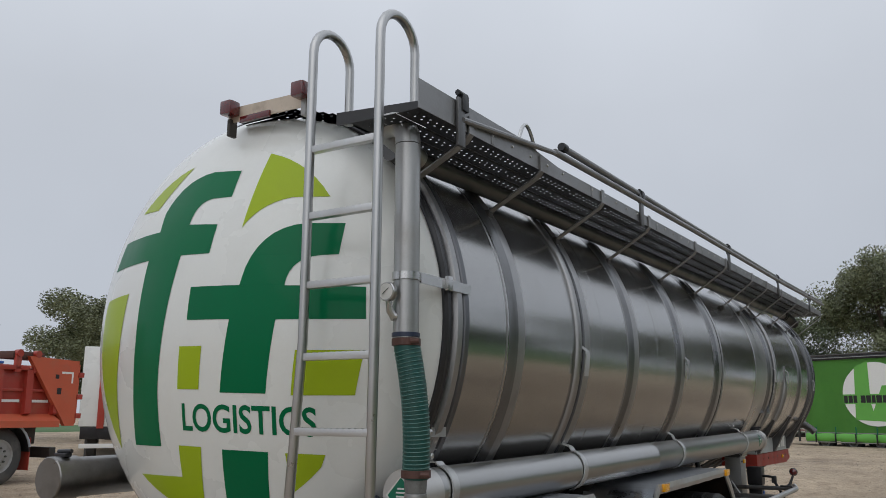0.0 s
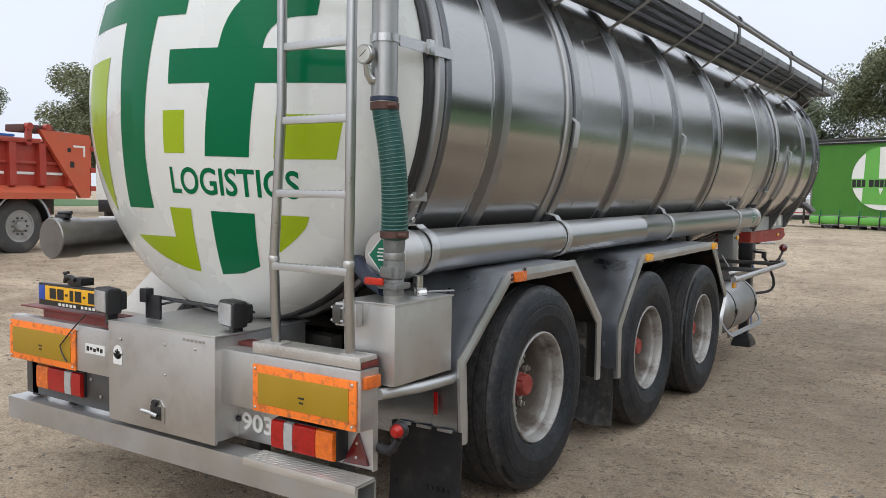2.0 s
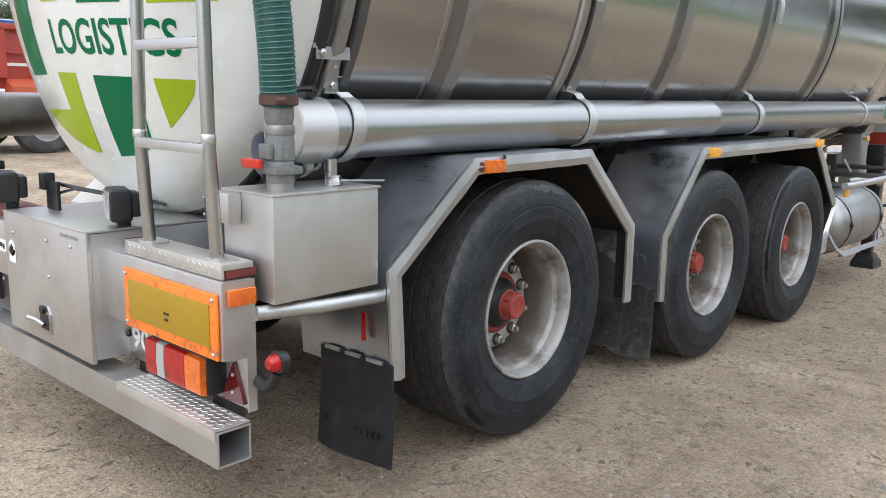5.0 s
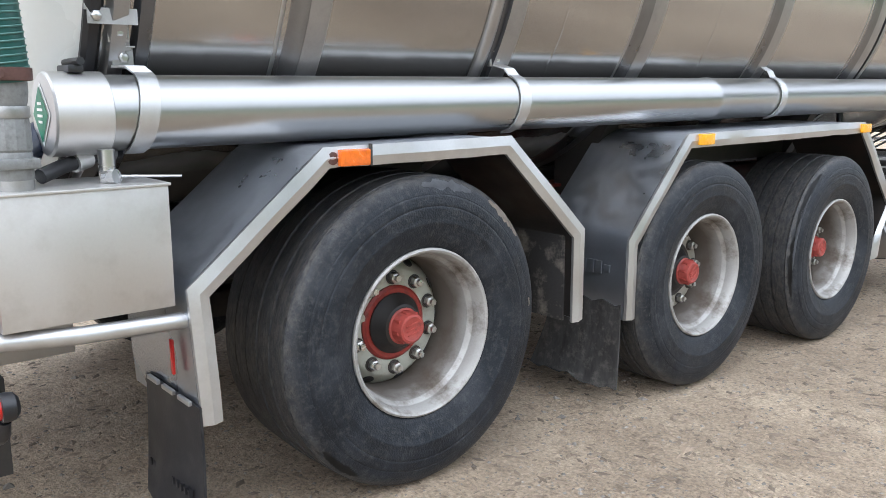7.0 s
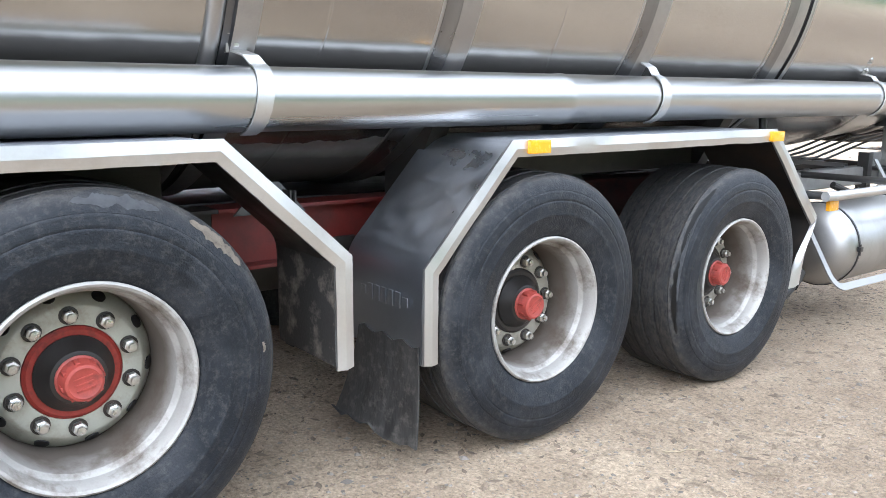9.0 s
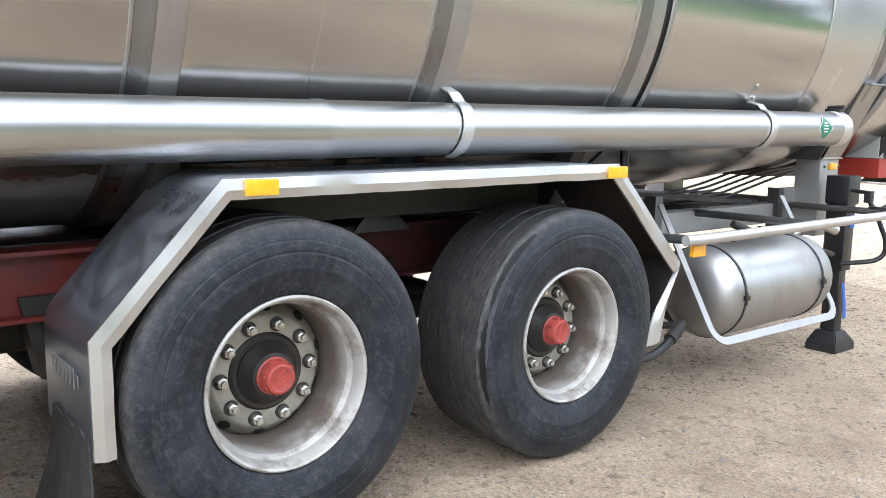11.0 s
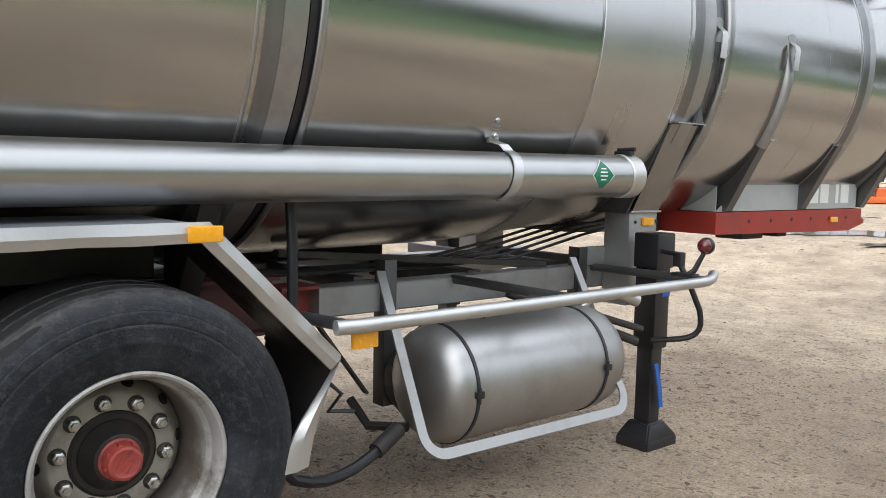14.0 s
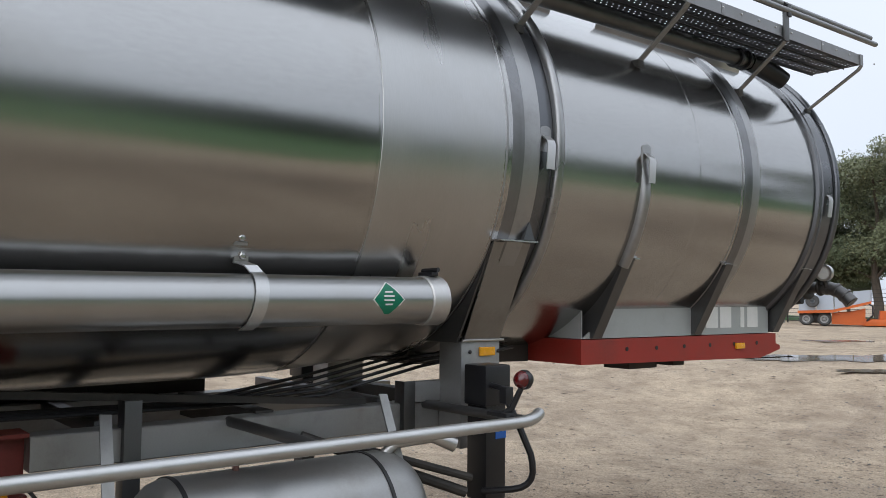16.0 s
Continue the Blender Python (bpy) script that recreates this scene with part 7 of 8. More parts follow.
# ---- landing legs ----
def landing_leg(sx):
    x0, x1 = 0.822, 0.965
    X = lambda a, b: (min(sx * a, sx * b), max(sx * a, sx * b))
    leg = part("landing_leg", box(*X(x0, x1), 7.575, 7.708, 0.40, 1.06, 0.010), BLACK, T, "black landing leg with crank and foot")
    part("gear_case", box(*X(x0 - 0.01, x1 + 0.012), 7.560, 7.728, 0.86, 1.06, 0.014), BLACK, leg)
    part("inner_tube", box(*X(x0 + 0.02, x1 - 0.02), 7.592, 7.69, -0.10, 0.42, 0.006), BLACK, leg)
    bm = bmesh.new()
    for (a, b, c, d, z) in ((x0 - 0.035, x1 + 0.04, 7.50, 7.79, ground_z(0.9, 7.6)),):
        lo = [bm.verts.new((sx * x, y, z - 0.01)) for x, y in ((a, c), (b, c), (b, d), (a, d))]
        md = [bm.verts.new((sx * x, y, z + 0.05)) for x, y in ((a, c), (b, c), (b, d), (a, d))]
        hi = [bm.verts.new((sx * x, y, z + 0.14)) for x, y in ((x0, 7.57), (x1, 7.57), (x1, 7.71), (x0, 7.71))]
        for p, q in ((lo, md), (md, hi)):
            for k in range(4):
                bm.faces.new((p[k], p[(k + 1) % 4], q[(k + 1) % 4], q[k]))
        bm.faces.new(lo[::-1])
        bm.faces.new(hi)
    bmesh.ops.bevel(bm, geom=bm.edges[:], offset=0.008, segments=2, affect="EDGES")
    part("foot", bm, BLACK, leg, "dusty black steel foot")
    br = part("leg_bracket", box(*X(0.56, 0.74), 7.605, 7.872, 0.62, 1.17, 0.005), CHASSIS_GREY, leg, "grey leg bracket")
    part("bracket_top", box(*X(0.56, 0.76), 7.595, 7.885, 1.165, 1.175, 0.002), STEEL, br)
    if sx > 0:
        part("leg_lamp", box(0.741, 0.757, 7.722, 7.826, 1.088, 1.134, 0.004), ORANGE_LAMP, leg, "amber side marker lamp")
        for y in (7.66, 7.86):
            bolt(0.741, y, 1.11, 0.010, BLACK, leg, "X", 1)
        part("blue_label", box(0.966, 0.969, 7.635, 7.705, 0.70, 0.79), BLUE, leg, "small blue label")
        part("blue_strap", strip([(0.972, 7.60, 0.32), (0.974, 7.64, 0.18), (0.974, 7.66, 0.06)], (0, 0.035, 0), 0.006), BLUE, leg, "blue strap end")
        bm = tube([(0.97, 7.60, 0.965), (1.10, 7.585, 0.955)], 0.014, 10)
        merge(bm, box(1.08, 1.13, 7.55, 7.60, 0.89, 0.97, 0.008))
        tube([(1.11, 7.58, 0.90), (1.16, 7.60, 0.80), (1.205, 7.64, 0.66)] + arc((1.21, 7.645, 0.62), (1.225, 7.66, 0.51), (1.12, 7.60, 0.49), 5) + [(0.97, 7.55, 0.46)], 0.016, 10, bm=bm)
        part("crank_handle", bm, BLACK, leg, "bent black crank handle")
    return leg


landing_leg(1)
landing_leg(-1)
bm = tube([(1.335, 7.452, 1.0), (1.30, 7.42, 0.90), (1.27, 7.40, 0.87)], [0.012, 0.015, 0.017], 10)
merge(bm, box(1.20, 1.33, 7.36, 7.42, 0.865, 0.885, 0.006))
LEVER = part("brake_lever", bm, BLACK, T, "black lever with a red ball marker lamp")
bm = bmesh.new()
bmesh.ops.create_uvsphere(bm, u_segments=18, v_segments=12, radius=0.040, matrix=Matrix.Translation((1.335, 7.452, 1.028)))
part("ball_lamp", bm, DEEP_RED_LAMP, LEVER)
part("ball_shell", lathe([(0.041, 0.0), (0.044, 0.004), (0.044, 0.022), (0.032, 0.040), (0.001, 0.046)], 18, "Y", (1.335, 7.452, 1.028)), BLACK, LEVER)


# diamond labels on the hose tubes
def diamond(flat):
    h = 0.075
    bm = bmesh.new()
    n = 8
    if flat:
        bm.faces.new([bm.verts.new((TUBE_X - 0.012 + x * 0.90, 0.3050, TUBE_Z + z)) for x, z in ((0, -h), (h, 0), (0, h), (-h, 0))])
        lab = part("diamond_label", bm, LABEL_GREEN, TUBE_RIGHT, "green diamond label with white lines", 0)
        bars = bmesh.new()
        for k in range(4):
            w = 0.026 - abs(k - 1.5) * 0.006
            box(TUBE_X - 0.012 - w, TUBE_X - 0.012 + w, 0.3032, 0.3044, TUBE_Z + 0.025 - k * 0.016, TUBE_Z + 0.032 - k * 0.016, 0, bars)
        part("label_lines", bars, WHITE_PRINT, lab)
        return
    def wrap(s, a, out):
        t = a / TUBE_R
        return (TUBE_X + (TUBE_R + out) * math.cos(t), 6.87 + s, TUBE_Z + 0.005 + (TUBE_R + out) * math.sin(t))
    for scale, out, mat, nm in ((1.1, 0.0015, WHITE_PRINT, "label_border"), (1.0, 0.003, LABEL_GREEN, "diamond_label")):
        bm = bmesh.new()
        rows = []
        for j in range(n + 1):
            a = -h + 2 * h * j / n
            w = (h - abs(a)) * scale + 0.0005
            rows.append([bm.verts.new(wrap(s, a * scale, out)) for s in (-w, 0, w)])
        for a, b in zip(rows, rows[1:]):
            for k in range(2):
                bm.faces.new((a[k], a[k + 1], b[k + 1], b[k]))
        lab = part(nm, bm, mat, TUBE_RIGHT, "green diamond label with white lines" if mat is LABEL_GREEN else "")
    bars = bmesh.new()
    for k in range(4):
        w, a = 0.030 - abs(k - 1.5) * 0.007, 0.028 - k * 0.017
        bars.faces.new([bars.verts.new(wrap(s, q, 0.0045)) for s, q in ((-w, a), (w, a), (w, a + 0.007), (-w, a + 0.007))])
    part("label_lines", bars, WHITE_PRINT, lab)


diamond(True)
diamond(False)
# the hose tubes rise a little to the front, along with the tank
for tb in (TUBE_RIGHT, TUBE_LEFT):
    for ob in [tb] + list(tb.children_recursive):
        for v in ob.data.vertices:
            v.co.z += 0.008 * (v.co.y - 0.3)

# ---- outlet fittings at the front of the tank ----
bm = tube([(0.46, 11.30, 1.515), (0.70, 11.30, 1.505), (0.78, 11.30, 1.50)], 0.045, 16)
FRONT = part("front_outlet", bm, UNDER_STEEL, T, "dark outlet pipe with gauge at the tank front")
for x, r in ((0.50, 0.085), (0.66, 0.10), (0.70, 0.10), (0.80, 0.07)):
    part("pipe_flange", lathe([(0.04, -0.011), (r - 0.004, -0.011), (r, -0.007), (r, 0.007), (r - 0.004, 0.011), (0.04, 0.011)], 24, "X", (x, 11.30, 1.505)), UNDER, FRONT)
bend = [(0.78, 11.30, 1.50), (0.85, 11.31, 1.502), (0.92, 11.315, 1.482), (0.98, 11.32, 1.44), (1.03, 11.32, 1.385)]
part("outlet_bend", tube(bend, [0.048, 0.052, 0.050, 0.050, 0.056], 16), UNDER_STEEL, FRONT, "grey bent outlet with coupling rings")
for k, p in ((1, 0.060), (2, 0.058), (3, 0.058)):
    d = (Vector(bend[k + 1]) - Vector(bend[k - 1])).normalized() * 0.010
    part("coupling_ring", tube([Vector(bend[k]) - d, Vector(bend[k]) + d], p, 16), UNDER_STEEL, FRONT)
d = (Vector(bend[4]) - Vector(bend[3])).normalized()
part("open_mouth", tube([Vector(bend[4]) - d * 0.01, Vector(bend[4]) + d * 0.004], 0.042, 16), BLACK, FRONT)
part("riser", tube([(0.815, 11.28, 1.52), (0.815, 11.28, 1.78)], 0.034, 12), BLACK, FRONT)
part("front_gauge", lathe([(0.001, 0.0), (0.055, 0.0), (0.055, 0.03), (0.001, 0.03)], 20, "Y", (0.865, 11.22, 1.615)), WHITE_PRINT, FRONT)
part("gauge_ring", lathe([(0.05, -0.004), (0.066, -0.004), (0.066, 0.034), (0.05, 0.034)], 20, "Y", (0.865, 11.22, 1.615), closed=True), STEEL, FRONT)
part("gauge_neck", tube([(0.865, 11.24, 1.56), (0.865, 11.26, 1.50)], 0.014, 8), UNDER, FRONT)
bm = tube([(0.44, 11.2, 1.375), (0.58, 11.2, 1.385), (0.70, 11.2, 1.40)], [0.03, 0.022, 0.03], 12)
tube([(0.60, 11.2, 1.39), (0.64, 11.24, 1.45), (0.66, 11.28, 1.50)], 0.018, 10, bm=bm)
part("drain_cock", bm, BLACK, FRONT, "black drain cock below the outlet")
part("front_stand", box(0.53, 0.60, 11.05, 11.12, 1.22, 1.66, 0.006), CHASSIS_GREY, FRONT)

# ---- other vehicles in the yard ----
def local(ob, name, bm, mat, label="", smooth=35):
    return part(name, bm, mat, ob, label, smooth)


def truck_wheel(parent, x, y, r=0.52, w=0.30, tyre=None, sx=1):
    prof = [(r * 0.56, -w), (r * 0.80, -w - 0.01), (r * 0.95, -w + 0.02), (r, -w + 0.05), (r, -0.05), (r * 0.95, -0.02), (r * 0.80, 0.012), (r * 0.56, 0.0)]
    t = part("wheel", lathe(prof, 40, "X", (0, 0, 0), closed=True), tyre or GREY_TYRE, parent, "dusty truck tyre on a grey rim")
    rim = [(r * 0.57, -0.01), (r * 0.58, 0.006), (r * 0.52, 0.0), (r * 0.46, -0.05), (r * 0.40, -0.055), (r * 0.36, -0.02), (r * 0.22, -0.015), (r * 0.20, 0.03), (r * 0.16, 0.05), (0.001, 0.055)]
    part("rim", lathe(rim, 30, "X"), CHASSIS_GREY, t)
    for k in range(10):
        a = 2 * math.pi * k / 10
        part("wheel_nut", lathe([(0.02, -0.02), (0.02, 0.015), (0.001, 0.016)], 6, "X", (0, r * 0.30 * math.cos(a), r * 0.30 * math.sin(a))), GREY_TYRE, t)
    t.matrix_basis = pose(x, y, r, 0, 0, 0 if sx > 0 else 180)
    return t


def build_tipper():
    """A red tipper, drawn with its near side at x = 0, its tail at y = 0 and its front towards -y."""
    t = thing("tipper_truck", "red tipper truck with ribbed steel body", "truck")
    L = 8.4
    bm = box(-2.4, -0.06, -L, -0.05, 1.12, 2.14, 0.02)
    body = local(t, "tipper_body", bm, TRUCK_RED, "red steel body side with dust")
    local(t, "top_rail", box(-2.45, 0.05, -L, -1.1, 2.09, 2.18, 0.015), TRUCK_RED)
    local(t, "lower_flange", prism([(-0.08, 1.30), (0.16, 1.16), (0.16, 1.04), (-0.08, 1.04)], "Y", -3.55, -0.40), TRUCK_ORANGE, "broad sloping lower flange")
    for k in range(13):
        y = -0.42 - 0.64 * k
        local(t, "side_rib", prism([(-0.07, 1.25), (0.06, 1.30), (0.04, 2.10), (-0.07, 2.10)], "Y", y - 0.07, y + 0.07), TRUCK_RED)
        local(t, "side_lath", box(-0.06, 0.0, y - 0.55, y - 0.10, 1.70, 1.75, 0.01), TRUCK_RED)
        local(t, "marking_strip", box(-0.055, -0.045, y - 0.52, y - 0.12, 1.50, 1.55), WHITE_PRINT, "pale marking strip")
    tail = local(t, "tail_plate", prism([(-1.15, 2.36), (0.02, 2.32), (0.02, 1.06), (-0.20, 1.06)], "X", -0.02, 0.075), TRUCK_ORANGE, "faded red tail side plate with cutouts")
    for y0, y1, z0, z1 in ((-0.46, -0.36, 1.66, 1.78), (-0.52, -0.44, 1.96, 2.04)):
        local(tail, "cutout", box(0.074, 0.078, y0, y1, z0, z1), BLACK)
    local(tail, "angle_mark", prism([(-0.38, 2.10), (-0.10, 2.10), (-0.10, 1.88), (-0.14, 1.88), (-0.14, 2.06), (-0.38, 2.06)], "X", 0.075, 0.079), WHITE_PRINT)
    local(t, "tail_gate", box(-2.42, 0.04, 0.0, 0.09, 1.10, 2.26, 0.02), TRUCK_ORANGE)
    for z in (1.25, 1.62, 2.05):
        local(t, "gate_hinge", box(-0.02, 0.09, 0.03, 0.16, z - 0.05, z + 0.05, 0.01), TRUCK_RED)
    for y in (-0.95, -1.35):
        bm = lathe([(0.001, -0.05), (0.07, -0.05), (0.07, 0.06), (0.001, 0.06)], 14, "X", (0.02, y, 2.40))
        box(-0.02, 0.05, y - 0.06, y + 0.06, 2.05, 2.38, 0.01, bm)
        local(t, "cover_hook", bm, TRUCK_RED)
    local(t, "hydraulic_mount", box(-0.5, 0.0, -1.45, -0.75, 2.30, 2.44, 0.03), RUST)
    local(t, "cover_roll", tube([(-0.10, -L, 2.23), (-0.10, -1.6, 2.20)], 0.05, 10), PALE_BLUE, "blue and white rolled cover")
    local(t, "cover_stripe", box(-0.04, -0.03, -L, -1.6, 2.20, 2.235), BLUE)
    local(t, "frame", box(-1.7, -0.7, -9.5, -0.2, 0.70, 1.05, 0.02), UNDER)
    for y in (-1.50, -2.87, -7.0):
        for sx, x in ((1, -0.05), (-1, -2.42)):
            truck_wheel(t, x, y, 0.525, 0.30, None, sx)
        bm = sheet([(y - 0.62, 0.55), (y - 0.55, 0.85), (y - 0.30, 1.10), (y, 1.17), (y + 0.30, 1.10), (y + 0.55, 0.85), (y + 0.62, 0.60)], -0.45, 0.02, 0.03)
        local(t, "wheel_arch", bm, BLACK, "black arch with pale edge")
        bm = tube([(0.03, y + 0.60 * math.cos(a), 0.56 + 0.60 * math.sin(a)) for a in (radians(12 + 156 * k / 12) for k in range(13))], 0.022, 8)
        local(t, "arch_edge", bm, PALE_BLUE)
    local(t, "side_guard", box(-0.10, -0.05, -5.9, -3.66, 0.62, 0.74, 0.01), PALE_BLUE)
    local(t, "side_guard", box(-0.10, -0.05, -5.9, -3.66, 0.36, 0.46, 0.01), PALE_BLUE)
    local(t, "guard_post", box(-0.12, -0.05, -3.78, -3.66, 0.36, 0.95, 0.01), PALE_BLUE)
    local(t, "tank", box(-0.6, -0.12, -5.8, -3.9, 0.45, 1.0, 0.05), BLACK)
    local(t, "rear_bumper", box(-2.3, -0.1, -0.35, -0.2, 0.45, 0.65, 0.02), UNDER)
    local(t, "mud_flap", box(-0.5, -0.06, -0.84, -0.82, 0.25, 0.85, 0.004), TRUCK_RED, "red mud flap")
    local(t, "cab", box(-2.45, -0.05, -11.2, -9.0, 0.6, 2.9, 0.15), TRUCK_RED)
    local(t, "type_mark", box(0.02, 0.03, -5.3, -4.9, 1.12, 1.22), WHITE_PRINT)
    return t


tipper = build_tipper()
TIP = Vector((-12.05, 7.54, 0.0))
tipper.matrix_basis = pose(TIP.x, TIP.y, 0.325, 0, 0.4, 8)


def build_curtain_trailer():
    """A curtain-sided trailer, its near face at y = 0, from x = 0 to the right."""
    t = thing("curtain_trailer", "green curtain-sided trailer with white emblem", "trailer")
    L, H0, H1 = 8.2, 0.74, 3.74
    rows = bmesh.new()
    n = 90
    levels = [H0, 1.2, 1.9, 2.7, 3.4, H1]
    grid = []
    for k in range(n + 1):
        x = L * k / n
        d = 0.014 * math.sin(x * 9) + 0.025 * noise.noise((x * 0.8, 0, 0))
        grid.append([rows.verts.new((x, d * (1 - 0.7 * i / 5) + 0.012 * noise.noise((x * 1.7, z, 4)), z)) for i, z in enumerate(levels)])
    for p, q in zip(grid, grid[1:]):
        for i in range(5):
            rows.faces.new((p[i], q[i], q[i + 1], p[i + 1]))
    bmesh.ops.solidify(rows, geom=rows.faces[:], thickness=-0.02)
    local(t, "curtain", rows, CURTAIN, "green side curtain with soft folds")
    local(t, "roof_beam", box(-0.05, L + 0.05, -0.07, 0.10, H1 - 0.02, H1 + 0.13, 0.02), BLACK, "black roof rail over the curtain")
    local(t, "rail_lip", box(-0.05, L + 0.05, -0.085, -0.068, H1 + 0.05, H1 + 0.08, 0.004), GALV)
    local(t, "roof_edge", tube([(-0.05, 0.0, H1 + 0.17), (L + 0.05, 0.0, H1 + 0.17)], 0.05, 10), UNDER)
    local(t, "roof", box(0, L, 0.05, 2.5, H1 + 0.12, H1 + 0.20, 0.02), GALV)
    local(t, "far_side", box(0, L, 2.46, 2.5, H0, H1, 0.01), CURTAIN)
    local(t, "end_wall", box(-0.03, 0.0, 0.02, 2.5, H0, H1, 0.01), CURTAIN)
    local(t, "end_wall", box(L, L + 0.03, 0.02, 2.5, H0, H1, 0.01), GALV)
    local(t, "end_post", box(-0.07, 0.0, -0.05, 0.03, 0.40, H1, 0.01), GALV)
    local(t, "bed", box(0, L, 0.10, 2.48, 0.62, H0, 0.01), UNDER)
    # the curtain's lower edge, rolled up round its pole and buckled down
    roll = bmesh.new()
    m = 46
    rings = []
    for k in range(m + 1):
        x = L * k / m
        pinch = 0.012 * math.cos(2 * math.pi * (x - 0.45) / 0.85)
        sag = 0.012 * noise.noise((x * 1.1, 2, 0))
        rings.append([roll.verts.new((x, -0.03 + (0.115 - pinch) * math.cos(a) * 0.8, 0.55 + sag + (0.165 - pinch) * math.sin(a))) for a in [2 * math.pi * j / 14 for j in range(14)]])
    for p, q in zip(rings, rings[1:]):
        for j in range(14):
            roll.faces.new((p[j], p[(j + 1) % 14], q[(j + 1) % 14], q[j]))
    roll.faces.new(rings[0][::-1])
    roll.faces.new(rings[-1])
    local(t, "rolled_edge", roll, CURTAIN, "rolled green lower edge of the curtain")
    local(t, "hem", box(0, L, -0.045, -0.02, 0.715, 0.755, 0.005), GALV)
    local(t, "lower_rail", box(0, L, -0.06, 0.0, 0.335, 0.375, 0.01), GALV, "pale lower rail")
    x = 0.45
    while x < L:
        local(t, "curtain_buckle", box(x - 0.025, x + 0.025, -0.150, -0.10, 0.34, 0.70, 0.01), BLACK)
        local(t, "buckle_strap", box(x - 0.018, x + 0.018, -0.075, -0.05, 0.66, 0.98, 0.003), LABEL_GREEN)
        x += 0.85
    # emblem: a white disc cut by a green angle
    def flat(pts, mat, y, nm):
        local(t, nm, prism([(x + CX, z) for x, z in pts], "Y", y - 0.006, y), mat)
    CX, CZ = 3.05, 2.29
    disc = [(1.32 * math.cos(2 * math.pi * k / 64), CZ + 1.27 * math.sin(2 * math.pi * k / 64)) for k in range(64)]
    flat(disc, WHITE_PRINT, -0.05, "emblem_disc")
    flat([(-0.86, 1.27), (0.62, 1.20), (1.02, 1.75), (0.62, 2.62), (0.30, 2.62), (-0.12, 1.62), (-0.20, 1.95), (-0.20, 3.62), (-0.76, 3.38)], CURTAIN, -0.058, "emblem_angle")
    flat([(-1.315, 1.91), (1.315, 1.91), (1.315, 2.29), (-1.315, 2.29)], CURTAIN, -0.066, "emblem_band")
    x = -1.27
    for k, w in enumerate((0.15, 0.17, 0.15, 0.08, 0.19, 0.19, 0.14, 0.22, 0.15, 0.16, 0.18, 0.14)):
        if k != 3:
            flat([(x, 1.95), (x + w, 1.95), (x + w, 2.24), (x, 2.24)], INK, -0.072, "dark_bar")
        x += w + 0.035
    for x in (0.55, 1.75, 2.85, 7.0):
        for y in (0.40, 2.2):
            w = truck_wheel(t, 0, 0, 0.36, 0.30)
            w.matrix_basis = pose(x, y, 0.36, 0, 0, -90)
    local(t, "pallet_box", box(3.6, 6.2, 0.25, 0.7, 0.15, 0.62, 0.02), UNDER)
    local(t, "mud_guard", box(1.45, 3.2, 0.25, 0.65, 0.60, 0.64, 0.01), UNDER)
    # drawbar with its white tool locker ahead of the load bed
    local(t, "drawbar", box(-2.6, 0.1, 0.9, 1.6, 0.50, 0.66, 0.02), UNDER, "dark steel drawbar")
    local(t, "tool_locker", box(-1.15, -0.10, 0.25, 1.3, 0.72, 1.42, 0.03), WHITE, "white locker ahead of the bed")
    local(t, "locker_strip", box(-1.15, -0.10, 0.240, 0.248, 0.80, 0.84, 0.002), RED_LAMP)
    local(t, "drawbar_post", tube([(-0.42, 0.10, 0.35), (-0.42, 0.12, 1.75)], 0.05, 10), UNDER)
    return t


curtain = build_curtain_trailer()
curtain.matrix_basis = pose(-0.007 - 3.05 * math.cos(radians(22)), 34.78 + 3.05 * math.sin(radians(22)), 0.16, 0, 0, -22)


def build_box_trailer():
    t = thing("box_trailer", "white box trailer with red frame seen end on", "trailer")
    local(t, "box", box(-1.25, 1.25, 0, 9, 0.95, 3.1, 0.03), WHITE, "dusty white box")
    for x in (-0.62, 0.0, 0.62):
        local(t, "door_seam", box(x - 0.015, x + 0.015, -0.03, 0.01, 1.0, 3.05, 0.005), GALV)
    local(t, "red_edge", box(-0.80, -0.62, -0.06, 0.02, 0.9, 3.0, 0.02), TRUCK_RED)
    local(t, "frame", box(-1.2, 1.2, 0.0, 9, 0.62, 0.95, 0.02), BLACK)
    local(t, "bumper", box(-1.2, 1.2, -0.05, 0.05, 0.38, 0.50, 0.02), WHITE)
    for x in (-0.9, 0.9):
        for y in (1.2, 2.5):
            w = truck_wheel(t, x + 0.15, y, 0.50, 0.30)
    return t


white_box = build_box_trailer()
white_box.matrix_basis = pose(-16.48, 12.27, 0.31, 0, 0, 55)


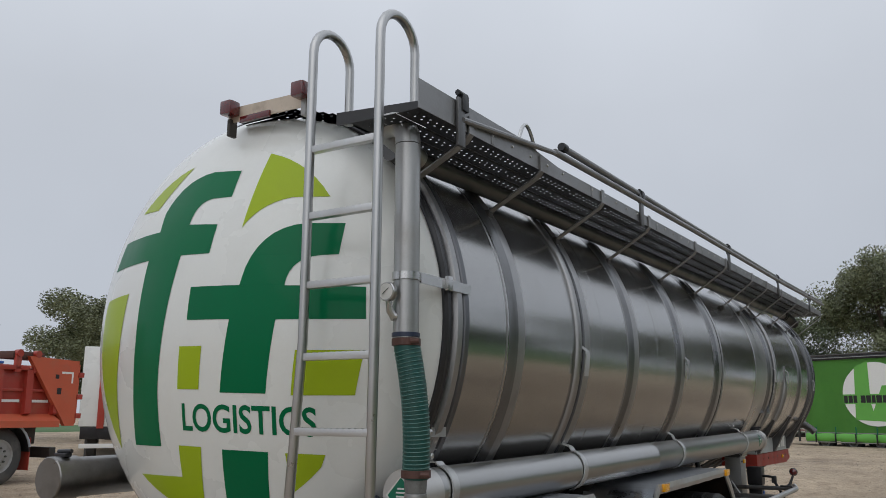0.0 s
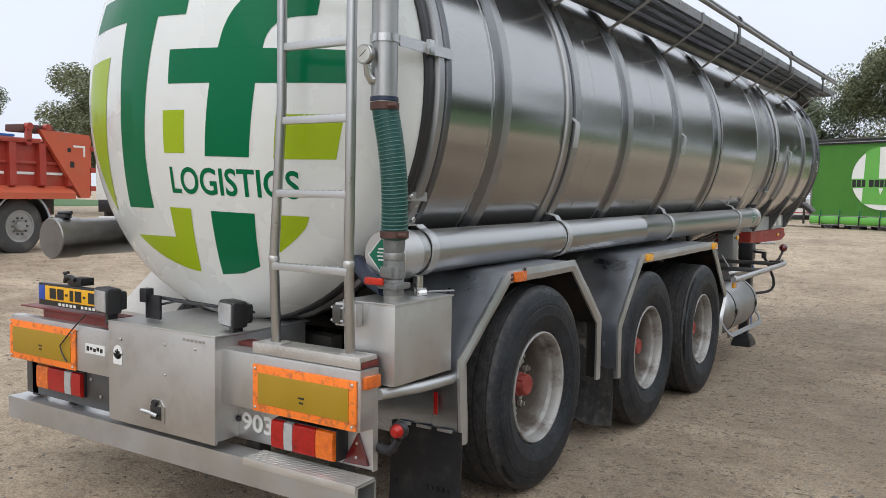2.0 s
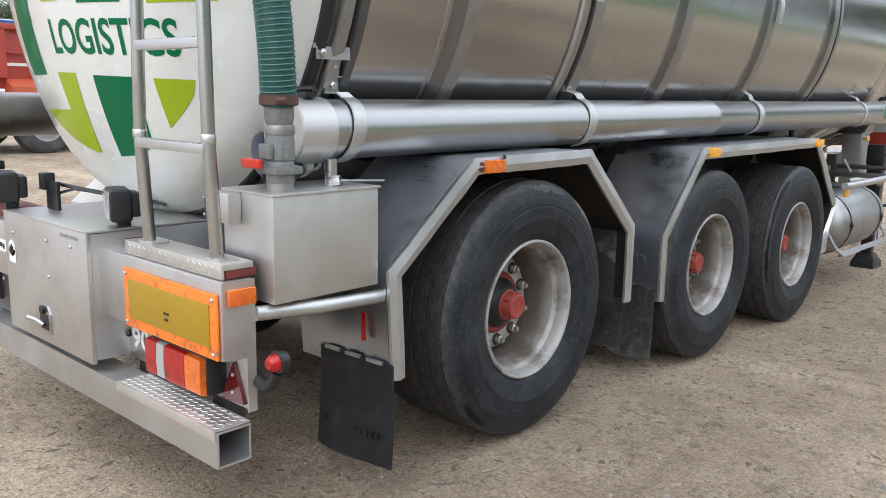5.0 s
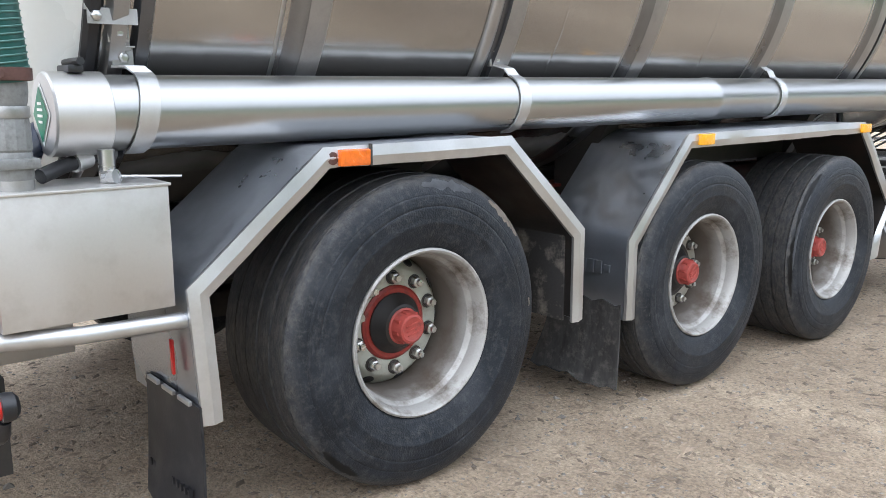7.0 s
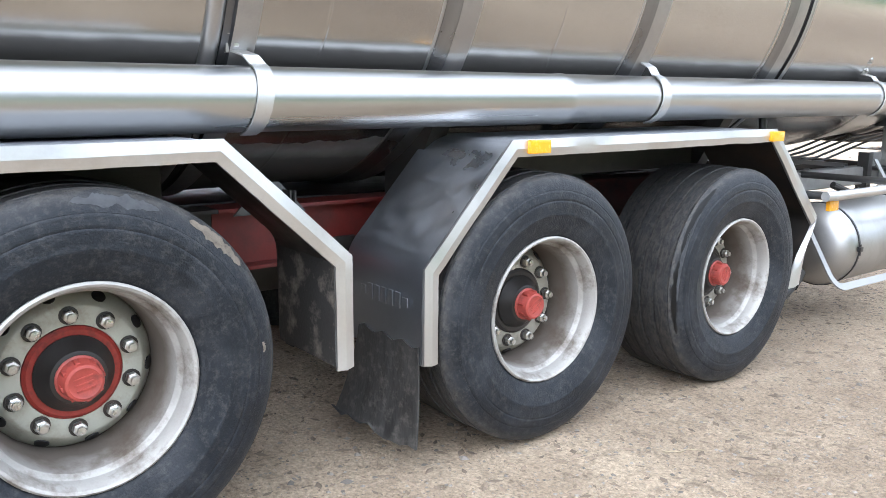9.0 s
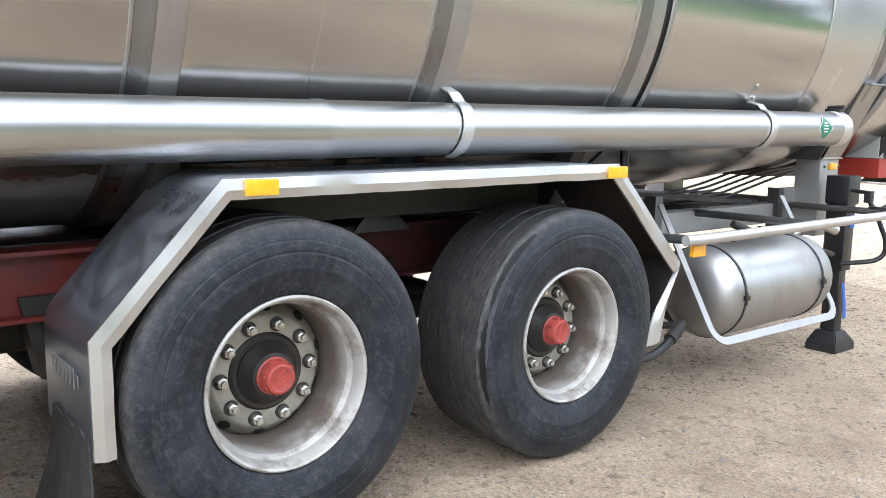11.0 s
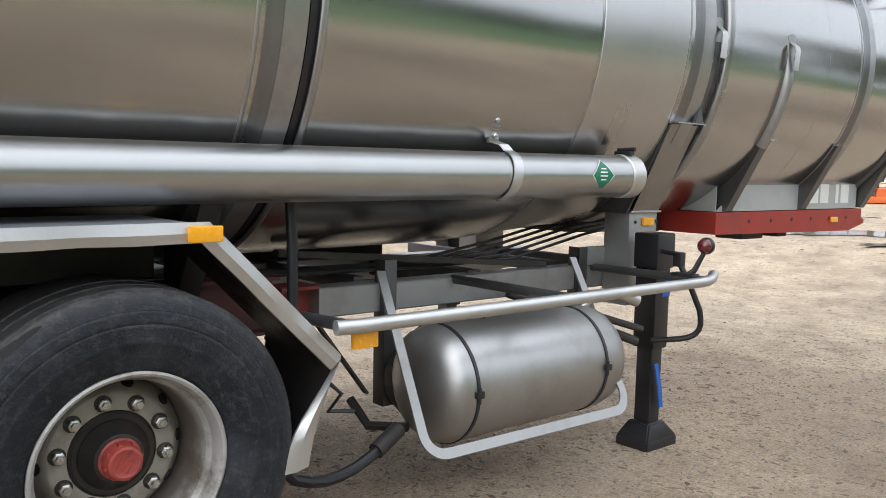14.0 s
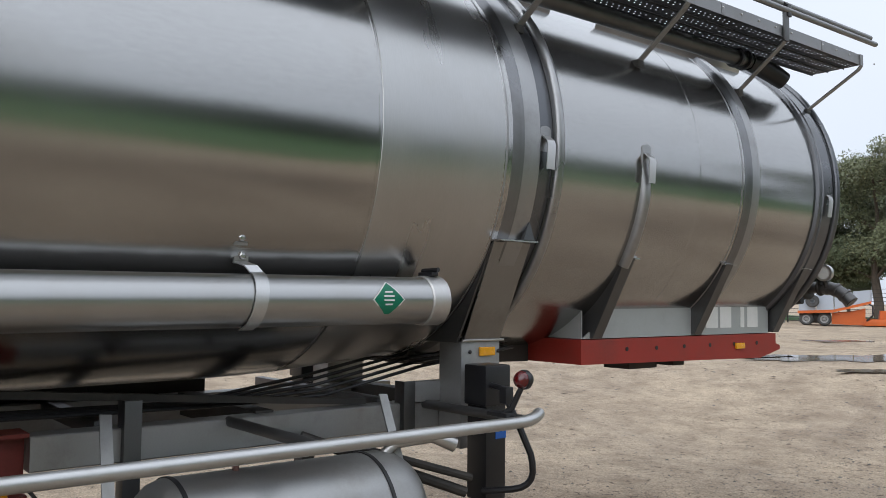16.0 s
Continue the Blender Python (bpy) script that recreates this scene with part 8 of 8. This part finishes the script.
def build_flat_machine():
    t = thing("flat_machine", "orange and pale blue tilted flat trailer with low front end", "machine trailer")
    local(t, "deck", prism([(-2.05, 0.54), (-0.6, 0.60), (0.95, 1.02), (0.95, 1.13), (-0.6, 0.72), (-2.05, 0.66)], "Y", -0.2, 2.0), ORANGE_PAINT, "orange deck frame")
    for k in range(4):
        x0, x1 = -2.0 + 0.74 * k, -2.0 + 0.74 * k + 0.70
        lo = [0.67 + 0.06 * smooth_step(-2, -0.6, x) + 0.40 * min(max((x + 0.6) / 1.55, 0), 1) for x in (x0, x1)]
        hi = [1.33 + 0.10 * (x + 2.0) for x in (x0, x1)]
        local(t, "side_panel", prism([(x0, lo[0]), (x1, lo[1]), (x1, hi[1]), (x0, hi[0])], "Y", -0.18, -0.12), PALE_BLUE, "pale blue drop side")
    local(t, "front_board", box(0.93, 0.98, -0.1, 1.9, 1.12, 1.62, 0.01), PALE_BLUE)
    local(t, "gooseneck", prism([(-0.65, 0.08), (0.70, 0.04), (0.72, 0.80), (0.2, 0.66), (-0.65, 0.58)], "Y", 0.1, 1.5), ORANGE_PAINT)
    local(t, "nose_plate", box(0.70, 5.2, -0.1, 1.9, 0.03, 0.32, 0.03), ORANGE_PAINT)
    local(t, "nose_hood", prism([(1.25, 0.32), (5.0, 0.32), (4.8, 0.66), (1.30, 0.70)], "Y", 0.2, 1.5), ORANGE_PAINT)
    local(t, "under_gear", box(-2.0, -0.7, 0.2, 1.6, 0.12, 0.58, 0.05), UNDER)
    local(t, "drawbar_hose", tube([(0.75, -0.12, 0.25), (1.0, -0.15, 0.5), (1.0, -0.15, 0.9), (0.8, -0.1, 1.05)], 0.04, 8), BLACK)
    for x in (-1.7, -0.95):
        w = truck_wheel(t, 0, 0, 0.30, 0.22)
        w.matrix_basis = pose(x, -0.02, 0.30, 0, 0, -90)
    local(t, "spare_wheel", lathe([(0.10, -0.09), (0.24, -0.10), (0.29, -0.05), (0.29, 0.05), (0.24, 0.10), (0.10, 0.09)], 28, "Y", (-1.42, -0.34, 1.11), closed=True), GREY_TYRE)
    return t


machine = build_flat_machine()
machine.matrix_basis = pose(-13.1, 42.2, 0.33, 0, 0, 24.6)


# wire fence behind the machines
def build_fence():
    t = thing("wire_fence", "dark wire mesh fence at the yard's edge", "fence")
    for k in range(10):
        local(t, "post", box(2.4 * k - 0.03, 2.4 * k + 0.03, -0.03, 0.03, -0.2, 1.75, 0.005), UNDER)
    for k in range(9):
        local(t, "wire", tube([(0, -0.035, 0.1 + 0.2 * k), (21.6, -0.035, 0.1 + 0.2 * k)], 0.012, 5), UNDER)
    return t


build_fence().matrix_basis = pose(-24.5, 43.5, 0.35, 0, 0, 14)


# ---- trees ----
def build_tree(height, spread, leaves, leaf, mat, seed, low=0.28, label="broadleaf tree in early autumn leaf", detail=1.0):
    rnd = random.Random(seed)
    t = thing("tree", label, "tree", "trees round the yard")
    bm = bmesh.new()
    tips = []
    lean = Vector((rnd.uniform(-0.05, 0.05), rnd.uniform(-0.05, 0.05), 1))
    trunk = [Vector((0, 0, -0.2)) + lean * (height * 0.75 * k / 6) + Vector((rnd.uniform(-1, 1), rnd.uniform(-1, 1), 0)) * 0.05 * k for k in range(7)]
    tube(trunk, [0.028 * height * (1 - k / 7.5) for k in range(7)], 10, bm=bm)
    for k in range(int(16 * detail)):
        b = trunk[rnd.randint(2, 6)]
        a = rnd.uniform(0, 6.28)
        up = rnd.uniform(0.15, 0.8)
        length = spread * rnd.uniform(0.5, 1.0)
        end = b + Vector((math.cos(a) * length, math.sin(a) * length, up * length))
        mid = b.lerp(end, 0.5) + Vector((0, 0, 0.12 * length))
        tube([b, mid, end], [0.009 * height, 0.006 * height, 0.002 * height], 6, bm=bm)
        tips += [mid, end, end + Vector((rnd.uniform(-1, 1), rnd.uniform(-1, 1), rnd.uniform(-0.4, 1))) * 0.25 * spread]
        for _ in range(2):
            e2 = mid + Vector((rnd.uniform(-1, 1), rnd.uniform(-1, 1), rnd.uniform(0, 0.8))) * 0.5 * spread
            tube([mid, e2], [0.004 * height, 0.0015 * height], 5, bm=bm)
            tips.append(e2)
    tips += [trunk[-1] + Vector((rnd.uniform(-1, 1), rnd.uniform(-1, 1), rnd.uniform(0, 1))) * 0.3 * spread for _ in range(5)]
    part("trunk", bm, BARK, t, "grey brown trunk and limbs")
    verts, faces = [], []
    per = max(1, leaves // len(tips))
    for tip in tips:
        cr = spread * rnd.uniform(0.16, 0.34)
        for _ in range(per):
            d = Vector((rnd.gauss(0, 1), rnd.gauss(0, 1), rnd.gauss(0, 0.75)))
            d = d.normalized() * (rnd.random() ** 0.45)
            c = tip + d * cr
            if c.z < height * low:
                c.z = height * low + rnd.random() * 0.4
            u = Vector((rnd.gauss(0, 1), rnd.gauss(0, 1), rnd.gauss(0, 1))).normalized()
            v = u.orthogonal().normalized()
            s = leaf * rnd.uniform(0.6, 1.4)
            i = len(verts)
            verts += [c - u * s + v * s * 0.5, c + u * s, c - u * s * 0.6 - v * s * 0.6]
            faces.append((i, i + 1, i + 2))
    me = bpy.data.meshes.new("crown")
    me.from_pydata(verts, [], faces)
    me.materials.append(mat)
    ob = new("crown", me)
    ob.parent = t
    tagged(ob, "crown of small green and yellowing leaves")
    return t


oak = build_tree(12.0, 4.4, 78000, 0.088, LEAF_A, 3, 0.16)
oak_b = build_tree(10.0, 4.0, 76000, 0.094, LEAF_B, 8, 0.16)
oak.matrix_basis = pose(-1.0, 56.0, 0.3)
oak_b.matrix_basis = pose(-17.0, 62.0, 0.3)
right_back = [(5.5, 55.5, 1.05, 40), (-7.5, 58.5, 0.86, 130), (12.5, 57.0, 1.0, 220), (20.0, 52.0, 1.1, 300), (-13.0, 66.0, 0.95, 80), (2.0, 62.0, 1.08, 170)]
left_back = [(-38.3, 17.0, 0.86, 60, 0.58), (-31.5, 22.8, 0.82, 200, 0.60), (-42.5, 9.5, 0.70, 310, 0.46), (-36.0, 30.0, 0.7, 10, 0.6)]
front_back = [(-14.8, 49.5, 0.82, 30), (-19.0, 50.0, 0.75, 120), (-11.0, 53.0, 0.8, 260), (-25.0, 54.0, 0.9, 300), (-16.8, 50.5, 0.34, 15), (-9.5, 52.0, 0.36, 310)]
for k, (x, y, s, r) in enumerate(right_back + front_back):
    c = copy_thing(oak if k % 2 == 0 else oak_b, pose(x, y, 0.3, 0, 0, r))
    c.scale = (s, s, s)
for k, (x, y, s, r, h) in enumerate(left_back):
    c = copy_thing(oak_b if k % 2 == 0 else oak, pose(x, y, 0.3, 0, 0, r))
    c.scale = (s, s, h)
# the tree line on the open side of the yard, seen in the polished steel
wide = build_tree(13.0, 5.6, 14000, 0.27, HEDGE, 21, 0.06, "dense broadleaf tree along the yard's edge")
wide.matrix_basis = pose(33.0, 4.0, 1.8)
for k in range(1, 14):
    x, y = (34 + 1.5 * math.sin(k * 2.1), -36 + 7.6 * k)
    c = copy_thing(wide, pose(x, y, 1.8, 0, 0, 67 * k))
    s = 0.82 + 0.25 * ((k * 37) % 10) / 10
    c.scale = (s, s, 0.44 * s)


# grass verge strips
def verge(name, x0, x1, y0, y1, label, rise=0.0, mat=None, cat="grass"):
    bm = bmesh.new()
    n, m = 30, 8
    g = [[bm.verts.new((x0 + (x1 - x0) * i / n, y0 + (y1 - y0) * j / m, ground_z(x0 + (x1 - x0) * i / n, y0 + (y1 - y0) * j / m) + rise * i / n + (0.10 if 0 < j < m and 0 < i < n else -0.08) + 0.12 * noise.noise((i * 0.9, j * 0.9, x0)))) for i in range(n + 1)] for j in range(m + 1)]
    for j in range(m):
        for i in range(n):
            bm.faces.new((g[j][i], g[j][i + 1], g[j + 1][i + 1], g[j + 1][i]))
    tagged(part(name, bm, mat or GRASS, None, "", 60), label, cat, kind="structure")


verge("grass_verge", 13.0, 40.0, -45, 75, "grass bank along the yard's edge", 3.2)
verge("grass_verge", -60.0, 24.0, 49, 62, "grass strip below the far trees")
verge("grass_verge", -75.0, -46.0, -10, 50, "grass strip below the far trees")

# ---- puddles, gravel and litter on the ground ----
def puddle(cx, cy, rx, ry, turn, seed, label, rise=0.012):
    bm = bmesh.new()
    n = 120
    ring = []
    z = ground_z(cx, cy) + rise
    for k in range(n):
        a = 2 * math.pi * k / n
        c, d = math.cos(a), math.sin(a)
        f = 1 + 0.55 * noise.noise((c * 1.7, d * 1.7, seed)) + 0.34 * noise.noise((c * 5, d * 5, seed)) + 0.16 * noise.noise((c * 15, d * 15, seed))
        v = Matrix.Rotation(radians(turn), 3, "Z") @ Vector((rx * f * c, ry * f * d, 0))
        ring.append(bm.verts.new((cx + v.x, cy + v.y, z)))
    bm.faces.new(ring)
    tagged(part("puddle", bm, PUDDLE, None, "", 0), label, "puddle", "puddles", "structure")


puddle(-3.35, 22.0, 2.7, 0.95, 58, 1.0, "broad shallow muddy puddle on the yard")
puddle(-1.9, 18.9, 0.9, 0.30, 58, 5.0, "narrow muddy puddle on the yard")
puddle(-4.9, 20.3, 0.8, 0.30, 60, 12.0, "small muddy puddle on the yard")
puddle(-6.4, 26.9, 0.9, 0.45, 60, 9.0, "small reddish muddy puddle on the yard", 0.018)


def scatter(name, count, spread, size, mat, seed, label, flat=0.6, lean=1.0):
    rnd = random.Random(seed)
    base = [Vector(p) for p in ((1, 0, 0), (-1, 0, 0), (0, 1, 0), (0, -1, 0), (0, 0, 1), (0, 0, -1))]
    tris = ((0, 2, 4), (2, 1, 4), (1, 3, 4), (3, 0, 4), (2, 0, 5), (1, 2, 5), (3, 1, 5), (0, 3, 5))
    verts, faces = [], []
    for _ in range(count):
        x, y = spread(rnd)
        s = size * (0.35 + 1.3 * rnd.random() ** 3)
        rot = Matrix.Rotation(rnd.uniform(0, 6.28), 3, "Z")
        i = len(verts)
        c = Vector((x, y, ground_full(x, y)))
        for b in base:
            v = rot @ Vector((b.x * s * rnd.uniform(0.7, 1.2) * lean, b.y * s * rnd.uniform(0.6, 1.1), b.z * s * flat * rnd.uniform(0.6, 1.1)))
            verts.append(c + v)
        faces += [tuple(i + k for k in f) for f in tris]
    me = bpy.data.meshes.new(name)
    me.from_pydata(verts, [], faces)
    me.materials.append(mat)
    tagged(new(name, me), label, name.split("_")[0], kind="stuff")


def near_walk(rnd):
    y = rnd.uniform(-4, 16)
    return rnd.gauss(1.6, 1.6), y


def broad(rnd):
    return rnd.uniform(-14, 8), rnd.uniform(-3, 30)


scatter("gravel", 28000, near_walk, 0.0088, STONE, 5, "fine pale gravel pressed into the sand")
scatter("gravel", 9000, broad, 0.017, STONE, 6, "scattered pale stones on the yard")
scatter("chips", 27000, near_walk, 0.0115, CHIP, 7, "dark bark chips and twigs on the sand", 0.3, 2.2)
scatter("chips", 6000, broad, 0.020, CHIP, 9, "dark bark chips and clods on the yard", 0.35, 1.6)


STRAW = material("dry_stalk", (0.34, 0.28, 0.19), 0.8, 0.0, 0.3, 20, 120, 0.2)


def twig(x0, y0, x1, y1, r, mat, label, seed):
    rnd = random.Random(seed)
    pts = [Vector((x0 + (x1 - x0) * k / 5 + rnd.uniform(-0.012, 0.012), y0 + (y1 - y0) * k / 5 + rnd.uniform(-0.012, 0.012), 0)) for k in range(6)]
    pts = [Vector((p.x, p.y, ground_full(p.x, p.y) + r * 0.6 + 0.003)) for p in pts]
    tagged(part("twig", tube(pts, [r, r, r * 0.9, r * 0.8, r * 0.7, r * 0.4], 6), mat, None), label, "twig", "twigs")


twig(1.37, 0.97, 1.37, 1.23, 0.0035, STRAW, "dry straw-coloured stalk lying on the sand", 1)
twig(1.43, 1.10, 1.58, 1.12, 0.003, STRAW, "short straw-coloured stalk lying on the sand", 2)
twig(1.62, 3.51, 1.68, 3.68, 0.003, STRAW, "short straw-coloured stalk lying on the sand", 3)
twig(2.43, 1.74, 2.57, 1.78, 0.006, BARK, "small splinter of brown wood on the sand", 4)
